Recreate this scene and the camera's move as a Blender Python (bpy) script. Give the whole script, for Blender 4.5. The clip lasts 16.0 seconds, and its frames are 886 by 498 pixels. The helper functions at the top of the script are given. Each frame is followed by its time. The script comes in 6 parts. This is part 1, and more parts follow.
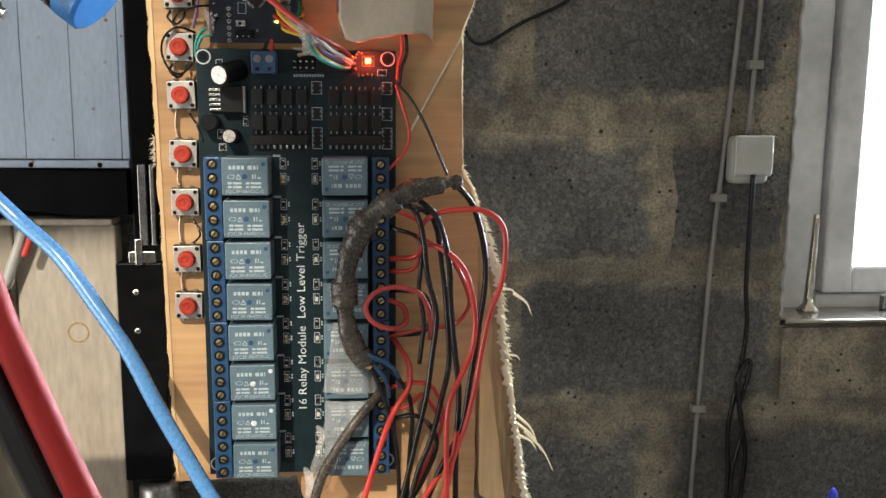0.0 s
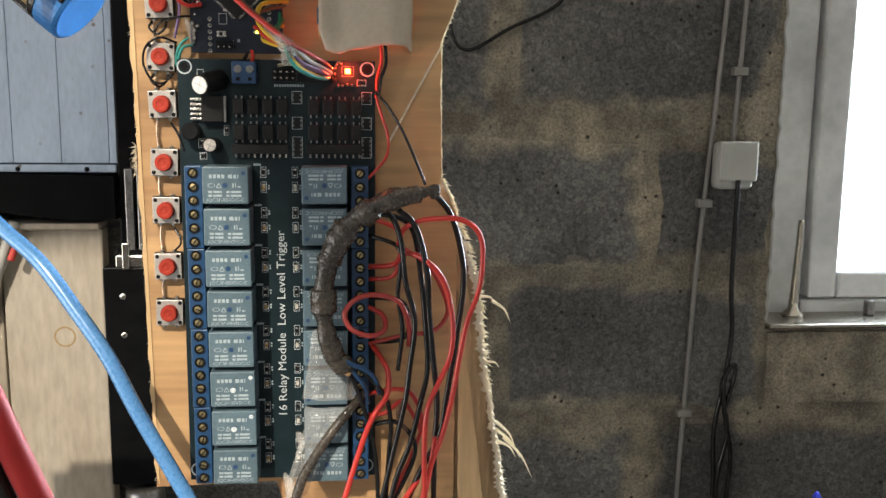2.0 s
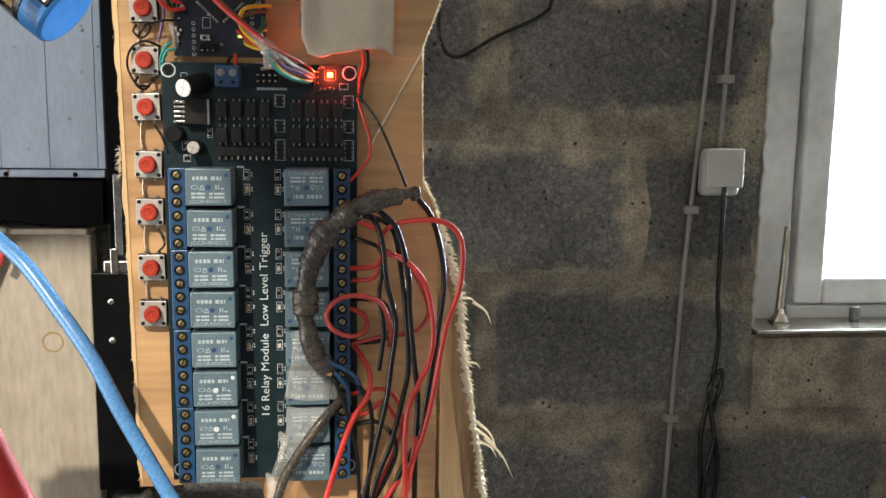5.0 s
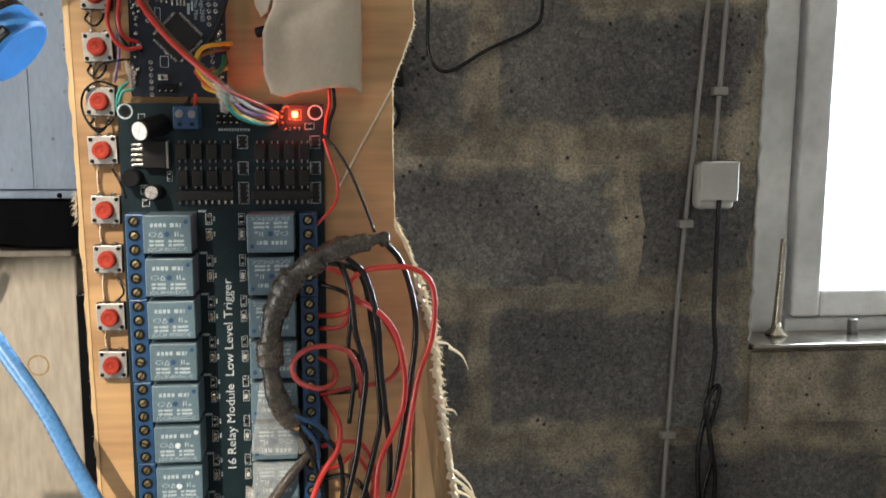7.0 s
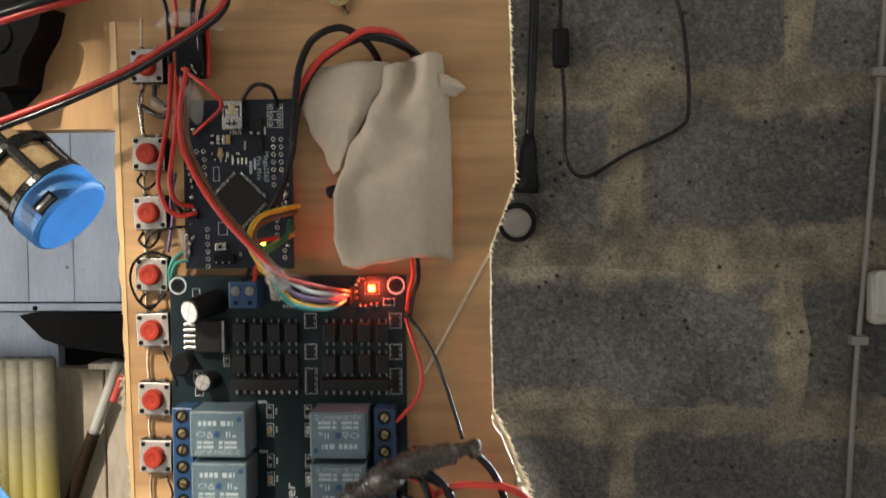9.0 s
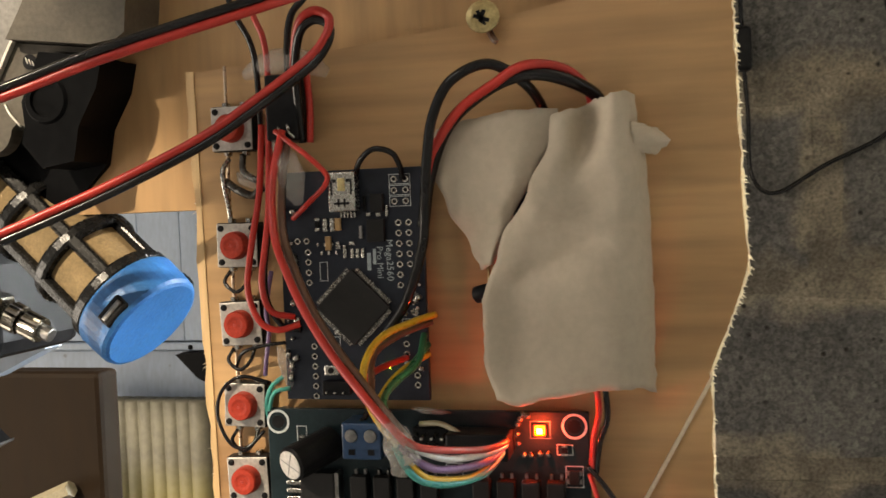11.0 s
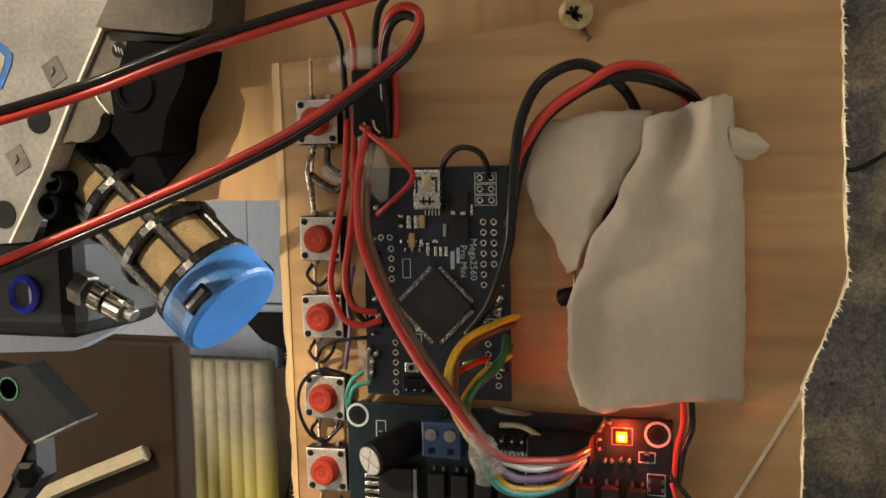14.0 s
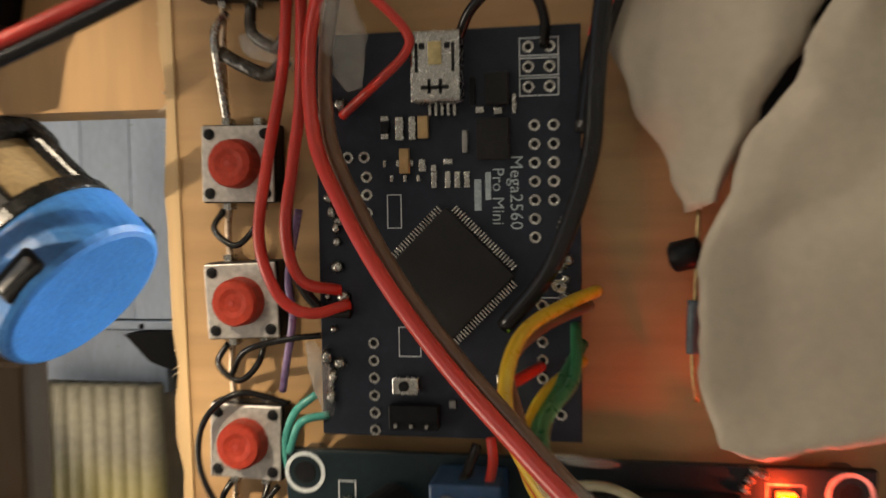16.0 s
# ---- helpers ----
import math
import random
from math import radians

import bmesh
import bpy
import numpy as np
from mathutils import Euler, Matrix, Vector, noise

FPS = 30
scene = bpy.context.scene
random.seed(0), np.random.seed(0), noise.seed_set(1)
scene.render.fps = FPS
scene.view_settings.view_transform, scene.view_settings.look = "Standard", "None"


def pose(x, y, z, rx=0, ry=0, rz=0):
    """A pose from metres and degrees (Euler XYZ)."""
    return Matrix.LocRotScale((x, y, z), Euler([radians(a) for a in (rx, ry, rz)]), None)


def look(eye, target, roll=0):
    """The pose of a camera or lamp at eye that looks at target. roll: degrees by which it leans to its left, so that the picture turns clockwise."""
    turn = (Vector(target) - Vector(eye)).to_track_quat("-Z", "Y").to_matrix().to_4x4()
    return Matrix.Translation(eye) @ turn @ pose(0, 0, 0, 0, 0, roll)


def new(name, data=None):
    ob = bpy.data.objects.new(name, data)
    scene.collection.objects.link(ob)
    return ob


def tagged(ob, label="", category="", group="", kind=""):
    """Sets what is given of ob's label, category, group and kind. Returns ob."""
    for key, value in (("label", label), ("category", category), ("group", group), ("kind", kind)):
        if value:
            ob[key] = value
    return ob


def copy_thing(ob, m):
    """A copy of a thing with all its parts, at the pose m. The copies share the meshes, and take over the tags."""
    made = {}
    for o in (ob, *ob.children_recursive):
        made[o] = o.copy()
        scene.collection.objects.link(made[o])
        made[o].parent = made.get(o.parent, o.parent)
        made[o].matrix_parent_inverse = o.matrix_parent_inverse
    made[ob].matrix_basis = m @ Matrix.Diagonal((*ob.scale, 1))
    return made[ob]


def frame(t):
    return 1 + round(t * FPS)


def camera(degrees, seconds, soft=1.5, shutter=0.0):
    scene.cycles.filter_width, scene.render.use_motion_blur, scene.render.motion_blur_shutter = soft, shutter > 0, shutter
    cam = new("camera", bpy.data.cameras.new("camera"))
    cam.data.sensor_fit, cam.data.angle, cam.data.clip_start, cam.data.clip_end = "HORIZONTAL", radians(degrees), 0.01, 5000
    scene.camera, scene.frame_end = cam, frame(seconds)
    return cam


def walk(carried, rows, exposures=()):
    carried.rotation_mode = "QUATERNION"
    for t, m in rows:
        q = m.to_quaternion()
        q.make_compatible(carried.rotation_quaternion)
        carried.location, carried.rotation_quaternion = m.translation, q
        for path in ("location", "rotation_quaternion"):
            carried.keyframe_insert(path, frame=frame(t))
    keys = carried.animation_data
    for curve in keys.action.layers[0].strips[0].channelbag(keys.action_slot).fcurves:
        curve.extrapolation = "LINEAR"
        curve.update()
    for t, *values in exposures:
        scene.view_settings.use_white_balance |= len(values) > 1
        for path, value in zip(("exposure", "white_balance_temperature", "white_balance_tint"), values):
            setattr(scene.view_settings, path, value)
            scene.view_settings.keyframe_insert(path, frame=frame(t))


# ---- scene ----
cam = camera(52.2, 16.0, shutter=0.5)
PATH = [
    (0, (0.068, -0.398, -0.018), (0.239, 1.568, -0.339), 0.5),
    (0.5, (0.07, -0.398, -0.019), (0.246, 1.569, -0.339), 0.7),
    (1, (0.073, -0.4, -0.017), (0.253, 1.567, -0.336), 0.8),
    (1.5, (0.072, -0.401, -0.017), (0.258, 1.565, -0.334), 0.8),
    (2, (0.073, -0.403, -0.015), (0.264, 1.563, -0.329), 0.7),
    (2.5, (0.074, -0.402, -0.018), (0.27, 1.564, -0.327), 0.7),
    (3, (0.074, -0.404, -0.018), (0.274, 1.562, -0.325), 0.6),
    (3.5, (0.073, -0.406, -0.019), (0.277, 1.561, -0.323), 0.6),
    (4, (0.075, -0.409, -0.018), (0.282, 1.557, -0.32), 0.8),
    (6.5, (0.082, -0.406, -0.014), (0.297, 1.562, -0.304), 0.7),
    (7, (0.091, -0.39, -0.002), (0.301, 1.578, -0.289), 0.3),
    (7.5, (0.096, -0.374, 0.003), (0.224, 1.608, -0.228), -0.6),
    (8, (0.101, -0.356, 0.005), (0.119, 1.634, -0.199), -1.2),
    (8.5, (0.105, -0.337, 0.017), (0.055, 1.657, -0.128), -1.0),
    (9, (0.113, -0.315, 0.029), (-0.003, 1.679, -0.074), -0.4),
    (9.5, (0.109, -0.28, 0.042), (-0.076, 1.711, -0.017), -0.1),
    (9.7, (0.107, -0.27, 0.044), (-0.113, 1.718, 0.016), -0.6),
    (11.8, (0.0980, -0.2075, 0.0563), (-0.423, 1.664, -0.050), -2.0),
    (12, (0.0977, -0.2071, 0.0564), (-0.419, 1.664, -0.046), -1.7),
    (12.5, (0.0916, -0.2127, 0.0605), (-0.444, 1.664, -0.054), -0.9),
    (13, (0.0919, -0.2164, 0.0631), (-0.477, 1.664, -0.074), -0.6),
    (13.5, (0.0927, -0.2187, 0.0634), (-0.484, 1.664, -0.071), -0.6),
    (14, (0.0922, -0.2194, 0.0634), (-0.488, 1.664, -0.098), -1.0),
    (14.5, (0.0989, -0.2152, 0.0636), (-0.545, 1.664, -0.131), -1.2),
    (15, (0.0974, -0.2125, 0.0633), (-0.541, 1.664, -0.140), -1.2),
    (15.5, (0.0767, -0.1785, 0.0495), (-0.481, 1.664, -0.0885), -0.9),
    (15.8, (0.0574, -0.1472, 0.0441), (-0.374, 1.664, -0.0836), -1.0),
    (16, (0.0460, -0.1292, 0.0421), (-0.289, 1.664, -0.0708), -0.85),
]
walk(cam, [(t, look(eye, target, roll)) for t, eye, target, roll in PATH],
     [(0, 0.02, 6500, 10), (7, 0.02, 6500, 10), (8.5, 0.02, 6600, 10), (9.7, 0.0, 7050, 11), (12, -0.2, 7750, 12), (15, -0.24, 7800, 12), (16, -0.27, 7700, 12)])

# ---- world, sun, large lights ----
world = bpy.data.worlds.new("world")
scene.world = world
world.use_nodes = True
wn = world.node_tree
sky = wn.nodes.new("ShaderNodeTexSky")
sky.sky_type = 'NISHITA'
sky.sun_disc = False
sky.sun_elevation = radians(37)
sky.sun_rotation = radians(-158)
wn.links.new(sky.outputs[0], wn.nodes["Background"].inputs[0])
wn.nodes["Background"].inputs[1].default_value = 0.12

sun = new("sun", bpy.data.lights.new("sun", 'SUN'))
sun.data.energy = 5.0
sun.data.angle = radians(0.9)
sun.data.color = (1.0, 0.91, 0.76)
sun.matrix_world = look((0, 0, 0), (0.30, 0.74, -0.60))


def area(name, eye, target, sx, sy, watts, colour):
    ob = new(name, bpy.data.lights.new(name, 'AREA'))
    ob.data.shape = 'RECTANGLE'
    ob.data.size, ob.data.size_y = sx, sy
    ob.data.energy, ob.data.color = watts, colour
    ob.matrix_world = look(eye, target)
    return ob


# added fill from an unseen opening on the left, and daylight of the window
area("door_daylight", (-1.99, -0.75, -0.45), (0, -0.75, -0.45), 1.5, 0.9, 33, (1.0, 0.96, 0.90))
area("window_daylight", (1.25, 1.03, 0.2), (1.25, 0, 0.2), 0.8, 0.9, 150, (0.78, 0.89, 1.0))
# soft fill set in the added ceiling opening
area("skylight_daylight", (-0.98, -1.5, 1.24), (-0.98, -1.5, 0), 0.6, 1.1, 6, (0.85, 0.93, 1.0))


# ---- materials ----
def ramp2(nt, c0, c1, p0=0.35, p1=0.65):
    r = nt.nodes.new("ShaderNodeValToRGB")
    r.color_ramp.elements[0].color, r.color_ramp.elements[1].color = (*c0, 1), (*c1, 1)
    r.color_ramp.elements[0].position, r.color_ramp.elements[1].position = p0, p1
    return r


def material(name, c0, c1=None, rough=0.5, metal=0.0, scale=40.0, fine=400.0, bump=0.15, stretch=(1, 1, 1), specks=None,
             transmission=0.0, vary=0.0, depth=0.0005, alpha=1.0, spec=0.5, p0=0.35, p1=0.65, grain=0.55):
    """Two scales of noise in colour, roughness and relief. Scales are per metre."""
    m = bpy.data.materials.new(name)
    m.use_nodes = True
    nt = m.node_tree
    b = nt.nodes["Principled BSDF"]
    c1 = c1 or tuple(v * 0.75 for v in c0)
    co = nt.nodes.new("ShaderNodeTexCoord")
    mp = nt.nodes.new("ShaderNodeMapping")
    mp.inputs["Scale"].default_value = stretch
    nt.links.new(co.outputs["Object"], mp.inputs[0])
    n1 = nt.nodes.new("ShaderNodeTexNoise")
    n1.inputs["Scale"].default_value, n1.inputs["Detail"].default_value = scale, 5
    n2 = nt.nodes.new("ShaderNodeTexNoise")
    n2.inputs["Scale"].default_value, n2.inputs["Detail"].default_value = fine, 3
    for n in (n1, n2):
        nt.links.new(mp.outputs[0], n.inputs["Vector"])
    r = ramp2(nt, c0, c1, p0, p1)
    nt.links.new(n1.outputs[0], r.inputs[0])
    col = r.outputs[0]
    f = nt.nodes.new("ShaderNodeMixRGB")
    f.blend_type = 'MULTIPLY'
    f.inputs[0].default_value = grain
    r2 = ramp2(nt, (0.62, 0.62, 0.62), (1.15, 1.15, 1.15), 0.3, 0.7)
    nt.links.new(n2.outputs[0], r2.inputs[0])
    nt.links.new(col, f.inputs[1])
    nt.links.new(r2.outputs[0], f.inputs[2])
    col = f.outputs[0]
    if specks:
        v = nt.nodes.new("ShaderNodeTexVoronoi")
        v.inputs["Scale"].default_value = specks[0]
        nt.links.new(co.outputs["Object"], v.inputs["Vector"])
        rs = ramp2(nt, (1, 1, 1), (0, 0, 0), specks[1], specks[1] + 0.06)
        nt.links.new(v.outputs["Distance"], rs.inputs[0])
        n3 = nt.nodes.new("ShaderNodeTexNoise")
        n3.inputs["Scale"].default_value = specks[0] * 0.4
        nt.links.new(co.outputs["Object"], n3.inputs["Vector"])
        r3 = ramp2(nt, (0, 0, 0), (1, 1, 1), 0.5, 0.62)
        nt.links.new(n3.outputs[0], r3.inputs[0])
        mm_ = nt.nodes.new("ShaderNodeMath")
        mm_.operation = 'MULTIPLY'
        nt.links.new(rs.outputs[0], mm_.inputs[0])
        nt.links.new(r3.outputs[0], mm_.inputs[1])
        g = nt.nodes.new("ShaderNodeMixRGB")
        nt.links.new(mm_.outputs[0], g.inputs[0])
        nt.links.new(col, g.inputs[1])
        g.inputs[2].default_value = (*specks[2], 1)
        col = g.outputs[0]
    if vary:
        oi = nt.nodes.new("ShaderNodeObjectInfo")
        hv = nt.nodes.new("ShaderNodeHueSaturation")
        mr = nt.nodes.new("ShaderNodeMapRange")
        mr.inputs[3].default_value, mr.inputs[4].default_value = 1 - vary, 1 + vary
        nt.links.new(oi.outputs["Random"], mr.inputs[0])
        nt.links.new(mr.outputs[0], hv.inputs["Value"])
        nt.links.new(col, hv.inputs["Color"])
        col = hv.outputs[0]
    nt.links.new(col, b.inputs["Base Color"])
    rr = nt.nodes.new("ShaderNodeMapRange")
    rr.inputs[3].default_value, rr.inputs[4].default_value = max(0.03, rough - 0.1), min(1, rough + 0.1)
    nt.links.new(n2.outputs[0], rr.inputs[0])
    nt.links.new(rr.outputs[0], b.inputs["Roughness"])
    b.inputs["Metallic"].default_value = metal
    b.inputs["Transmission Weight"].default_value = transmission
    b.inputs["Alpha"].default_value = alpha
    b.inputs["Specular IOR Level"].default_value = spec
    if bump:
        bp = nt.nodes.new("ShaderNodeBump")
        bp.inputs["Strength"].default_value, bp.inputs["Distance"].default_value = bump, depth
        ad = nt.nodes.new("ShaderNodeMath")
        ad.operation = 'ADD'
        nt.links.new(n1.outputs[0], ad.inputs[0])
        nt.links.new(n2.outputs[0], ad.inputs[1])
        nt.links.new(ad.outputs[0], bp.inputs["Height"])
        nt.links.new(bp.outputs[0], b.inputs["Normal"])
    return m


def glow(name, colour, strength):
    m = bpy.data.materials.new(name)
    m.use_nodes = True
    b = m.node_tree.nodes["Principled BSDF"]
    b.inputs["Base Color"].default_value = (*colour, 1)
    b.inputs["Emission Color"].default_value = (*colour, 1)
    b.inputs["Emission Strength"].default_value = strength
    return m


M_PLY = material("pine_plywood", (0.52, 0.315, 0.145), (0.25, 0.125, 0.050), 0.6, scale=17, fine=190, bump=0.25, stretch=(0.13, 1, 1.7), p0=0.40, p1=0.72, grain=0.45)
M_PLYV = material("pine_plywood_upright_grain", (0.70, 0.49, 0.26), (0.55, 0.36, 0.175), 0.6, scale=30, fine=200, bump=0.25, stretch=(1.6, 1, 0.15))
M_BACKPLY = material("brown_plywood", (0.52, 0.32, 0.15), (0.38, 0.215, 0.09), 0.6, scale=14, fine=140, bump=0.2, stretch=(1.4, 1, 0.16))
M_PLYEDGE = material("plywood_edge_layers", (0.48, 0.33, 0.18), (0.20, 0.12, 0.06), 0.85, scale=120, fine=500, bump=0.6, stretch=(1, 6, 0.1))
M_FIBRE = material("pale_torn_wood_fibre", (0.90, 0.84, 0.72), (0.80, 0.71, 0.56), 0.8, scale=200, fine=900, bump=0.2)
fn = M_FIBRE.node_tree
ft_ = fn.nodes.new("ShaderNodeBsdfTranslucent")
ft_.inputs[0].default_value = (0.90, 0.82, 0.66, 1)
fm = fn.nodes.new("ShaderNodeMixShader")
fm.inputs[0].default_value = 0.45
fn.links.new(fn.nodes["Principled BSDF"].outputs[0], fm.inputs[1])
fn.links.new(ft_.outputs[0], fm.inputs[2])
fn.links.new(fm.outputs[0], fn.nodes["Material Output"].inputs[0])
M_PCB = material("dark_green_circuit_board", (0.005, 0.0135, 0.0175), (0.0075, 0.019, 0.0235), 0.45, spec=0.25, scale=160, fine=900, bump=0.05)
M_PCBB = material("navy_circuit_board", (0.009, 0.013, 0.022), (0.013, 0.018, 0.031), 0.42, spec=0.3, scale=200, fine=900, bump=0.05)
M_RELAY = material("blue_grey_relay_plastic", (0.098, 0.148, 0.178), (0.082, 0.128, 0.156), 0.42, scale=120, fine=1500, bump=0.05, vary=0.08)
M_TERM = material("blue_terminal_plastic", (0.016, 0.062, 0.150), (0.013, 0.048, 0.120), 0.36, scale=150, fine=900, bump=0.05)
M_BLACK = material("black_plastic", (0.008, 0.008, 0.009), (0.013, 0.013, 0.014), 0.42, spec=0.12, scale=120, fine=900, bump=0.08)
M_CHIP = material("chip_epoxy", (0.014, 0.013, 0.013), (0.010, 0.010, 0.010), 0.62, spec=0.25, scale=300, fine=2500, bump=0.1)
M_PRINT = material("white_print", (0.62, 0.66, 0.66), (0.5, 0.54, 0.55), 0.6, scale=900, fine=3000, bump=0)
M_PRINTDIM = material("worn_grey_print", (0.40, 0.46, 0.48), (0.30, 0.36, 0.38), 0.6, scale=900, fine=3000, bump=0)
M_TIN = material("solder_tin", (0.52, 0.50, 0.46), (0.40, 0.385, 0.355), 0.26, metal=1, scale=300, fine=1500, bump=0.2)
M_BRASS = material("yellow_screw_brass", (0.62, 0.50, 0.26), (0.42, 0.33, 0.16), 0.35, metal=1, scale=300, fine=1500, bump=0.2)
M_STEEL = material("dull_steel", (0.33, 0.32, 0.31), (0.22, 0.215, 0.21), 0.38, metal=1, scale=200, fine=900, bump=0.15)
M_CHROME = material("chrome", (0.46, 0.42, 0.36), (0.33, 0.30, 0.25), 0.22, metal=1, scale=100, fine=600, bump=0.03)
M_ALU = material("cast_aluminium", (0.29, 0.275, 0.255), (0.20, 0.19, 0.175), 0.5, metal=0.35, scale=45, fine=700, bump=0.3)
M_WEB = material("grimy_cast_aluminium", (0.115, 0.098, 0.074), (0.075, 0.064, 0.049), 0.6, metal=0.2, scale=70, fine=700, bump=0.35)
M_SOCKET = material("dull_grey_recess", (0.15, 0.14, 0.12), (0.10, 0.093, 0.08), 0.6, metal=0.3, scale=150, fine=900, bump=0.4)
M_MACHINED = material("machined_edge", (0.86, 0.82, 0.74), (0.70, 0.66, 0.58), 0.45, metal=0.55, scale=200, fine=900, bump=0.1)
M_REDW = material("red_wire_insulation", (0.50, 0.030, 0.020), (0.40, 0.022, 0.015), 0.33, scale=60, fine=300, bump=0, depth=0.00005, grain=0.06)
# red insulation again, darker and duller: the near cable's shade is in the colour
M_SHADEDRED = material("dusty_red_insulation", (0.27, 0.020, 0.020), (0.20, 0.014, 0.014), 0.6, scale=60, fine=300, bump=0, grain=0.1, spec=0.15)
M_PINKW = material("clear_red_wire_insulation", (0.42, 0.06, 0.05), (0.33, 0.035, 0.03), 0.22, scale=150, fine=900, bump=0.04, depth=0.00005, grain=0.06)
M_BLACKW = material("black_wire_insulation", (0.007, 0.0066, 0.0066), (0.011, 0.010, 0.010), 0.22, scale=60, fine=300, bump=0, depth=0.00005, grain=0.06, spec=0.34)
M_BROWNW = material("brown_wire_insulation", (0.13, 0.065, 0.035), (0.10, 0.05, 0.03), 0.35, scale=150, fine=900, bump=0.04, depth=0.00005, grain=0.06)
M_YELW = material("yellow_wire_insulation", (0.58, 0.37, 0.03), (0.5, 0.3, 0.02), 0.3, scale=150, fine=900, bump=0.04, depth=0.00005, grain=0.06)
M_GRNW = material("green_wire_insulation", (0.02, 0.16, 0.07), (0.015, 0.12, 0.05), 0.3, scale=150, fine=900, bump=0.04, depth=0.00005, grain=0.06)
M_TEALW = material("teal_wire_insulation", (0.06, 0.36, 0.30), (0.04, 0.28, 0.24), 0.3, scale=150, fine=900, bump=0.04, depth=0.00005, grain=0.06)
M_CREAMW = material("cream_wire_insulation", (0.36, 0.31, 0.21), (0.3, 0.26, 0.17), 0.4, scale=150, fine=900, bump=0)
M_WHITEW = material("white_wire_insulation", (0.6, 0.6, 0.57), (0.5, 0.5, 0.47), 0.3, scale=150, fine=900, bump=0.04, depth=0.00005, grain=0.06)
M_PURPLEW = material("purple_wire_insulation", (0.20, 0.12, 0.25), (0.15, 0.09, 0.2), 0.3, scale=150, fine=900, bump=0.04, depth=0.00005, grain=0.06)
M_TAPE = material("black_insulating_tape", (0.062, 0.050, 0.037), (0.034, 0.029, 0.024), 0.26, scale=150, fine=700, bump=0.5, depth=0.001)
M_GLUE = material("clear_hot_glue", (0.72, 0.70, 0.66), (0.62, 0.60, 0.56), 0.14, scale=120, fine=500, bump=0.8, alpha=0.24)
M_GLUEM = material("milky_hot_glue", (0.62, 0.60, 0.55), (0.50, 0.48, 0.44), 0.16, scale=140, fine=500, bump=0.8, alpha=0.42)
M_CLAY = material("grey_beige_putty", (0.53, 0.455, 0.355), (0.43, 0.37, 0.29), 0.8, scale=16, fine=500, bump=0.08, depth=0.0005, spec=0.2, grain=0.18)
M_BUTTON = material("orange_red_button_cap", (0.38, 0.038, 0.020), (0.31, 0.030, 0.016), 0.55, spec=0.2, scale=300, fine=1500, bump=0.1, vary=0.08)
M_PLATE = material("button_steel_plate", (0.52, 0.49, 0.45), (0.45, 0.42, 0.39), 0.42, metal=0.6, scale=200, fine=1200, bump=0.1)
M_TUBE = material("light_blue_polyurethane_hose", (0.085, 0.24, 0.49), (0.07, 0.20, 0.42), 0.28, scale=40, fine=600, bump=0.04, depth=0.00005, grain=0.06)
M_CAP = material("blue_silencer_plastic", (0.022, 0.145, 0.40), (0.018, 0.12, 0.33), 0.42, scale=90, fine=900, bump=0.25)
M_FILTER = material("tan_filter_felt", (0.31, 0.215, 0.105), (0.23, 0.16, 0.078), 0.9, scale=200, fine=1200, bump=0.5)


def node(nt, kind, **sockets):
    n = nt.nodes.new("ShaderNode" + kind)
    for k, v in sockets.items():
        n.inputs[k].default_value = v
    return n


def calc(nt, op, a, b=None):
    n = nt.nodes.new("ShaderNodeMath")
    n.operation = op
    for k, v in enumerate((a, b)):
        if v is None:
            continue
        if isinstance(v, (int, float)):
            n.inputs[k].default_value = v
        else:
            nt.links.new(v, n.inputs[k])
    return n.outputs[0]


def blend(nt, fac, a, b, mode='MIX'):
    n = nt.nodes.new("ShaderNodeMixRGB")
    n.blend_type = mode
    for k, v in enumerate((fac, a, b)):
        if isinstance(v, tuple):
            n.inputs[k].default_value = (*v, 1)
        elif isinstance(v, (int, float)):
            n.inputs[k].default_value = v
        else:
            nt.links.new(v, n.inputs[k])
    return n.outputs[0]


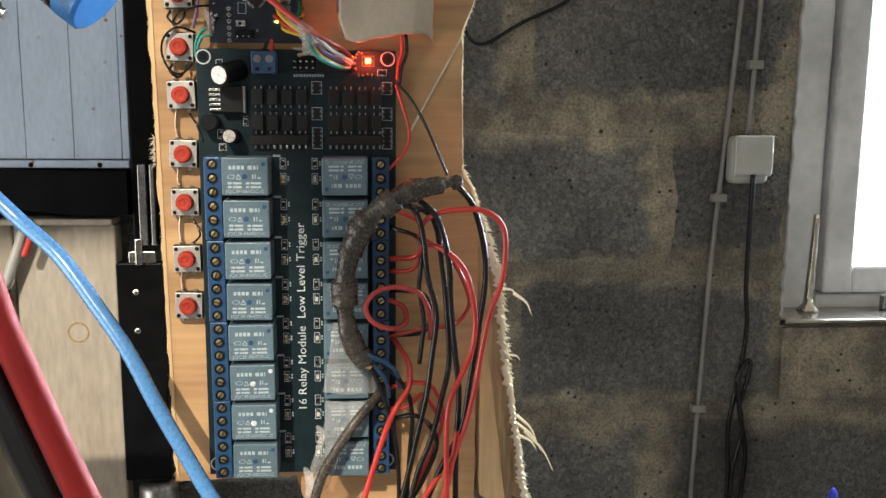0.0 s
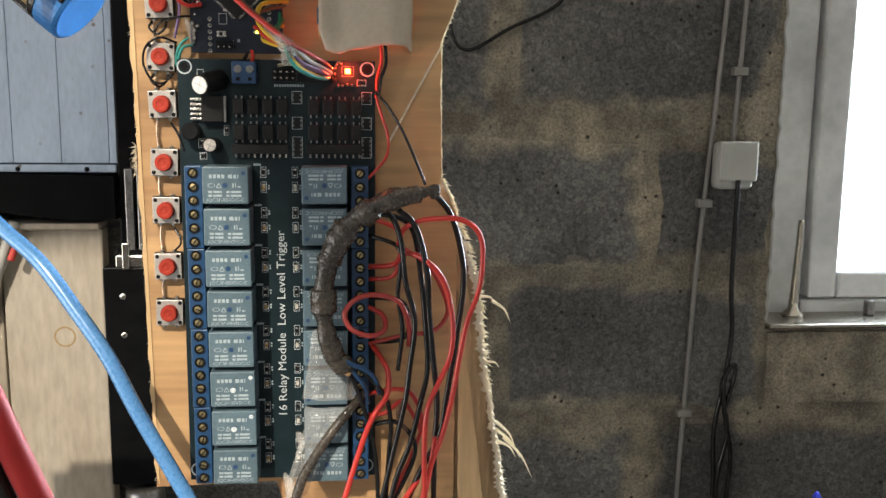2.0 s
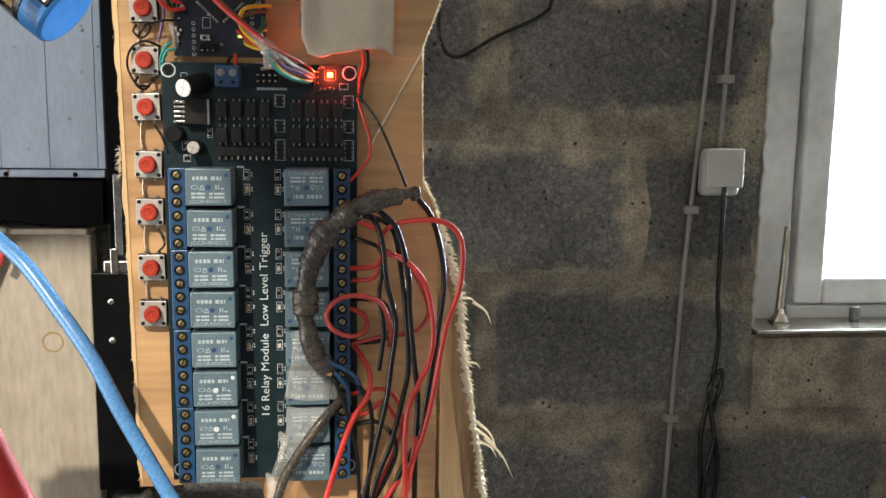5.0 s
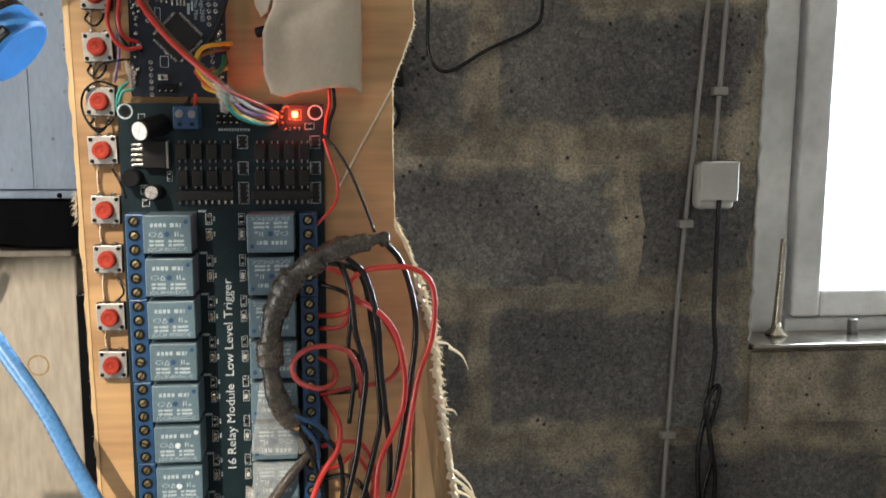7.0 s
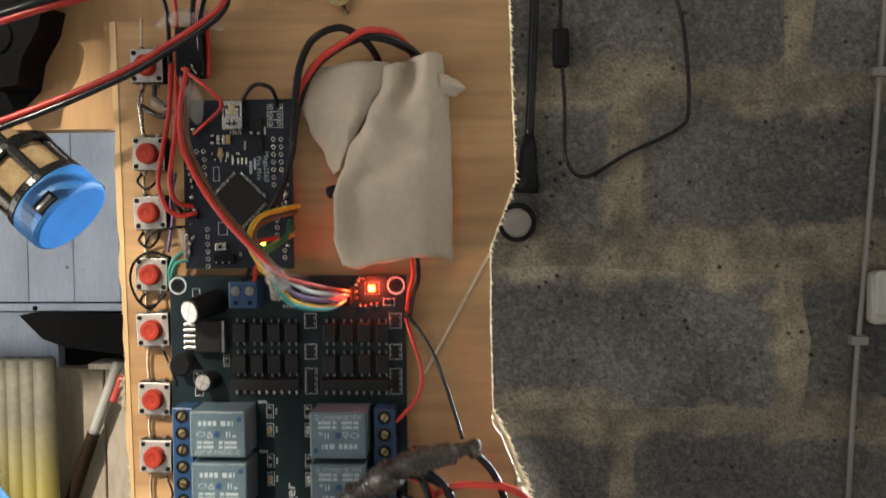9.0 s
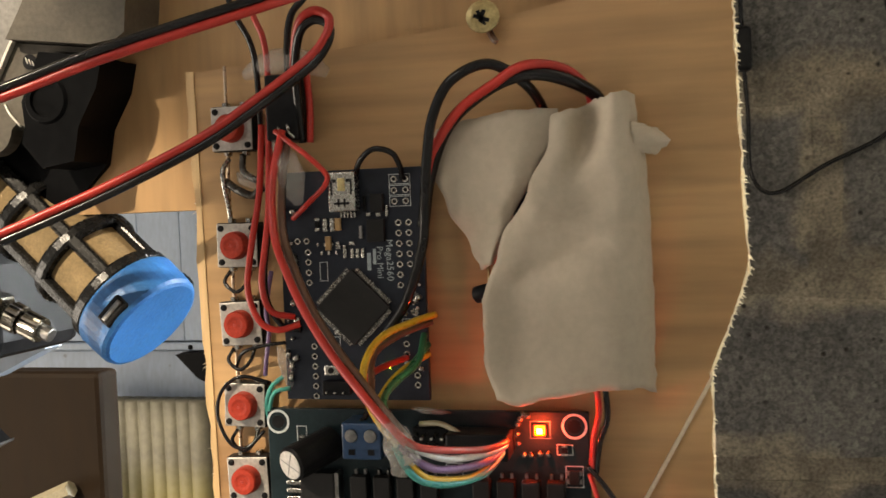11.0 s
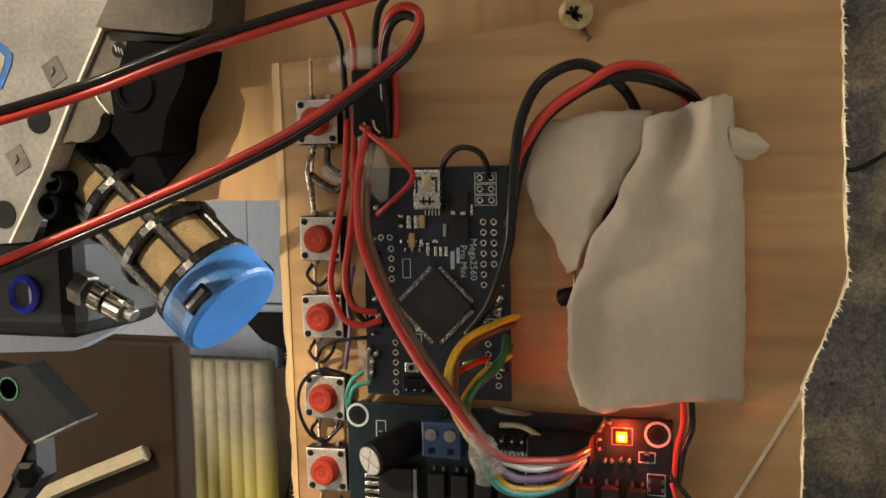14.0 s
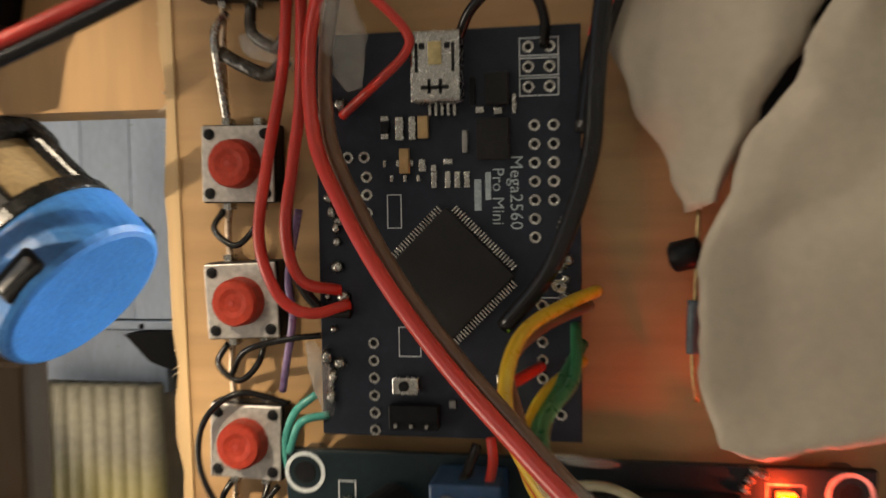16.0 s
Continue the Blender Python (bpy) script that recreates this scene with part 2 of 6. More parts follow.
def masonry(name, edged):
    """Coarse dark block, or the brown mortar round it. Mortar is smeared raggedly over the edges of a block, which lie at its own sides."""
    m = bpy.data.materials.new(name)
    m.use_nodes = True
    nt = m.node_tree
    b = nt.nodes["Principled BSDF"]
    pos = nt.nodes.new("ShaderNodeNewGeometry").outputs["Position"]

    def fleck(kind, scale, detail=None):
        n = node(nt, kind, Scale=scale)
        if detail is not None:
            n.inputs["Detail"].default_value = detail
        nt.links.new(pos, n.inputs["Vector"])
        return n

    broad, mid, fine = fleck("TexNoise", 4.5, 4), fleck("TexNoise", 22.0, 6), fleck("TexNoise", 260.0, 4)
    r = ramp2(nt, (0.060, 0.059, 0.057), (0.112, 0.108, 0.100), 0.36, 0.64)
    nt.links.new(broad.outputs[0], r.inputs[0])
    stone = fleck("TexVoronoi", 150.0)
    grey = nt.nodes.new("ShaderNodeRGBToBW")
    nt.links.new(stone.outputs["Color"], grey.inputs[0])
    gr = ramp2(nt, (0.78, 0.78, 0.79), (1.75, 1.72, 1.65), 0.35, 0.95)
    nt.links.new(grey.outputs[0], gr.inputs[0])
    block = blend(nt, 0.5, r.outputs[0], gr.outputs[0], 'MULTIPLY')
    rm_ = ramp2(nt, (0.122, 0.108, 0.087), (0.265, 0.230, 0.176), 0.34, 0.68)
    nt.links.new(mid.outputs[0], rm_.inputs[0])
    lime = ramp2(nt, (0.70, 0.71, 0.73), (1.12, 1.09, 1.02), 0.35, 0.7)
    nt.links.new(broad.outputs[0], lime.inputs[0])
    mortar = blend(nt, 0.8, rm_.outputs[0], lime.outputs[0], 'MULTIPLY')
    smear = fleck("TexNoise", 5.0, 7)
    if edged:
        sep = nt.nodes.new("ShaderNodeSeparateXYZ")
        nt.links.new(nt.nodes.new("ShaderNodeTexCoord").outputs["Object"], sep.inputs[0])
        dx = calc(nt, 'SUBTRACT', 0.204, calc(nt, 'ABSOLUTE', sep.outputs[0]))
        dz = calc(nt, 'SUBTRACT', 0.093, calc(nt, 'ABSOLUTE', sep.outputs[2]))
        d = calc(nt, 'MINIMUM', dx, dz)
        wob = calc(nt, 'MULTIPLY', calc(nt, 'SUBTRACT', smear.outputs[0], 0.5), 0.16)
        wob2 = calc(nt, 'MULTIPLY', calc(nt, 'SUBTRACT', mid.outputs[0], 0.5), 0.035)
        d = calc(nt, 'SUBTRACT', calc(nt, 'SUBTRACT', d, wob), wob2)
        mask = ramp2(nt, (1, 1, 1), (0, 0, 0), 0.004, 0.022)
        nt.links.new(d, mask.inputs[0])
        col = blend(nt, mask.outputs[0], block, mortar)
    else:
        col = mortar
    pits = fleck("TexVoronoi", 62.0)
    rp = ramp2(nt, (1, 1, 1), (0, 0, 0), 0.10, 0.22)
    nt.links.new(pits.outputs["Distance"], rp.inputs[0])
    rare = ramp2(nt, (0, 0, 0), (1, 1, 1), 0.52, 0.60)
    nt.links.new(mid.outputs[0], rare.inputs[0])
    hole = calc(nt, 'MULTIPLY', rp.outputs[0], rare.outputs[0])
    col = blend(nt, hole, col, (0.024, 0.021, 0.018))
    fg = ramp2(nt, (0.58, 0.58, 0.58), (1.42, 1.42, 1.42), 0.32, 0.68)
    nt.links.new(fine.outputs[0], fg.inputs[0])
    col = blend(nt, 0.75, col, fg.outputs[0], 'MULTIPLY')
    hv = nt.nodes.new("ShaderNodeHueSaturation")
    mr = nt.nodes.new("ShaderNodeMapRange")
    mr.inputs[3].default_value, mr.inputs[4].default_value = (0.82, 1.22) if edged else (1.0, 1.0)
    nt.links.new(nt.nodes.new("ShaderNodeObjectInfo").outputs["Random"], mr.inputs[0])
    nt.links.new(mr.outputs[0], hv.inputs["Value"])
    nt.links.new(col, hv.inputs["Color"])
    nt.links.new(hv.outputs[0], b.inputs["Base Color"])
    b.inputs["Roughness"].default_value, b.inputs["Specular IOR Level"].default_value = 0.93, 0.25
    h = calc(nt, 'SUBTRACT', calc(nt, 'ADD', calc(nt, 'MULTIPLY', grey.outputs[0], 0.5), calc(nt, 'ADD', fine.outputs[0], mid.outputs[0])), hole)
    bp = nt.nodes.new("ShaderNodeBump")
    bp.inputs["Strength"].default_value, bp.inputs["Distance"].default_value = 0.9, 0.003
    nt.links.new(h, bp.inputs["Height"])
    nt.links.new(bp.outputs[0], b.inputs["Normal"])
    return m


M_BLOCK = masonry("dark_concrete_block", True)
M_MORTAR = masonry("brown_grey_mortar", False)
M_CONC = material("plain_grey_render", (0.30, 0.28, 0.25), (0.22, 0.2, 0.18), 0.9, scale=3, fine=60, bump=0.4, depth=0.003)
M_FRAME = material("cream_window_paint", (0.53, 0.53, 0.52), (0.34, 0.335, 0.325), 0.45, scale=7, fine=60, bump=0.05, grain=0.3, p0=0.4, p1=0.75)
M_CONDUIT = material("grey_white_cable_sheath", (0.185, 0.175, 0.158), (0.145, 0.137, 0.124), 0.5, scale=12, fine=120, bump=0.05, grain=0.12)
M_BOX = material("cream_box_plastic", (0.33, 0.325, 0.295), (0.28, 0.275, 0.25), 0.4, scale=12, fine=150, bump=0.04, grain=0.10)
M_PANEL = material("white_painted_boards", (0.41, 0.49, 0.60), (0.27, 0.33, 0.42), 0.5, scale=9, fine=140, bump=0.08, stretch=(1.6, 1, 0.5), specks=(48, 0.09, (0.13, 0.11, 0.09)), vary=0.07, grain=0.3, p0=0.42, p1=0.75)
M_PALEWOOD = material("pale_pine_board", (0.36, 0.315, 0.255), (0.25, 0.205, 0.15), 0.65, scale=6, fine=100, bump=0.2, stretch=(1.2, 1, 0.3))
M_DARKWOOD = material("dark_brown_wood", (0.027, 0.016, 0.0075), (0.016, 0.0095, 0.005), 0.65, spec=0.1, scale=9, fine=90, bump=0.2, stretch=(1.2, 1, 0.3))
M_CAGE = material("black_nylon_cage", (0.006, 0.006, 0.006), (0.010, 0.010, 0.010), 0.26, scale=90, fine=700, bump=0.1, spec=0.3)
M_DARKSTEEL = material("black_painted_steel", (0.0030, 0.0031, 0.0035), (0.0050, 0.0052, 0.0058), 0.38, spec=0.06, scale=40, fine=500, bump=0.1)
M_RIBBED = material("yellowed_ribbed_plastic", (0.155, 0.145, 0.105), (0.11, 0.10, 0.075), 0.55, scale=7, fine=120, bump=0.1)
# sunlight on the sheet's lower end is painted in as a yellow gradient
rn = M_RIBBED.node_tree
rz_ = rn.nodes.new("ShaderNodeSeparateXYZ")
rn.links.new(rn.nodes.new("ShaderNodeNewGeometry").outputs["Position"], rz_.inputs[0])
rmap = rn.nodes.new("ShaderNodeMapRange")
rmap.inputs[1].default_value, rmap.inputs[2].default_value = -0.23, -0.34
rn.links.new(rz_.outputs[2], rmap.inputs[0])
rmix = rn.nodes.new("ShaderNodeMixRGB")
rmix.inputs[2].default_value = (0.26, 0.22, 0.040, 1)
rb_ = rn.nodes["Principled BSDF"].inputs["Base Color"]
rn.links.new(rb_.links[0].from_socket, rmix.inputs[1])
rn.links.new(rmap.outputs[0], rmix.inputs[0])
rn.links.new(rmix.outputs[0], rb_)
M_REDPAINT = material("red_paint", (0.42, 0.04, 0.03), (0.36, 0.03, 0.02), 0.5, scale=100, fine=600, bump=0.1)
M_BLUEPLASTIC = material("bright_blue_plastic", (0.02, 0.04, 0.5), (0.02, 0.03, 0.4), 0.35, scale=90, fine=500, bump=0.05)
M_COPPER = material("tinned_copper", (0.70, 0.52, 0.36), (0.55, 0.42, 0.32), 0.3, metal=1, scale=300, fine=900, bump=0.2)
M_GLASS = material("window_glass", (0.95, 0.97, 0.97), (0.93, 0.95, 0.95), 0.05, scale=5, fine=30, bump=0, transmission=1.0)
M_SKYGLOW = glow("bright_overcast_outdoors", (0.95, 0.98, 1.0), 5.0)
M_LEDRED = glow("lit_red_led", (1.0, 0.06, 0.012), 18.0)
M_LEDCORE = glow("led_core", (1.0, 0.50, 0.06), 30.0)
M_LEDGREEN = glow("lit_green_led", (0.60, 1.0, 0.06), 14.0)
M_LEDOFF = material("clear_unlit_led", (0.62, 0.58, 0.50), (0.5, 0.46, 0.4), 0.3, scale=400, fine=900, bump=0)
M_TANCAP = material("tan_ceramic", (0.42, 0.27, 0.12), (0.36, 0.22, 0.09), 0.4, scale=400, fine=900, bump=0)


# ---- mesh helpers ----
def thing(name, base, label, category, group="", kind=""):
    ob = new(name)
    ob.empty_display_size = 0.01
    ob.location = base
    ob.matrix_basis = Matrix.Translation(base)
    return tagged(ob, label, category, group, kind)


def part(name, bm, mat, parent, label="", smooth=False):
    """Links bm, in world places, as one mesh under parent."""
    me = bpy.data.meshes.new(name)
    bm.normal_update()
    bm.to_mesh(me)
    bm.free()
    if smooth:
        me.polygons.foreach_set("use_smooth", [True] * len(me.polygons))
    me.materials.append(mat)
    ob = new(name, me)
    if parent:
        ob.parent = parent
        if not parent.parent and parent.type == 'EMPTY':
            ob.matrix_parent_inverse = parent.matrix_basis.inverted()
    if label:
        ob["label"] = label
    return ob


def single(name, bm, mat, label, category, group="", kind="", smooth=False):
    return tagged(part(name, bm, mat, None, "", smooth), label, category, group, kind)


def again(ob, parent, move):
    """The same mesh once more under parent, moved."""
    o = bpy.data.objects.new(ob.name.split(".")[0], ob.data)
    scene.collection.objects.link(o)
    o.parent = parent
    o.matrix_parent_inverse = ob.matrix_parent_inverse.copy()
    o.location = Vector(move)
    return o


def box(bm, x0, x1, y0, y1, z0, z1, bevel=0.0, segs=2):
    vs = [bm.verts.new((x, y, z)) for x in (x0, x1) for y in (y0, y1) for z in (z0, z1)]
    f = [(0, 1, 3, 2), (4, 6, 7, 5), (0, 4, 5, 1), (2, 3, 7, 6), (0, 2, 6, 4), (1, 5, 7, 3)]
    faces = [bm.faces.new([vs[i] for i in q]) for q in f]
    if bevel:
        es = list({e for fc in faces for e in fc.edges})
        bmesh.ops.bevel(bm, geom=es, offset=bevel, segments=segs, affect='EDGES', profile=0.5)
    return bm


def boxes(*rows, bevel=0.0):
    bm = bmesh.new()
    for r in rows:
        box(bm, *r, bevel=bevel)
    return bm


def lathe(bm, origin, axis, profile, n=24, squash=None):
    """Turns (distance along axis, radius) rows round the axis."""
    q = Vector(axis).normalized().to_track_quat('Z', 'Y').to_matrix()
    rings = []
    for d, r in profile:
        ring = []
        for i in range(n):
            a = 2 * math.pi * i / n
            ring.append(bm.verts.new(Vector(origin) + q @ Vector((r * math.cos(a), r * math.sin(a), d))))
        rings.append(ring)
    for a, b in zip(rings, rings[1:]):
        for i in range(n):
            bm.faces.new((a[i], a[(i + 1) % n], b[(i + 1) % n], b[i]))
    bm.faces.new(rings[0][::-1])
    bm.faces.new(rings[-1])
    return bm


def spline(pts, steps=7):
    p = [Vector(v) for v in pts]
    p = [2 * p[0] - p[1]] + p + [2 * p[-1] - p[-2]]
    out = []
    for i in range(1, len(p) - 2):
        for k in range(steps):
            t = k / steps
            a, b, c, d = p[i - 1], p[i], p[i + 1], p[i + 2]
            out.append(0.5 * ((2 * b) + (c - a) * t + (2 * a - 5 * b + 4 * c - d) * t * t + (3 * b - a - 3 * c + d) * t ** 3))
    out.append(p[-2])
    return out


def tube(bm, pts, r, n=10, steps=7, wobble=0.0, rad=None):
    """A round strand through pts, which are in millimetres, of radius r mm."""
    line = [v * 0.001 for v in spline(pts, steps)]
    rings = []
    up = Vector((0.3, -1, 0.2)).normalized()
    for i, c in enumerate(line):
        d = (line[min(i + 1, len(line) - 1)] - line[max(i - 1, 0)]).normalized()
        s = d.cross(up)
        if s.length < 1e-4:
            s = d.cross(Vector((1, 0, 0)))
        s.normalize()
        up = s.cross(d).normalized()
        rr = r * 0.001 * (rad(i / (len(line) - 1)) if rad else 1.0)
        ring = []
        for k in range(n):
            a = 2 * math.pi * k / n
            w = 1 + (wobble * noise.noise(c * 300 + Vector((math.cos(a), math.sin(a), 0)) * 0.8) if wobble else 0)
            ring.append(bm.verts.new(c + (s * math.cos(a) + up * math.sin(a)) * rr * w))
        rings.append(ring)
    for a, b in zip(rings, rings[1:]):
        for k in range(n):
            bm.faces.new((a[k], a[(k + 1) % n], b[(k + 1) % n], b[k]))
    bm.faces.new(rings[0][::-1])
    bm.faces.new(rings[-1])
    return bm


def wire(name, pts, r, mat, label, group="", category="wire"):
    return single(name, tube(bmesh.new(), pts, r), mat, label, category, group, smooth=True)


def plate_outline(bm, outline, y0, y1):
    """A slab between y0 and y1 with a closed outline of (x, z) corners."""
    a = [bm.verts.new((x, y0, z)) for x, z in outline]
    b = [bm.verts.new((x, y1, z)) for x, z in outline]
    bm.faces.new(a)
    bm.faces.new(b[::-1])
    for i in range(len(a)):
        j = (i + 1) % len(a)
        bm.faces.new((a[j], a[i], b[i], b[j]))
    bmesh.ops.recalc_face_normals(bm, faces=bm.faces)
    return bm


def words(name, text, size, at, rz, mat, parent, tilt=0.0, stretch=1.0):
    """Flat letters that face the viewer (-y), turned by rz degrees in the plane, on the surface at y."""
    cu = bpy.data.curves.new(name, 'FONT')
    cu.body, cu.size, cu.align_x, cu.align_y = text, size, 'CENTER', 'CENTER'
    cu.resolution_u = 2
    tmp = new(name + "_tmp", cu)
    me = bpy.data.meshes.new_from_object(tmp.evaluated_get(bpy.context.evaluated_depsgraph_get()))
    bpy.data.objects.remove(tmp)
    m = Matrix.Translation(at) @ pose(0, 0, 0, 90, 0, 0) @ pose(0, 0, 0, 0, 0, rz) @ Matrix.Diagonal((stretch, 1, 1, 1))
    me.transform(m)
    bm = bmesh.new()
    bm.from_mesh(me)
    bpy.data.meshes.remove(me)
    return part(name, bm, mat, parent)


# ---- the room ----
room = boxes((-2.0, 2.2, -2.4, 1.2, -1.3, -1.2))
single("floor", room, M_CONC, "grey concrete workshop floor", "floor", kind="structure")
CE = 1.2
# unseen ceiling, added; its opening is cut to shape the sun patch
single("ceiling", boxes((-2.0, -1.3, -2.4, 1.2, CE, CE + 0.1), (-0.597, 2.2, -2.4, 1.2, CE, CE + 0.1),
                        (-1.3, -0.597, -2.4, -2.12, CE, CE + 0.1), (-1.3, -0.597, -0.93, 1.2, CE, CE + 0.1)),
       M_PALEWOOD, "unseen added ceiling with an opening that shapes the sun patch", "ceiling", kind="structure")
# unseen side wall, added with an opening round the fill lamp
single("wall_west", boxes((-2.1, -2.0, -2.4, -1.6, -1.2, CE), (-2.1, -2.0, 0.1, 1.2, -1.2, CE), (-2.1, -2.0, -1.6, 0.1, 1.16, CE), (-2.1, -2.0, -1.6, 0.1, -1.2, -0.9)), M_CONC, "unseen added side wall with an opening for the fill light", "wall", kind="structure")
single("wall_east", boxes((2.2, 2.3, -2.4, 1.2, -1.2, CE)), M_CONC, "plain rendered side wall", "wall", kind="structure")
single("wall_south", boxes((-2.0, 2.2, -2.4, -2.2, -1.2, CE)), M_CONC, "plain rendered rear wall", "wall", kind="structure")

# block wall with the window opening: the mortar body, then the blocks
WX, WZ0, WZ1, WX1 = 0.69, -0.345, 0.85, 1.75
wall = single("wall_north", boxes((-2.0, WX, 0.88, 1.06, -1.2, CE), (WX1, 2.2, 0.88, 1.06, -1.2, CE),
                                  (WX, WX1, 0.88, 1.06, -1.2, WZ0), (WX, WX1, 0.88, 1.06, WZ1, CE)),
              M_MORTAR, "unplastered concrete block wall with smeared mortar", "wall", kind="structure")

# window: outer frame, sash, pane, sill
win = thing("window_1", (1.2, 0.97, WZ0), "cream painted window with a bright pane", "window", kind="structure")
FY = 0.955
part("window_frame", boxes((WX + 0.002, 0.780, FY, 1.05, WZ0 + 0.004, WZ1 - 0.002), (1.66, WX1 - 0.002, FY, 1.05, WZ0 + 0.004, WZ1 - 0.002),
                           (0.782, 1.658, FY, 1.05, WZ0 + 0.004, WZ0 + 0.030), (0.782, 1.658, FY, 1.05, WZ1 - 0.06, WZ1 - 0.002), bevel=0.004), M_FRAME, win)
part("sash", boxes((0.786, 0.834, FY - 0.012, 1.02, WZ0 + 0.034, WZ1 - 0.064), (1.60, 1.654, FY - 0.012, 1.02, WZ0 + 0.034, WZ1 - 0.064),
                   (0.8345, 1.5995, FY - 0.012, 1.02, WZ0 + 0.034, WZ0 + 0.078), (0.8345, 1.5995, FY - 0.012, 1.02, WZ1 - 0.12, WZ1 - 0.064), bevel=0.005), M_FRAME, win)
pane = part("pane", boxes((0.834, 1.600, 0.985, 0.989, WZ0 + 0.078, WZ1 - 0.12)), M_GLASS, win)
pane.visible_shadow = False
part("window_sill", boxes((WX + 0.002, WX1 - 0.002, 0.868, FY - 0.002, WZ0 + 0.003, WZ0 + 0.010), bevel=0.002), M_CHROME, win, "bare metal sill strip")
stay = thing("window_stay", (0.758, 0.93, WZ0 + 0.011), "polished chrome casement stay standing on the sill", "window stay")
part("bar", tube(bmesh.new(), [(765, 938, -185), (763, 936, -240), (759, 932, -300), (757, 930, -326)], 6.5, rad=lambda t: 0.75 + 0.5 * t), M_CHROME, stay, smooth=True)
part("foot", lathe(bmesh.new(), (0.757, 0.928, WZ0 + 0.010), (0, 0, 1), [(0, 0.018), (0.004, 0.016), (0.012, 0.008), (0.02, 0.006)]), M_CHROME, stay, smooth=True)
pin = thing("window_catch", (0.883, 0.93, WZ0 + 0.011), "small steel catch pin on the sill", "window catch")
part("pin", boxes((0.876, 0.890, 0.922, 0.936, WZ0 + 0.010, WZ0 + 0.034), bevel=0.003), M_STEEL, pin)
single("backdrop", boxes((-0.5, 4.5, 3.0, 3.02, -1.5, 4.0)), M_SKYGLOW, "bright white overcast outdoors", "backdrop", kind="structure")

# smooth cement band under the sill
single("trim", boxes((WX + 0.002, WX1, 0.872, 0.879, -0.46, WZ0 - 0.003), bevel=0.002), M_MORTAR, "smooth cement band under the sill", "trim", kind="structure")


# ---- things on the block wall ----
def conduit(pts, label):
    c = thing("surface_cable", (pts[0][0] / 1000, 0.872, pts[-1][2] / 1000), label, "cable", "surface cables on the wall")
    part("sheath", tube(bmesh.new(), pts, 3.5, n=8), M_CONDUIT, c, smooth=True)
    return c


c1 = conduit([(612, 872, 420), (604, 872, 250), (597, 872, 127), (585, 872, -70), (575, 872, -226), (566, 872, -480), (562, 872, -640), (560, 872, -900)],
             "grey white cable clipped along the block wall")
c2 = conduit([(640, 872, 420), (631, 872, 250), (625, 872, 128), (621, 872, 20), (618, 872, -62)], "grey white cable running down into the junction box")
for c, x, z in ((c1, 0.580, -0.152), (c2, 0.622, 0.038), (c1, 0.5665, -0.47), (c1, 0.600, 0.19)):
    part("cable_clip", boxes((x - 0.012, x + 0.010, 0.8635, 0.879, z - 0.006, z + 0.006), bevel=0.002), M_CONDUIT, c)

jb = thing("junction_box", (0.616, 0.87, -0.13), "cream plastic junction box with rounded corners on the wall", "junction box")
part("body", box(bmesh.new(), 0.588, 0.645, 0.852, 0.878, -0.130, -0.062, bevel=0.008, segs=3), M_BOX, jb, smooth=True)
part("lid", box(bmesh.new(), 0.590, 0.647, 0.846, 0.853, -0.118, -0.061, bevel=0.003, segs=3), M_BOX, jb)
wire("hanging_cable", [(618, 846, -116), (620, 850, -160), (625, 862, -276), (632, 866, -345), (626, 868, -420), (614, 868, -500), (618, 868, -590), (612, 868, -700)], 3.6, M_BLACKW,
     "black mains cable hanging from the junction box", category="cable")
wire("hanging_cable", [(630, 866, -400), (622, 860, -420), (626, 860, -470), (642, 866, -540), (640, 868, -620), (640, 868, -700)], 3.4, M_BLACKW,
     "looped tail of the black mains cable against the wall", category="cable")
wire("hanging_cable", [(626, 864, -470), (640, 864, -410), (636, 864, -395), (620, 864, -430), (634, 864, -500), (622, 864, -580), (628, 864, -700)], 3.2, M_BLACKW,
     "looped tail of the black mains cable against the wall", category="cable")

# dark power cable with its plug, and a lamp cord with an inline switch
pc = thing("power_cable", (0.152, 0.865, 0.02), "thick black power cable with a moulded plug hanging on the wall", "cable")
part("cord", tube(bmesh.new(), [(166, 866, 560), (165, 866, 330), (161, 866, 200), (157, 866, 110)], 6), M_BLACKW, pc, smooth=True)
part("plug", lathe(bmesh.new(), (0.157, 0.866, 0.115), (-0.05, 0, -1), [(0, 0.007), (0.02, 0.011), (0.05, 0.013), (0.06, 0.016), (0.075, 0.016)]), M_BLACK, pc, smooth=True)
disc = thing("rubber_sucker", (0.148, 0.86, -0.02), "white round knob with a dark rim below the plug", "knob")
part("rim", lathe(bmesh.new(), (0.141, 0.879, 0.002), (0, -1, 0), [(0, 0.026), (0.02, 0.025), (0.024, 0.022), (0.020, 0.0200)]), M_BLACK, disc, smooth=True)
part("cap", lathe(bmesh.new(), (0.141, 0.859, 0.002), (0, -1, 0), [(0, 0.0195), (0.004, 0.0185), (0.006, 0.013), (0.007, 0.002)]), M_CONDUIT, disc, smooth=True)
lc = thing("lamp_cord", (0.2, 0.87, 0.06), "thin black cord with an inline switch looping on the wall", "cable")
part("cord", tube(bmesh.new(), [(199, 868, 560), (199, 868, 367), (198, 868, 250), (203, 868, 151), (205, 868, 84), (230, 868, 61), (285, 868, 91), (345, 868, 120), (361, 868, 149),
                                (353, 868, 253), (332, 868, 322), (318, 868, 364), (310, 868, 560)], 2.6, n=8), M_BLACKW, lc, smooth=True)
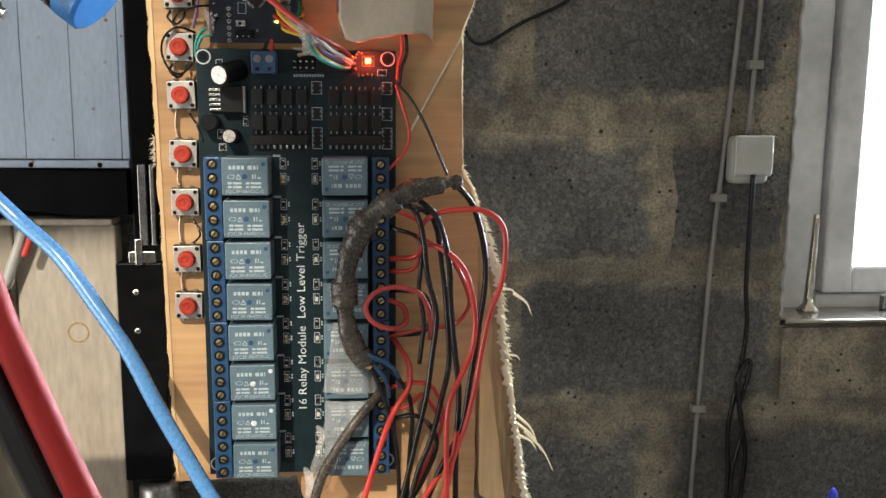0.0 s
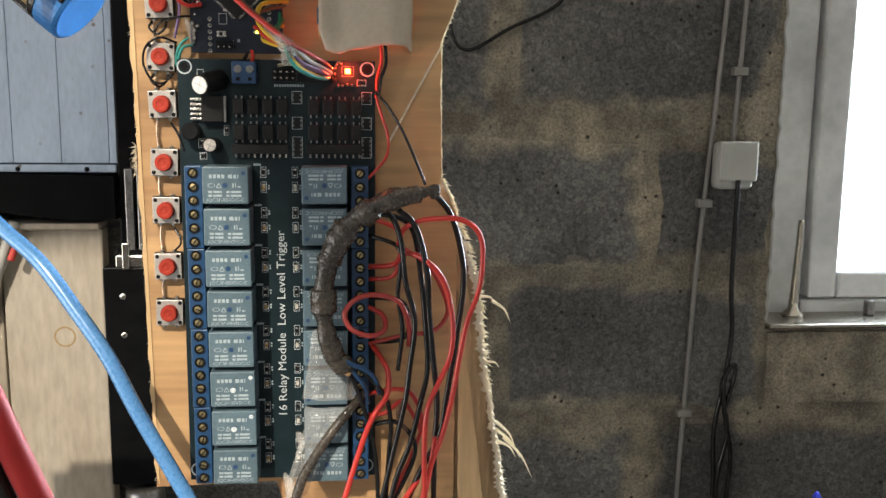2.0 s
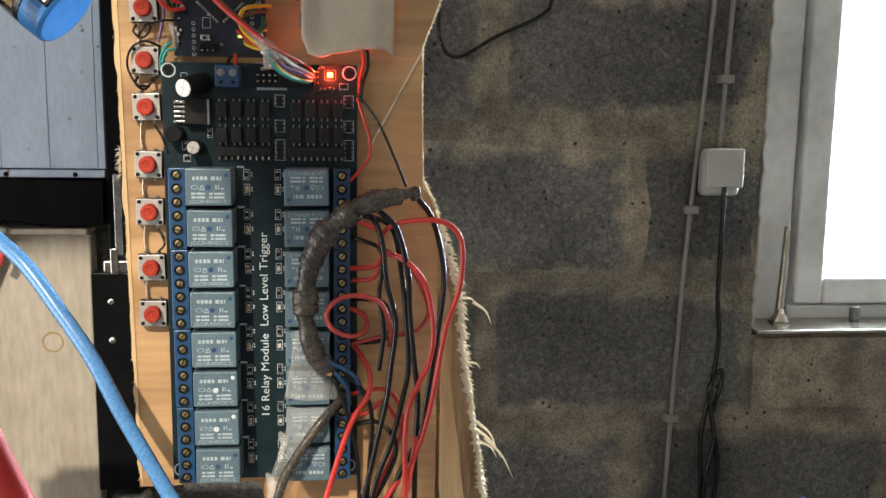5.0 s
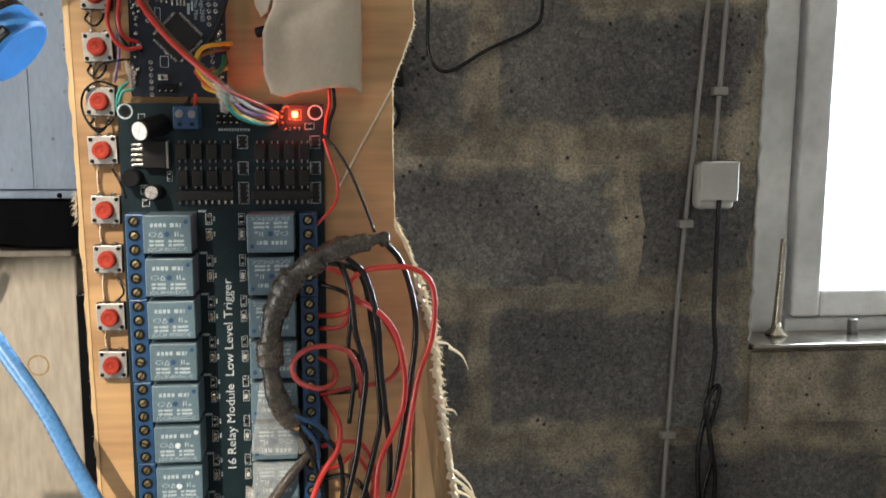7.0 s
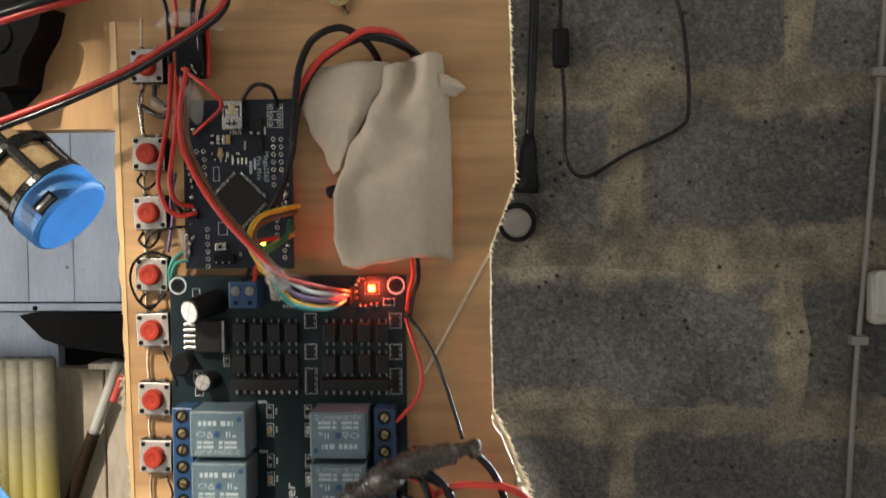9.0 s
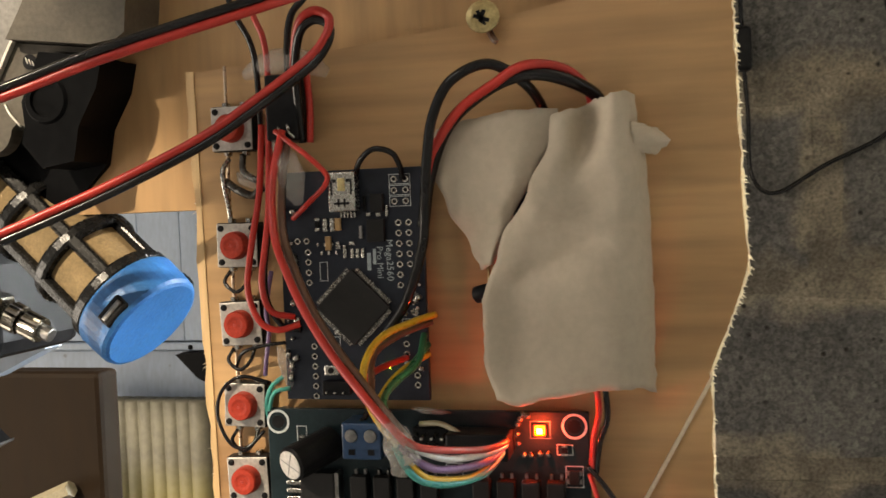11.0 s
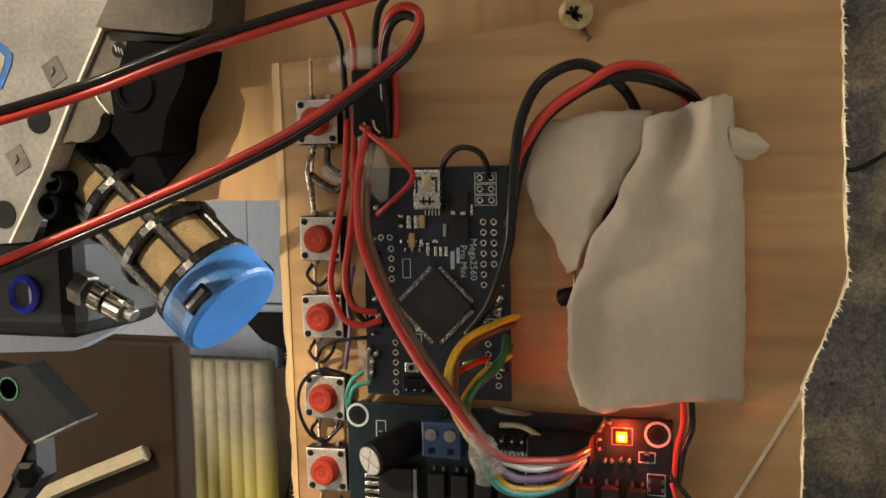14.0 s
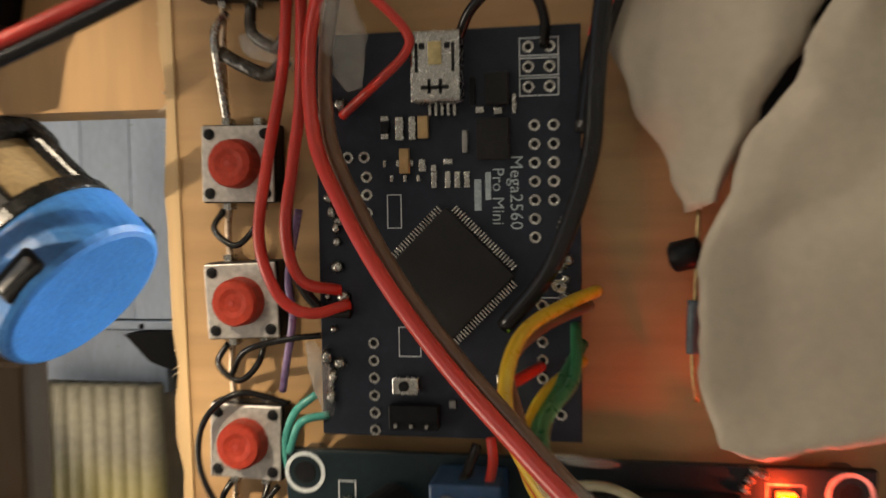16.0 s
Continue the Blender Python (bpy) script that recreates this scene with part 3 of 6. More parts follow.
part("switch", box(bmesh.new(), 0.187, 0.208, 0.853, 0.872, 0.200, 0.250, bevel=0.005, segs=3), M_BLACK, lc)
tagged(single("blue_peg", lathe(bmesh.new(), (0.693, 0.70, -0.60), (0, 0, 1), [(0, 0.007), (0.055, 0.007), (0.068, 0.0055), (0.074, 0.002)]), M_BLUEPLASTIC,
              "bright blue plastic peg on the bench end", "peg", smooth=True))
single("bench", boxes((0.60, 1.2, 0.62, 0.78, -0.66, -0.60), bevel=0.004), M_DARKWOOD, "dark wooden bench top under the window", "bench")

# ---- things behind, left of the board ----
PY = 0.80
panel = thing("panelled_door", (-0.6, PY, -0.11), "white painted door of upright boards with a metal bottom rail", "door")
xs = [-0.243 - 0.0595 * k for k in range(-1, 14)]
for x in xs:
    x1 = min(x, -0.2335)
    x0 = x - 0.0595 + 0.0009
    if x1 - x0 < 0.004:
        continue
    part("board", boxes((x0, x1, PY, PY + 0.02, -0.094, 0.75), bevel=0.0006), M_PANEL, panel)
part("backing", boxes((-1.05, -0.235, PY + 0.002, PY + 0.03, -0.094, 0.75)), M_PANEL, panel)
rail = part("bottom_rail", boxes((-1.05, -0.2335, PY - 0.006, PY + 0.03, -0.1055, -0.0955), bevel=0.002), M_PANEL, panel)
for x in (-0.27, -0.355, -0.47, -0.58):
    part("rivet", lathe(bmesh.new(), (x, PY - 0.0055, -0.1015), (0, -1, 0), [(0, 0.0035), (0.0015, 0.003), (0.002, 0.001)], n=10), M_DARKSTEEL, panel)

bar = bmesh.new()
plate_outline(bar, [(-0.488, -0.110), (-0.452, -0.1060), (-0.236, -0.1095), (-0.236, -0.166), (-0.30, -0.166), (-0.43, -0.150), (-0.458, -0.140)], PY - 0.012, PY + 0.03)
single("pointed_bar", bar, M_DARKSTEEL, "flat black steel bar with a pointed end under the door", "bar")
single("steel_post", boxes((-0.2325, -0.196, PY - 0.004, PY + 0.04, -0.205, 0.75), bevel=0.002), M_DARKSTEEL, "black steel upright beside the white door", "post")
single("bright_channel", boxes((-0.222, -0.212, PY - 0.014, PY - 0.0045, -0.205, -0.10), (-0.207, -0.202, PY - 0.014, PY - 0.0045, -0.205, -0.10), bevel=0.001), M_STEEL,
       "worn steel guide channel on the black upright", "channel")
pw = thing("pine_board", (-0.33, PY, -0.9), "pale pine board with a round knot and a lighter top ledge", "board")
part("plank", boxes((-0.385, -0.2565, PY, PY + 0.03, -0.9, -0.1795), bevel=0.003), M_PALEWOOD, pw)
part("plank", boxes((-0.52, -0.388, PY + 0.004, PY + 0.03, -0.9, -0.1795), bevel=0.003), M_PALEWOOD, pw)
part("ledge", boxes((-0.40, -0.2565, PY - 0.014, PY + 0.03, -0.1785, -0.1705), bevel=0.002), M_PALEWOOD, pw)
part("knot", lathe(bmesh.new(), (-0.310, PY + 0.0005, -0.323), (0, -1, 0), [(0, 0.0145), (0.0008, 0.0142), (0.0009, 0.012), (0.0004, 0.0115)], n=20), M_FILTER, pw, "round brown knot")
hp = thing("hinge_plate", (-0.23, PY, -0.53), "black steel plate with two bright screws on the pine board", "plate")
part("plate", boxes((-0.2555, -0.196, PY - 0.010, PY + 0.02, -0.527, -0.229), bevel=0.0015), M_DARKSTEEL, hp)
for z in (-0.267, -0.319):
    part("screw", lathe(bmesh.new(), (-0.231, PY - 0.0098, z), (0, -1, 0), [(0, 0.0042), (0.001, 0.004), (0.0018, 0.002)], n=12), M_TIN, hp)
part("bracket", boxes((-0.238, -0.204, PY - 0.012, PY + 0.01, -0.228, -0.213), (-0.2285, -0.2195, PY - 0.016, PY - 0.0125, -0.230, -0.196), bevel=0.001), M_TIN, hp, "bright bent bracket")
drum = thing("steel_cylinder", (-0.215, PY, -0.9), "dark shiny steel cylinder below the black plate", "cylinder")
part("barrel", lathe(bmesh.new(), (-0.215, PY, -0.9), (0, 0, 1), [(0, 0.026), (0.36, 0.026), (0.368, 0.022)]), M_STEEL, drum, smooth=True)
rod = thing("handle_rod", (-0.42, 0.78, -0.45), "grey round rod with a red tip leaning on the boards", "rod")
part("rod", tube(bmesh.new(), [(-465, 794, -451), (-423, 789, -334), (-395, 787, -259)], 8), M_DARKWOOD, rod, smooth=True)
part("sleeve", tube(bmesh.new(), [(-395, 787, -259), (-373, 785, -205), (-359, 784, -168)], 7), M_BOX, rod, smooth=True)
part("mark", tube(bmesh.new(), [(-364, 776, -216), (-358, 776, -201), (-352, 776, -184)], 4.5), M_REDPAINT, rod, smooth=True)
rb = thing("ribbed_sheet", (-0.52, 0.76, -0.9), "translucent ribbed plastic sheet with sunlight painted yellow low down", "plastic sheet")
for k in range(9):
    part("rib", lathe(bmesh.new(), (-0.446 - 0.0172 * k, 0.766, -0.9), (0, 0, 1), [(0, 0.0140), (0.737, 0.0140), (0.740, 0.012)], n=24), M_RIBBED, rb, smooth=True)
part("lower_panel", boxes((-1.05, -0.450, PY + 0.012, PY + 0.03, -0.9, -0.1085), bevel=0.001), M_PANEL, panel)
single("brown_post", boxes((-0.655, -0.607, 0.735, 0.749, -0.9, -0.150), bevel=0.003), M_DARKWOOD, "dark brown wooden post beside the ribbed sheet", "post")
crate = thing("brown_crate", (-0.42, 0.2, -0.9), "dark brown wooden crate of upright boards behind the valve", "crate")
for k in range(3):
    part("plank", boxes((-0.552 + 0.1215 * k, -0.434 + 0.1215 * k, 0.20, 0.218, -0.9, -0.024 - 0.004 * (k % 2)), bevel=0.003), M_DARKWOOD, crate)
part("batten", boxes((-0.568, -0.208, 0.2185, 0.235, -0.12, -0.05), bevel=0.003), M_DARKWOOD, crate)
single("white_stick", tube(bmesh.new(), [(-322, 190, -143), (-276, 192, -115), (-207, 194, -85)], 4.5, n=6), M_CREAMW, "off-white plastic stick lying aslant", "stick")

# chipped whitish arris of the reveal
chips = random.Random(8)
row = [(0.6895 + chips.uniform(-0.0035, 0.0005), -0.33 + 0.0125 * i) for i in range(88)]
single("trim", plate_outline(bmesh.new(), row + [(x + 0.0026 + chips.uniform(-0.001, 0.0), z) for x, z in row[::-1]], 0.8755, 0.886), M_BOX, "chipped pale edge of the window reveal", "trim", kind="structure")


# ---- the boards ----
rng = random.Random(4)
BX0 = -0.0245  # edge with the buttons


def ragged(a, b, n, amp):
    out = []
    for i in range(n):
        t = i / n
        out.append((a[0] + (b[0] - a[0]) * t + rng.uniform(-amp, amp), a[1] + (b[1] - a[1]) * t))
    return out


fb = thing("plywood_board", (0.05, 0.012, -0.19), "light pine plywood board with torn edges carrying the electronics", "board")
outline = ragged((BX0, 0.094), (-0.0195, -0.192), 50, 0.0005)
outline += ragged((-0.0195, -0.192), (0.040, -0.1905), 12, 0.0006)
outline += [(0.041, -0.21), (0.119, -0.21)]
outline += ragged((0.119, -0.205), (0.1195, -0.066), 14, 0.0003)
outline += ragged((0.1185, -0.066), (0.1115, -0.048), 5, 0.0008)
outline += ragged((0.1115, -0.048), (0.1108, 0.012), 14, 0.0006)
outline += ragged((0.1108, 0.012), (0.1198, 0.036), 6, 0.0004)
outline += ragged((0.1200, 0.037), (0.1175, 0.1105), 18, 0.0005)
outline += [(0.1170, 0.111), (0.06, 0.1015), (0.02, 0.0975)]
part("sheet", plate_outline(bmesh.new(), outline, 0.006, 0.0135), M_PLY, fb)
# pale raised strip along the buttons
part("veneer", plate_outline(bmesh.new(), ragged((BX0 - 0.0004, 0.0945), (-0.0199, -0.1915), 50, 0.0006) + [(-0.0182, -0.1915), (-0.0228, 0.0945)], 0.0056, 0.0062), M_PLYV, fb, "pale sawn edge")
# a thin pale strip paints the window's light along the sawn edge
saw = [(0.1175, 0.1105), (0.1186, 0.075), (0.1200, 0.037), (0.1108, 0.012), (0.1110, -0.020), (0.1115, -0.048)]
rim = []
for p, q in zip(saw, saw[1:]):
    rim += ragged(p, q, 26, 0.00022)
part("sawn_edge", plate_outline(bmesh.new(), [(x + 0.0001, z) for x, z in rim] + [(x + 0.00045, z) for x, z in ragged(rim[-1], rim[-1], 1, 0) + rim[::-1]], 0.0057, 0.0130), M_FIBRE, fb, "sawn edge with window light painted as a pale strip")
# the thin scored line that runs from the notch
part("scratch", plate_outline(bmesh.new(), [(0.1108, 0.0115), (0.1115, 0.011), (0.0878, -0.0325), (0.0870, -0.032)], 0.0052, 0.0061), M_FIBRE, fb, "pale scored line")
# layered torn edge at the low end
edge = bmesh.new()
plate_outline(edge, ragged((0.1195, -0.066), (0.1200, -0.21), 20, 0.0003) + [(0.139, -0.21)] + ragged((0.139, -0.21), (0.1225, -0.085), 24, 0.0010), 0.009, 0.024)
part("inner_layer", edge, M_PLYEDGE, fb, "dark laminated broken layer")
edge2 = bmesh.new()
plate_outline(edge2, ragged((0.1205, -0.10), (0.1215, -0.21), 16, 0.0003) + [(0.134, -0.21)] + ragged((0.134, -0.21), (0.1225, -0.115), 16, 0.0006), 0.0062, 0.0085)
part("top_layer", edge2, M_PLYV, fb, "pale upright-grained layer")
torn = ragged((0.146, -0.21), (0.1345, -0.137), 70, 0.0012) + ragged((0.1345, -0.137), (0.130, -0.095), 40, 0.0012) + ragged((0.130, -0.095), (0.1125, -0.049), 44, 0.0011)
part("outer_layer", plate_outline(bmesh.new(), ragged((0.113, -0.052), (0.137, -0.21), 40, 0.0006) + [(x - 0.0006, z) for x, z in torn], 0.0128, 0.021), M_PLYEDGE, fb, "brown laminated outer layer")
part("torn_rim", plate_outline(bmesh.new(), torn + [(x - 0.0022 - rng.uniform(0, 0.0014), z) for x, z in torn[::-1]], 0.0120, 0.020), M_FIBRE, fb, "pale torn rim")


def splinters(path, count, length, thick, out):
    bm = bmesh.new()
    for _ in range(count):
        t = rng.random() * (len(path) - 1)
        i = int(t)
        a, b = Vector(path[i]), Vector(path[i + 1])
        p = a.lerp(b, t - i)
        d = Vector((out[0] + rng.uniform(-0.7, 0.7), rng.uniform(-0.6, 0.4), out[1] + rng.uniform(-1.0, 0.8))).normalized()
        l = length * rng.uniform(0.3, 1.0) ** 2
        s = d.cross(Vector((0, 1, 0))).normalized() * thick * rng.uniform(0.5, 1)
        u = s.cross(d).normalized() * thick * 0.7
        q = p + d * l * 0.55 + Vector((0, 0, -0.1 * l))
        e = p + d * l + Vector((0, 0, -0.35 * l))
        r0 = [bm.verts.new(p + v) for v in (s, u, -s - u)]
        r1 = [bm.verts.new(q + v * 0.7) for v in (s, u, -s - u)]
        tip = bm.verts.new(e)
        for k in range(3):
            bm.faces.new((r0[k], r0[(k + 1) % 3], r1[(k + 1) % 3], r1[k]))
            bm.faces.new((r1[k], r1[(k + 1) % 3], tip))
    return bm


tagged(part("splinter_fringe", splinters([(0.1115, 0.012, -0.047), (0.120, 0.013, -0.067), (0.130, 0.014, -0.095), (0.1345, 0.015, -0.137), (0.137, 0.015, -0.165), (0.146, 0.015, -0.21)],
                                   900, 0.0042, 0.00045, (1, -0.1)), M_FIBRE, fb, "pale torn splinters"), kind="stuff")
tagged(part("splinter_fringe", splinters([(0.1200, 0.008, 0.036), (0.1175, 0.008, 0.11)], 200, 0.0020, 0.00035, (1, 0)), M_FIBRE, fb, "fine pale fuzz on the sawn edge"), kind="stuff")
tagged(part("splinter_fringe", splinters([(0.1108, 0.008, -0.048), (0.1108, 0.008, 0.012), (0.1198, 0.008, 0.036)], 180, 0.0018, 0.00035, (1, 0)), M_FIBRE, fb, "fine pale fuzz on the sawn edge"), kind="stuff")
tagged(part("splinter_fringe", splinters([(BX0, 0.006, 0.09), (-0.0215, 0.006, -0.08), (-0.0195, 0.006, -0.19)], 160, 0.0016, 0.00016, (-1, 0)), M_FIBRE, fb, "fine pale fuzz on the sawn edge"), kind="stuff")
tagged(part("splinter_fringe", splinters([(-0.0228, 0.006, -0.034), (-0.0225, 0.005, -0.046)], 60, 0.004, 0.0003, (-1, -0.1)), M_FIBRE, fb, "torn tuft of wood fibre"), kind="stuff")
for a, b in (((131, 13, -104), (138, 12, -107)), ((137, 12, -106), (146, 12, -117)), ((140, 13, -166), (150, 10, -180)), ((144, 12, -174), (158, 10, -194)), ((140, 13, -170), (152, 10, -184)), ((141, 13, -176), (150, 11, -184)), ((134, 13, -136), (141, 12, -139))):
    part("splinter", tube(bmesh.new(), [a, ((a[0] + b[0]) / 2 + 1.5, (a[1] + b[1]) / 2, (a[2] + b[2]) / 2 + 1), b], 0.85, n=5, rad=lambda t: 1.1 - t), M_FIBRE, fb)

bb = thing("backing_board", (0.0, 0.02, 0.057), "wide brown plywood backing board behind the circuit boards", "board")
part("sheet", plate_outline(bmesh.new(), [(0.1145, 0.057), (0.1145, 0.32), (-0.118, 0.32), (-0.118, 0.094), (-0.075, 0.062), (-0.072, 0.057)], 0.0140, 0.030), M_BACKPLY, bb)
part("lower_block", boxes((0.042, 0.110, 0.0140, 0.034, -0.30, -0.15), bevel=0.001), M_PLYV, bb, "pale pine block behind the board")

sc = thing("wood_screw", (0.058, 0.006, 0.1015), "brass-coloured countersunk screw with a cross recess in the board", "screw")
head = lathe(bmesh.new(), (0.058, 0.0065, 0.1015), (0.1, -1, 0.15), [(0, 0.0020), (0.0028, 0.0042), (0.0034, 0.0042), (0.0037, 0.0030)], n=20)
part("head", head, M_BRASS, sc, smooth=False)
rec = bmesh.new()
for a in (20, 65, 110):
    b2 = boxes((0.058 - 0.0021, 0.058 + 0.0021, 0.00255, 0.0029, 0.1015 - 0.0005, 0.1015 + 0.0005))
    bmesh.ops.rotate(b2, verts=b2.verts, cent=(0.058, 0, 0.1015), matrix=Matrix.Rotation(radians(a), 3, 'Y'))
    me_t = bpy.data.meshes.new("t")
    b2.to_mesh(me_t)
    b2.free()
    rec.from_mesh(me_t)
    bpy.data.meshes.remove(me_t)
part("recess", rec, M_BLACK, sc)
part("shank", tube(bmesh.new(), [(58.6, 6.2, 100.5), (60.5, 4.6, 96.6), (61.5, 4.4, 95.6)], 0.9, n=6), M_BROWNW, sc, "dark splinter under the screw head")


# ---- push buttons ----
def push_button(x, z):
    b = thing("push_button", (x, 0.0055, z), "square tactile push button with an orange-red round cap", "push button", "buttons along the board edge")
    part("base", box(bmesh.new(), x - 0.0060, x + 0.0060, 0.0016, 0.0056, z - 0.0060, z + 0.0060, bevel=0.0004), M_BLACK, b)
    part("top_plate", box(bmesh.new(), x - 0.0058, x + 0.0058, 0.0010, 0.0015, z - 0.0058, z + 0.0058, bevel=0.0002), M_PLATE, b, "steel cover plate")
    for sx in (-1, 1):
        for sz in (-1, 1):
            part("rivet", lathe(bmesh.new(), (x + sx * 0.0045, 0.0010, z + sz * 0.0045), (0, -1, 0), [(0, 0.0009), (0.0004, 0.0008), (0.0005, 0.0004)], n=10), M_BLACK, b)
            part("leg", box(bmesh.new(), x + sx * 0.0026 - 0.0006, x + sx * 0.0026 + 0.0006, 0.0028, 0.0052, z + sz * 0.0064 - 0.0007, z + sz * 0.0064 + 0.0007), M_TIN, b)
    part("cap", lathe(bmesh.new(), (x, 0.0010, z), (0, -1, 0), [(0, 0.0038), (0.0026, 0.0036), (0.0032, 0.0033), (0.0033, 0.0022), (0.0031, 0.0014), (0.0031, 0.0003)], n=28), M_BUTTON, b, "orange-red cap", smooth=False)
    part("dimple", lathe(bmesh.new(), (x - 0.0003, -0.00205, z), (0, -1, 0), [(0, 0.0005), (0.00012, 0.0004)], n=8), M_REDPAINT, b)
    return b


BZ = [0.078, 0.047, 0.026, 0.004, -0.016, -0.041, -0.062, -0.087, -0.108]
b_first = push_button(-0.0100, BZ[0])
for z in BZ[1:]:
    copy_thing(b_first, pose(-0.0100, 0.0055, z, 0, rng.uniform(-2.5, 2.5), 0))
for k, (za, zb) in enumerate(zip(BZ, BZ[1:])):
    x = -0.0126 * 1000
    gap = [(x, 3.6, za * 1000 - 6.2), (x - 0.6, 4.2, (za + zb) * 500), (x, 3.6, zb * 1000 + 6.2)]
    wire("solder_bridge", gap, 0.55, M_COPPER, "bare tinned wire soldered between two buttons", "bare links between buttons")
single("bare_pin", tube(bmesh.new(), [(-12.6, 3.8, 84), (-12.6, 4, 95)], 0.45), M_COPPER, "bare copper wire end above the top button", "wire")
for k in (1, 2, 3):
    z = BZ[k] * 1000
    wire("jumper_wire", [(-7.4, 3.8, z - 6.5), (-8, 2, z - 10), (-11, 1.5, z - 12.5), (-14.5, 2, z - 10), (-13.5, 3.6, z - 7)], 0.5, M_BLACKW, "thin black jumper wire looping under a button", "jumper wires")
wire("jumper_wire", [(-3, 2, 10), (-10, -0.5, 12), (-15.5, -1, 8), (-16.8, -1, 1), (-13.5, -1, -6), (-9, 0, -7), (-5, 2, -3)], 0.5, M_BLACKW, "thin black jumper wire looped round a button", "jumper wires")
wire("jumper_wire", [(-13, 3.5, 14), (-9, 0, 18.5), (-2, -1, 20.5), (3, 0, 21)], 0.5, M_BLACKW, "thin black jumper wire from button to board", "jumper wires")
wire("jumper_wire", [(-7, 3.5, -24), (-3.5, 0, -29), (-1, 0, -36)], 0.45, M_BLACKW, "thin black jumper wire from button to board", "jumper wires")
wire("jumper_wire", [(-7, 3.5, -70), (-4, 1, -76), (-7, 2, -80)], 0.45, M_BLACKW, "thin black jumper wire from button to board", "jumper wires")


# ---- relay module ----
rm = thing("relay_module", (0.039, 0.002, -0.186), "green circuit board with sixteen blue-grey relays and screw terminals", "circuit board")
PX0, PX1, PZ0, PZ1 = -0.0030, 0.0815, -0.1865, 0.0035
part("board", boxes((PX0, PX1, 0.0, 0.0016, PZ0, PZ1), bevel=0.0002), M_PCB, rm)
for x, z in ((0.0, 0.0), (0.078, 0.0), (0.0005, -0.1815), (0.0775, -0.1815)):
    ring = bmesh.new()
    lathe(ring, (x, 0.0001, z), (0, -1, 0), [(0, 0.0032), (0.00025, 0.0032), (0.00025, 0.0026), (0, 0.0026)], n=24)
    part("hole_ring", ring, M_PRINT, rm)
    part("mounting_hole", lathe(bmesh.new(), (x, 0.00005, z), (0, -1, 0), [(0, 0.0017), (0.0002, 0.0017)], n=16), M_BLACK, rm)
    part("standoff", lathe(bmesh.new(), (x, 0.0060, z), (0, -1, 0), [(0, 0.003), (0.0042, 0.003)], n=10), M_STEEL, rm)


PITCH, TOPZ = 0.01786, -0.0415
RH = 0.0155


def relay_parts():
    r = part("relay", box(bmesh.new(), -0.0096, 0.0096, -RH, -0.0003, -0.0079, 0.0079, bevel=0.0005), M_RELAY, rm)
    y0, y1 = -RH - 0.00006, -RH + 0.0002
    # maker's mark, as plain bars
    for x, w in ((-0.0066, 0.0011), (-0.0050, 0.0012), (-0.0033, 0.0013), (-0.0015, 0.0012), (0.0012, 0.0017), (0.0034, 0.0011), (0.0050, 0.0005)):
        part("mark_bar", boxes((x, x + w, y0, y1, 0.0030, 0.0046)), M_PRINTDIM, r)
    ink = bmesh.new()
    for j, z in enumerate((-0.0028, -0.0044)):
        for k, (a, w) in enumerate(((-0.0072, 0.0018), (-0.0050, 0.0036), (0.0004, 0.0014), (0.0023, 0.0044))):
            box(ink, a, a + w, y0, y1, z - 0.0004, z + 0.0005)
    # approval marks
    tri = [(-0.0037, -0.0010), (-0.0016, -0.0010), (-0.00265, 0.0009)]
    for a, b in zip(tri, tri[1:] + tri[:1]):
        d = (Vector((b[0] - a[0], 0, b[1] - a[1]))).normalized().cross(Vector((0, 1, 0))) * 0.00016
        q = [bm_v for bm_v in (Vector((a[0], y0, a[1])) - d, Vector((b[0], y0, b[1])) - d, Vector((b[0], y0, b[1])) + d, Vector((a[0], y0, a[1])) + d)]
        ink.faces.new([ink.verts.new(v) for v in q])
    for i in range(14):
        a0, a1 = 2 * math.pi * i / 14, 2 * math.pi * (i + 1) / 14
        q = [(-0.0057 + s * 0.0016 * math.cos(a), y0, s * 0.00095 * math.sin(a)) for s, a in ((0.8, a0), (1, a0), (1, a1), (0.8, a1))]
        ink.faces.new([ink.verts.new(v) for v in q])
    for x, w, h in ((0.0030, 0.0005, 0.0019), (0.0041, 0.0004, 0.0019), (0.0052, 0.0012, 0.0006)):
        box(ink, x, x + w, y0, y1, -0.0009, -0.0009 + h)
    bmesh.ops.recalc_face_normals(ink, faces=ink.faces)
    part("small_print", ink, M_PRINTDIM, r)
    words("type_print", "JQC3F-05VDC-C", 0.0021, (0.0, y0, -0.0062), 0, M_PRINTDIM, r, stretch=1.05)
    part("vent_dot", lathe(bmesh.new(), (-0.0001, -RH, 0.0), (0, -1, 0), [(0, 0.0011), (0.00008, 0.0010)], n=12), M_TERM, r)
    part("corner_dot", lathe(bmesh.new(), (0.0076, -RH, 0.0052), (0, -1, 0), [(0, 0.0009), (0.00008, 0.0008)], n=12), M_TERM, r)
    return r


def child_copy(ob, parent, m):
    """Another relay or terminal with its small pieces, sharing the meshes."""
    o = ob.copy()
    scene.collection.objects.link(o)
    o.parent = parent
    o.matrix_parent_inverse = ob.matrix_parent_inverse.copy()
    o.matrix_basis = m
    for c in ob.children:
        k = c.copy()
        scene.collection.objects.link(k)
        k.parent = o
    return o


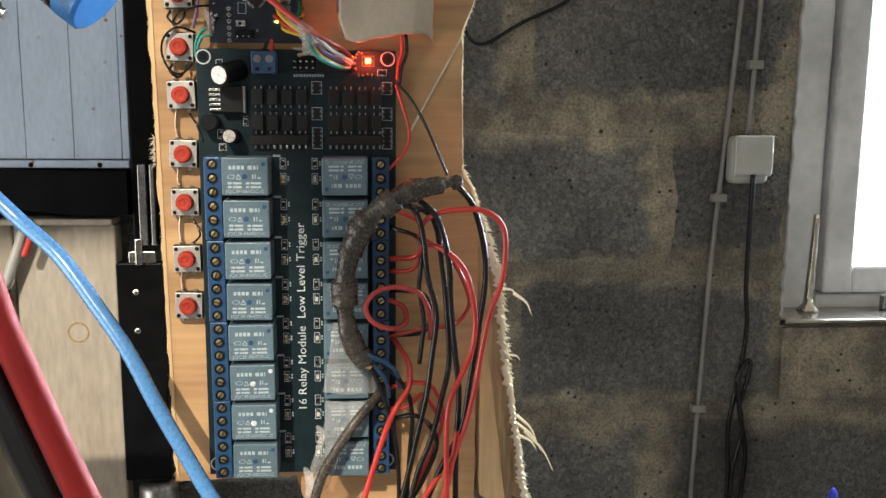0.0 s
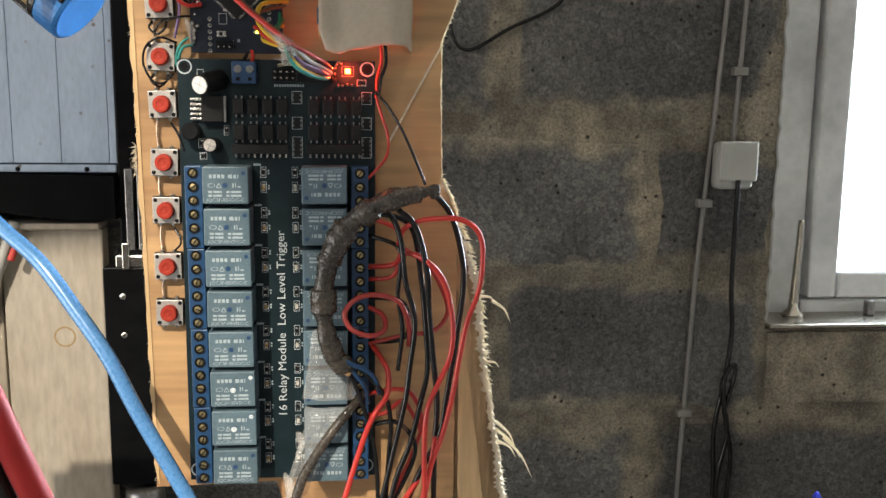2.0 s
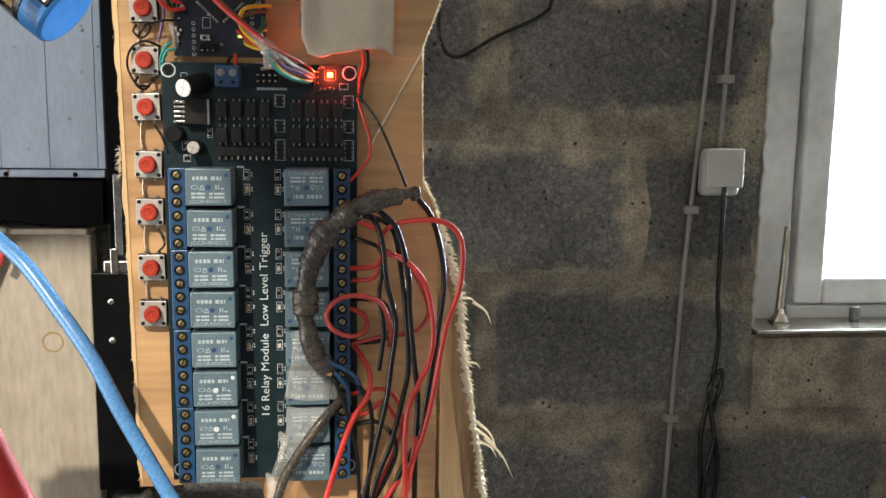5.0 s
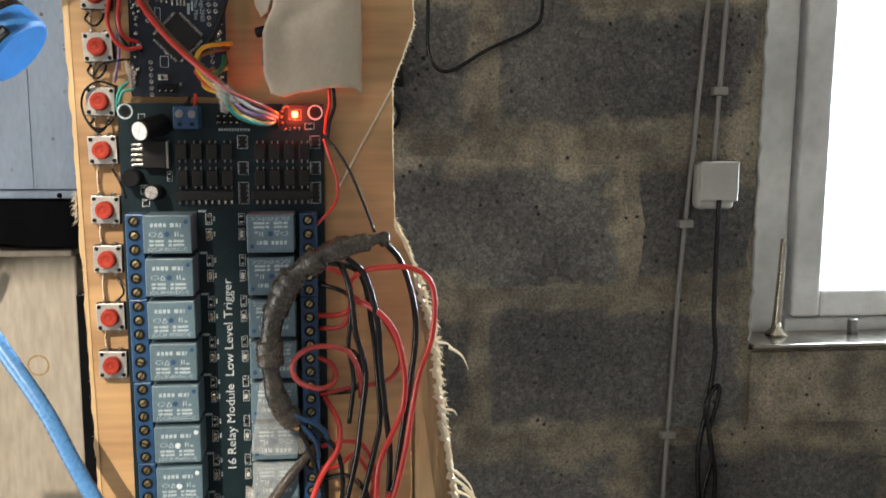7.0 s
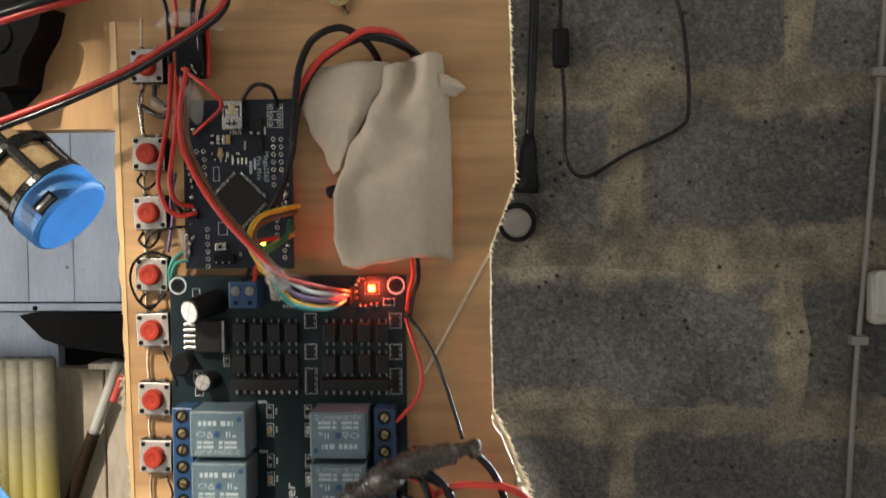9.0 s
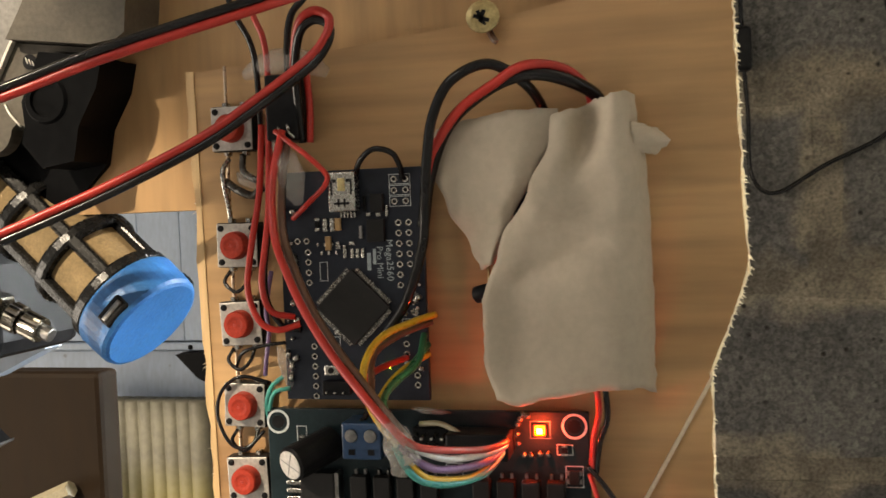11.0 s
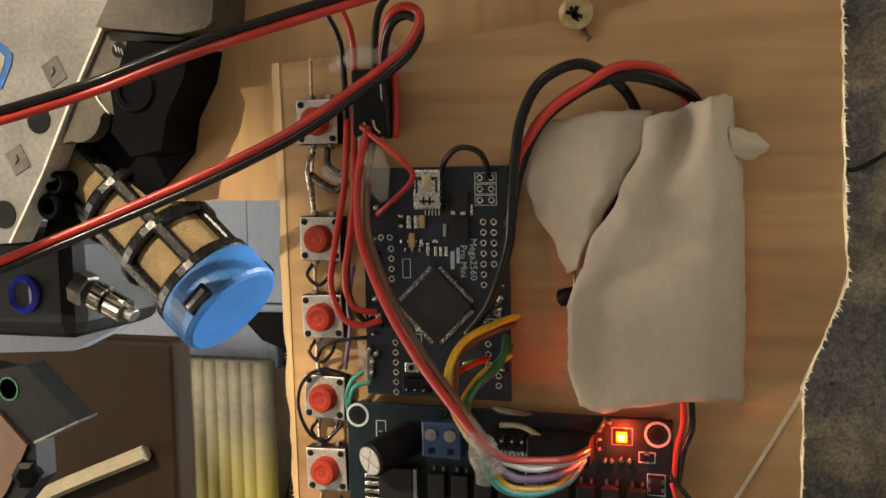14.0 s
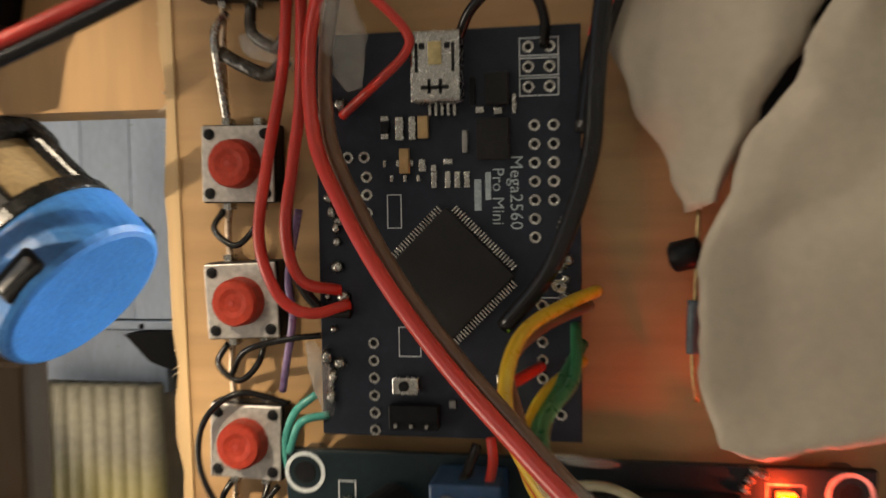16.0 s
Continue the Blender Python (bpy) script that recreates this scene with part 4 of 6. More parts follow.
relay0 = relay_parts()
relay0.matrix_basis = pose(0.0181, 0, TOPZ - 0.0080)
for i in range(8):
    z = TOPZ - 0.0080 - PITCH * i
    if i:
        child_copy(relay0, rm, pose(0.0181 + 0.0002 * i, 0, z, 0, rng.uniform(-0.5, 0.5), 0))
    child_copy(relay0, rm, pose(0.0595, 0, z, 0, 180 + rng.uniform(-0.6, 0.6), 0))
for z in (TOPZ - 0.0080 - PITCH * 5, TOPZ - 0.0080 - PITCH * 6):
    part("paint_dot", lathe(bmesh.new(), (0.0192, -RH, z - 0.0004), (0, -1, 0), [(0, 0.0013), (0.0003, 0.0011)], n=12), M_PRINT, rm, "white paint dot")
    part("paint_dot", lathe(bmesh.new(), (0.0268, -RH, z + 0.0052), (0, -1, 0), [(0, 0.0010), (0.0003, 0.0008)], n=12), M_PRINT, rm, "white paint dot")

TP = 0.00595


def terminal_parts():
    """Six screw ways; its own middle is at 0."""
    t = bmesh.new()
    box(t, -0.0038, 0.0036, -0.0095, -0.0002, -3 * TP + 0.0001, 3 * TP - 0.0001, bevel=0.0004)
    b = part("terminal_block", t, M_TERM, rm)
    for k in range(6):
        z = (2.5 - k) * TP
        part("screw_well", lathe(bmesh.new(), (-0.0002, -0.0096, z), (0, -1, 0), [(0, 0.0023), (0.0004, 0.0023), (0.0004, 0.0020), (0.0001, 0.0019)], n=14), M_BLACK, b)
        s = lathe(bmesh.new(), (-0.0002, -0.0097, z), (0, -1, 0), [(0, 0.0014), (0.0002, 0.0013), (0.0003, 0.0006)], n=12)
        part("screw", s, M_BRASS, b)
        slot = boxes((-0.0016, 0.0012, -0.0104, -0.0100, z - 0.0002, z + 0.0002))
        bmesh.ops.rotate(slot, verts=slot.verts, cent=(-0.0002, 0, z), matrix=Matrix.Rotation(rng.uniform(0, 3), 3, 'Y'))
        part("slot", slot, M_BLACK, b)
        part("wire_mouth", boxes((-0.00392, -0.0037, -0.0070, -0.0022, z - 0.0019, z + 0.0019)), M_BLACK, b)
    return b


term0 = terminal_parts()
zt = [TOPZ - PITCH - 0.0002 - 2 * PITCH * k for k in range(4)]
term0.matrix_basis = pose(0.0040, 0, zt[0])
for k, z in enumerate(zt):
    if k:
        t = child_copy(term0, rm, pose(0.0040 + 0.0003 * k, 0, z))
    child_copy(term0, rm, pose(0.0745, 0, z, 0, 180, 0))


def smd(x, z, w, h, body, hgt=0.0009, flat=False):
    """A chip with tinned ends, upright or flat."""
    e = bmesh.new()
    if flat:
        box(e, x - w / 2, x - w * 0.28, -hgt, -0.0001, z - h / 2, z + h / 2)
        box(e, x + w * 0.28, x + w / 2, -hgt, -0.0001, z - h / 2, z + h / 2)
        bd = boxes((x - w * 0.29, x + w * 0.29, -hgt * 1.04, -0.0001, z - h * 0.48, z + h * 0.48))
    else:
        box(e, x - w / 2, x + w / 2, -hgt, -0.0001, z - h / 2, z - h * 0.28)
        box(e, x - w / 2, x + w / 2, -hgt, -0.0001, z + h * 0.28, z + h / 2)
        bd = boxes((x - w * 0.48, x + w * 0.48, -hgt * 1.04, -0.0001, z - h * 0.29, z + h * 0.29))
    r = part("chip_resistor", e, M_TIN, rm)
    part("body", bd, body, r)
    return r


def outline_print(x0, x1, z0, z1, parent, w=0.0002, y=-0.00008, mat=None):
    bm = bmesh.new()
    for a in ((x0, x1, z0, z0 + w), (x0, x1, z1 - w, z1), (x0, x0 + w, z0 + w, z1 - w), (x1 - w, x1, z0 + w, z1 - w)):
        box(bm, a[0], a[1], y, 0.0001, a[2], a[3])
    return part("printed_outline", bm, mat or M_PRINT, parent)


for i in range(8):
    z = TOPZ - 0.0035 - PITCH * i
    for x in (0.0325, 0.0462):
        for dz in (0.0, -0.0066):
            smd(x, z + dz, 0.0014, 0.0032, M_BLACK if dz == 0 else (M_TANCAP if x < 0.04 else M_LEDOFF))
            outline_print(x - 0.0013, x + 0.0013, z + dz - 0.0024, z + dz + 0.0024, rm)
            bars = bmesh.new()
            for b in range(2):
                box(bars, x + 0.0019, x + 0.0026, -0.00008, 0.0001, z + dz - 0.0009 + b * 0.0012, z + dz - 0.0001 + b * 0.0012)
            part("printed_mark", bars, M_PRINTDIM, rm)
    part("printed_mark", boxes((0.0283, 0.0315, -0.00008, 0.0001, z + 0.0029, z + 0.0038)), M_PRINTDIM, rm)

words("printed_title", "16 Relay Module  Low Level Trigger", 0.0052, (0.0396, -0.00012, -0.114), 90, M_PRINT, rm, stretch=1.13)

# optocouplers, driver chips and their rows of legs
for gx, cnt in ((0.0195, 4), (0.0515, 4)):
    for k in range(cnt):
        for z in (-0.0165, -0.0275):
            x = gx + 0.0032 + k * 0.0062
            o = part("optocoupler", box(bmesh.new(), x - 0.0022, x + 0.0022, -0.0034, -0.0002, z - 0.0033, z + 0.0033, bevel=0.0003), M_CHIP, rm)
            for sx in (-0.00125, 0.00125):
                part("leg", boxes((x + sx - 0.0003, x + sx + 0.0003, -0.0012, -0.0001, z - 0.0046, z - 0.0034)), M_STEEL, o)
                part("leg", boxes((x + sx - 0.0003, x + sx + 0.0003, -0.0012, -0.0001, z + 0.0034, z + 0.0046)), M_STEEL, o)
    c = part("driver_chip", box(bmesh.new(), gx, gx + 0.0245, -0.0040, -0.0002, -0.0368, -0.0328, bevel=0.0004), M_CHIP, rm)
    for k in range(9):
        part("leg", boxes((gx + 0.0012 + k * 0.00268, gx + 0.0020 + k * 0.00268, -0.0016, -0.0001, -0.0385, -0.0369)), M_TIN if k > 2 and gx < 0.03 else M_STEEL, c)
for x in (0.0475, 0.0777):
    for z, h in ((-0.0125, 0.0042), (-0.0235, 0.0042), (-0.0340, 0.0080)):
        o = part("resistor_network", boxes((x - 0.0013, x + 0.0013, -0.0012, -0.0002, z - h / 2 + 0.0003, z + h / 2 - 0.0003), bevel=0.0002), M_CHIP, rm)
        n = 2 if h < 0.005 else 4
        for k in range(n):
            zz = z - h / 2 + (k + 0.5) * h / n
            for s in (-1, 1):
                part("end_cap", boxes((x + s * 0.0014 - 0.0004, x + s * 0.0014 + 0.0004, -0.0009, -0.0001, zz - 0.0005, zz + 0.0005)), M_STEEL, o)
        outline_print(x - 0.0022, x + 0.0022, z - h / 2 - 0.0006, z + h / 2 + 0.0006, rm)

# regulator with five bright legs
rg = part("regulator", box(bmesh.new(), 0.0072, 0.0165, -0.0044, -0.0002, -0.0232, -0.0122, bevel=0.0003), M_CHIP, rm)
part("tab", boxes((0.0166, 0.0176, -0.0040, -0.0002, -0.0232, -0.0122)), M_STEEL, rg)
for k in range(5):
    z = -0.0137 - k * 0.0021
    part("leg", boxes((0.0022, 0.0071, -0.0016, -0.0003, z - 0.0006, z + 0.0006), bevel=0.0002), M_TIN, rg)


def can_capacitor(x, z, r, h, lean, parent, top, name="capacitor"):
    c = part(name, lathe(bmesh.new(), (x, -0.0003, z), (lean[0], -1, lean[1]), [(0, r), (h - 0.0006, r), (h, r - 0.0006)], n=28), M_BLACK, parent, smooth=False)
    d = Vector((lean[0], -1, lean[1])).normalized()
    if top:
        part("can_top", lathe(bmesh.new(), Vector((x, -0.0003, z)) + d * h, d, [(0, r - 0.0007), (0.0002, r - 0.0009)], n=24), top, c)
        for a in (20, 110):
            g = boxes((-r * 0.8, r * 0.8, -0.00006, 0.00006, -0.00015, 0.00015))
            bmesh.ops.rotate(g, verts=g.verts, cent=(0, 0, 0), matrix=Matrix.Rotation(radians(a), 3, 'Y'))
            q = Vector((0, -1, 0)).rotation_difference(d).to_matrix()
            bmesh.ops.rotate(g, verts=g.verts, cent=(0, 0, 0), matrix=q)
            bmesh.ops.translate(g, verts=g.verts, vec=Vector((x, -0.0003, z)) + d * (h + 0.00022))
            part("score_line", g, M_STEEL, c)
    return c


can_capacitor(0.0148, -0.0053, 0.0045, 0.0143, (-0.52, -0.21), rm, M_PLATE)
can_capacitor(0.0120, -0.0335, 0.0034, 0.0085, (-0.1, 0.06), rm, M_PLATE)
can_capacitor(0.0030, -0.0275, 0.0038, 0.0070, (-0.05, 0.02), rm, None, "inductor")
for x0, x1, z0, z1 in ((0.0052, 0.0080, -0.0085, -0.0010), (0.0050, 0.0084, -0.0345, -0.0305), (0.0055, 0.0085, -0.0396, -0.0365), (0.016, 0.0182, -0.0290, -0.0248), (0.0735, 0.0775, -0.0072, -0.0045)):
    outline_print(x0, x1, z0, z1, rm)
    smd((x0 + x1) / 2, (z0 + z1) / 2, 0.0014, 0.0026, M_BLACK)

tb = part("power_terminal", box(bmesh.new(), 0.0210, 0.0312, -0.0095, -0.0002, -0.0070, 0.0022, bevel=0.0005), M_TERM, rm)
for x in (0.0236, 0.0286):
    part("screw", lathe(bmesh.new(), (x, -0.0096, -0.0010), (0, -1, 0), [(0, 0.0017), (0.0004, 0.0016), (0.0005, 0.0008)], n=14), M_STEEL, tb)
    part("wire_mouth", boxes((x - 0.0008, x + 0.0008, -0.0097, -0.0094, -0.0058, -0.0044)), M_BLACK, tb)

hd = part("pin_header", boxes((0.0375, 0.0635, -0.0028, -0.0002, -0.0056, -0.0004), bevel=0.0002), M_BLACK, rm)
for k in range(10):
    for z in (-0.0043, -0.0017):
        part("pin", boxes((0.0384 + k * 0.00254, 0.0391 + k * 0.00254, -0.0085, -0.0028, z - 0.0003, z + 0.0003)), M_TIN, hd)
hs = part("header_socket", boxes((0.0480, 0.0632, -0.0110, -0.0030, -0.0062, 0.0002), bevel=0.0004), M_BLACK, rm)
num = bmesh.new()
for k in range(12):
    box(num, 0.0378 + k * 0.0011, 0.0385 + k * 0.0011, -0.00009, 0.0001, -0.0079, -0.0068)
part("printed_numbers", num, M_PRINTDIM, rm)

led = part("power_led", boxes((0.0682, 0.0709, -0.0016, -0.0002, -0.0022, 0.0003), bevel=0.0003), M_LEDRED, rm, "lit red power light")
part("led_core", boxes((0.0688, 0.0703, -0.0019, -0.0015, -0.0017, -0.0002), bevel=0.0002), M_LEDCORE, led)
outline_print(0.0670, 0.0721, -0.0032, 0.0012, rm, mat=M_STEEL)
for x, z in ((0.0655, -0.0072), (0.0672, -0.0072), (0.0694, -0.0068), (0.0714, -0.0068), (0.0640, 0.0004), (0.0646, 0.0018), (0.0654, 0.0030), (0.0638, -0.0020), (0.0640, -0.0044), (0.0664, 0.0026)):
    part("solder_joint", lathe(bmesh.new(), (x, -0.0002, z), (0, -1, 0), [(0, 0.0008), (0.0008, 0.0007), (0.0013, 0.0003)], n=10), M_TIN, rm)
lamp = new("power_light_glow", bpy.data.lights.new("power_light_glow", 'POINT'))
lamp.data.energy, lamp.data.color, lamp.data.shadow_soft_size = 0.027, (1.0, 0.06, 0.02), 0.0008
lamp.location = (0.0695, -0.0040, -0.001)


# ---- microcontroller board ----
mb = thing("microcontroller_board", (0.0225, 0.002, 0.006), "small navy circuit board with a square chip set at an angle", "circuit board")
MX0, MX1, MZ0, MZ1 = 0.0030, 0.0418, 0.0060, 0.0655
part("board", boxes((MX0, MX1, 0.0, 0.0016, MZ0, MZ1), bevel=0.0002), M_PCBB, mb)
CX, CZ = 0.0226, 0.0302
chip = bmesh.new()
box(chip, CX - 0.0070, CX + 0.0070, -0.0014, -0.0003, CZ - 0.0070, CZ + 0.0070, bevel=0.0002)
bmesh.ops.rotate(chip, verts=chip.verts, cent=(CX, 0, CZ), matrix=Matrix.Rotation(radians(45), 3, 'Y'))
ch = part("processor", chip, M_CHIP, mb, "black square processor chip")
for side in range(4):
    rot = Matrix.Rotation(radians(90 * side + 45), 3, 'Y')
    for k in range(25):
        o = -0.0060 + k * 0.0005
        leg = boxes((o - 0.00012, o + 0.00012, -0.0007, -0.0001, 0.0071, 0.0082))
        bmesh.ops.rotate(leg, verts=leg.verts, cent=(0, 0, 0), matrix=rot)
        bmesh.ops.translate(leg, verts=leg.verts, vec=(CX, 0, CZ))
        part("leg", leg, M_TIN, ch)

us = part("usb_socket", box(bmesh.new(), 0.0182, 0.0254, -0.0040, -0.0002, 0.0548, 0.0648, bevel=0.0004), M_TIN, mb, "tinned mini socket")
part("slot", boxes((0.0190, 0.0194, -0.0042, -0.0039, 0.0590, 0.0630), (0.0242, 0.0246, -0.0042, -0.0039, 0.0590, 0.0630), (0.0196, 0.0204, -0.0042, -0.0039, 0.0622, 0.0630),
                     (0.0232, 0.0240, -0.0042, -0.0039, 0.0622, 0.0630), (0.0198, 0.0238, -0.0042, -0.0039, 0.0566, 0.0571), (0.0208, 0.0212, -0.0042, -0.0039, 0.0560, 0.0580),
                     (0.0224, 0.0228, -0.0042, -0.0039, 0.0560, 0.0580)), M_BLACK, us)
part("tongue", boxes((0.0209, 0.0228, -0.0043, -0.0039, 0.0600, 0.0632), bevel=0.0001), M_BRASS, us, "yellowish spring tongue")
for k in range(5):
    part("leg", boxes((0.0202 + k * 0.0009, 0.0206 + k * 0.0009, -0.0010, -0.0001, 0.0532, 0.0547)), M_TIN, us)


def pad(x, z, parent, r=0.00085):
    ring = lathe(bmesh.new(), (x, 0.0001, z), (0, -1, 0), [(0, r), (0.0003, r), (0.0003, r * 0.55), (0.0, r * 0.5)], n=14)
    p = part("solder_pad", ring, M_TIN, parent)
    return p


p0 = None
spots = [(0.0345, 0.0625), (0.0375, 0.0625), (0.0345, 0.0597), (0.0375, 0.0597), (0.0345, 0.0569), (0.0375, 0.0569)]
spots += [(0.0353, 0.0515 - 0.00265 * k) for k in range(7)] + [(0.0380, 0.0515 - 0.00265 * k) for k in range(5)]
spots += [(0.0384, 0.0338 - 0.00255 * k) for k in range(3)] + [(0.0362, 0.0285 - 0.00265 * k) for k in range(6)] + [(0.0388, 0.0285), (0.0388, 0.0125), (0.0388, 0.0100)]
spots += [(0.0112, 0.0200 - 0.00262 * k) for k in range(6)] + [(0.0078, 0.0475), (0.0103, 0.0475), (0.0106, 0.0446), (0.0106, 0.0420), (0.0106, 0.0393), (0.0106, 0.0367)]
for k, (x, z) in enumerate(spots):
    if p0 is None:
        p0 = pad(x, z, mb)
        first_spot = (x, z)
        hole0 = part("pad_hole", lathe(bmesh.new(), (x, 0.00005, z), (0, -1, 0), [(0, 0.00048), (0.00015, 0.00048)], n=10), M_BLACK, mb)
    else:
        again(p0, mb, (x - first_spot[0], 0, z - first_spot[1]))
        again(hole0, mb, (x - first_spot[0], 0, z - first_spot[1]))
for x0, x1, z0, z1 in ((0.0332, 0.0388, 0.0612, 0.0638), (0.0332, 0.0388, 0.0584, 0.0610), (0.0332, 0.0388, 0.0556, 0.0582), (0.0136, 0.0158, 0.0370, 0.0420), (0.0150, 0.0184, 0.0180, 0.0225), (0.0352, 0.0400, 0.0258, 0.0270)):
    outline_print(x0, x1, z0, z1, mb, w=0.00015)


def bit(x0, x1, z0, z1, h, mat, name="chip_part"):
    return part(name, boxes((x0, x1, -h, -0.0001, z0, z1), bevel=0.0001), mat, mb)


for x0, x1, z0, z1, h, mt in ((0.0130, 0.0142, 0.0500, 0.0508, .0008, M_TIN), (0.0130, 0.0142, 0.0526, 0.0534, .0008, M_TIN), (0.0130, 0.0142, 0.0509, 0.0525, .0009, M_BLACK),
                              (0.0152, 0.0164, 0.0498, 0.0532, .0008, M_TIN), (0.0172, 0.0182, 0.0498, 0.0532, .0008, M_TIN), (0.0186, 0.0201, 0.0500, 0.0532, .0012, M_TANCAP),
                              (0.0158, 0.0172, 0.0450, 0.0486, .0012, M_TANCAP), (0.0186, 0.0196, 0.0452, 0.0470, .0008, M_TIN), (0.0204, 0.0212, 0.0452, 0.0462, .0008, M_TIN),
                              (0.0222, 0.0236, 0.0462, 0.0470, .0008, M_TIN), (0.0204, 0.0212, 0.0428, 0.0452, .0006, M_TIN), (0.0224, 0.0232, 0.0428, 0.0452, .0006, M_TIN),
                              (0.0238, 0.0246, 0.0428, 0.0452, .0006, M_TIN), (0.0252, 0.0260, 0.0428, 0.0452, .0006, M_TIN), (0.0250, 0.0258, 0.0478, 0.0510, .0008, M_STEEL),
                              (0.0272, 0.0318, 0.0468, 0.0526, .0014, M_CHIP), (0.0285, 0.0318, 0.0545, 0.0590, .0018, M_CHIP), (0.0262, 0.0270, 0.0545, 0.0585, .0008, M_BLACK),
                              (0.0296, 0.0308, 0.0532, 0.0542, .0008, M_TIN), (0.0270, 0.0282, 0.0534, 0.0543, .0008, M_TIN), (0.0322, 0.0328, 0.0532, 0.0560, .0008, M_TIN),
                              (0.0172, 0.0186, 0.0232, 0.0242, .0010, M_TIN), (0.0296, 0.0304, 0.0145, 0.0158, .0008, M_TIN), (0.0225, 0.0236, 0.0106, 0.0118, .0008, M_STEEL)):
    bit(x0, x1, z0, z1, h, mt)
for k in range(6):
    bit(0.0132 + 0.0010 * k, 0.0137 + 0.0010 * k, 0.0460 - 0.0022 * (k % 2), 0.0470 - 0.0022 * (k % 2), 0.0005, M_TIN)
rs = part("reset_button", box(bmesh.new(), 0.0142, 0.0182, -0.0016, -0.0002, 0.0126, 0.0152, bevel=0.0002), M_TIN, mb, "tiny tinned reset button")
part("plunger", lathe(bmesh.new(), (0.0160, -0.0016, 0.0139), (0, -1, 0), [(0, 0.0008), (0.0004, 0.0007)], n=12), M_BLACK, rs)
part("green_led", boxes((0.0306, 0.0318, -0.0008, -0.0001, 0.0144, 0.0153)), M_LEDGREEN, mb, "lit yellow-green indicator")
bhd = part("pin_block", boxes((0.0138, 0.0212, -0.0025, -0.0002, 0.0076, 0.0112), bevel=0.0002), M_BLACK, mb)
for k in range(3):
    part("pin", boxes((0.0148 + k * 0.0023, 0.0153 + k * 0.0023, -0.0034, -0.0025, 0.0082, 0.0087)), M_TIN, bhd)
words("printed_name", "Pro Mini", 0.0024, (0.0300, -0.00012, 0.0415), -90, M_PRINTDIM, mb)
words("printed_name", "Mega2560", 0.0026, (0.0326, -0.00012, 0.0420), -90, M_PRINTDIM, mb)
part("printed_bars", boxes((0.0266, 0.0276, -0.00009, 0.0001, 0.0395, 0.0440), (0.0282, 0.0290, -0.00009, 0.0001, 0.0410, 0.0450)), M_PRINTDIM, mb)
lumps = ((0.0055, 0.0430, 0.0016), (0.0052, 0.0395, 0.0014), (0.0058, 0.0372, 0.0013), (0.0040, 0.0180, 0.0018), (0.0050, 0.0150, 0.0016), (0.0046, 0.0120, 0.0018))
for x, z, r in lumps:
    part("solder_blob", tube(bmesh.new(), [(x * 1000, 0, z * 1000 - r * 700), (x * 1000 + 0.2, -1.2, z * 1000), (x * 1000, 0, z * 1000 + r * 700)], r * 420, n=8, rad=lambda t: 0.4 + 1.2 * t * (1 - t) * 2, wobble=0.3), M_TIN, mb, smooth=True)

# untidy solder along the board's edges
drops = random.Random(41)
for k in range(34):
    x, z = (0.0046 + drops.uniform(-0.0008, 0.0026), 0.0105 + 0.0500 * drops.random()) if k < 24 else (0.0400 + drops.uniform(-0.001, 0.0008), 0.012 + 0.03 * drops.random())
    r = drops.uniform(0.0005, 0.0011)
    part("solder_drop", lathe(bmesh.new(), (x, -0.0001, z), (drops.uniform(-0.4, 0.4), -1, drops.uniform(-0.4, 0.4)), [(0, r), (r * 0.7, r * 0.9), (r * 1.3, r * 0.45)], n=9), M_TIN, mb, smooth=True)


# ---- torn sheet of beige tape over a small module ----
def lerp_rows(rows, v):
    for (a, x), (b, y) in zip(rows, rows[1:]):
        if v <= b:
            t = (v - a) / (b - a)
            t = t * t * (3 - 2 * t)
            return x + (y - x) * t
    return rows[-1][1]


def soft_sheet(left, right, bottom, top, height, thick, nu=26, nv=34):
    """A limp sheet: edges given over 0..1, height(u, v) is its distance in front of the board."""
    bm = bmesh.new()
    front, back = [], []
    for j in range(nv + 1):
        v = j / nv
        fr, bk = [], []
        for i in range(nu + 1):
            u = i / nu
            zb, zt = lerp_rows(bottom, u), lerp_rows(top, u)
            z = zb + (zt - zb) * v
            x = lerp_rows(left, v) + (lerp_rows(right, v) - lerp_rows(left, v)) * u
            edge = 1 if i in (0, nu) or j in (0, nv) else 0
            w = Vector((x * 700, z * 700, 3.1))
            x += edge * 0.0004 * noise.noise(w * 2.3)
            z += edge * 0.0005 * noise.noise(w * 2.9 + Vector((5, 1, 0)))
            y = 0.006 - height(u, v) - 0.0020 * noise.noise(Vector((x * 75, z * 55, 1.0))) - 0.0003 * noise.noise(Vector((x * 400, z * 300, 1.0)))
            fr.append(bm.verts.new((x, y, z)))
            bk.append(bm.verts.new((x, y + thick, z)))
        front.append(fr)
        back.append(bk)
    for j in range(nv):
        for i in range(nu):
            bm.faces.new((front[j][i], front[j][i + 1], front[j + 1][i + 1], front[j + 1][i]))
            bm.faces.new((back[j][i], back[j + 1][i], back[j + 1][i + 1], back[j][i + 1]))
    for i in range(nu):
        bm.faces.new((front[0][i], back[0][i], back[0][i + 1], front[0][i + 1]))
        bm.faces.new((front[nv][i], front[nv][i + 1], back[nv][i + 1], back[nv][i]))
    for j in range(nv):
        bm.faces.new((front[j][0], front[j + 1][0], back[j + 1][0], back[j][0]))
        bm.faces.new((front[j][nu], back[j][nu], back[j + 1][nu], front[j + 1][nu]))
    return bm


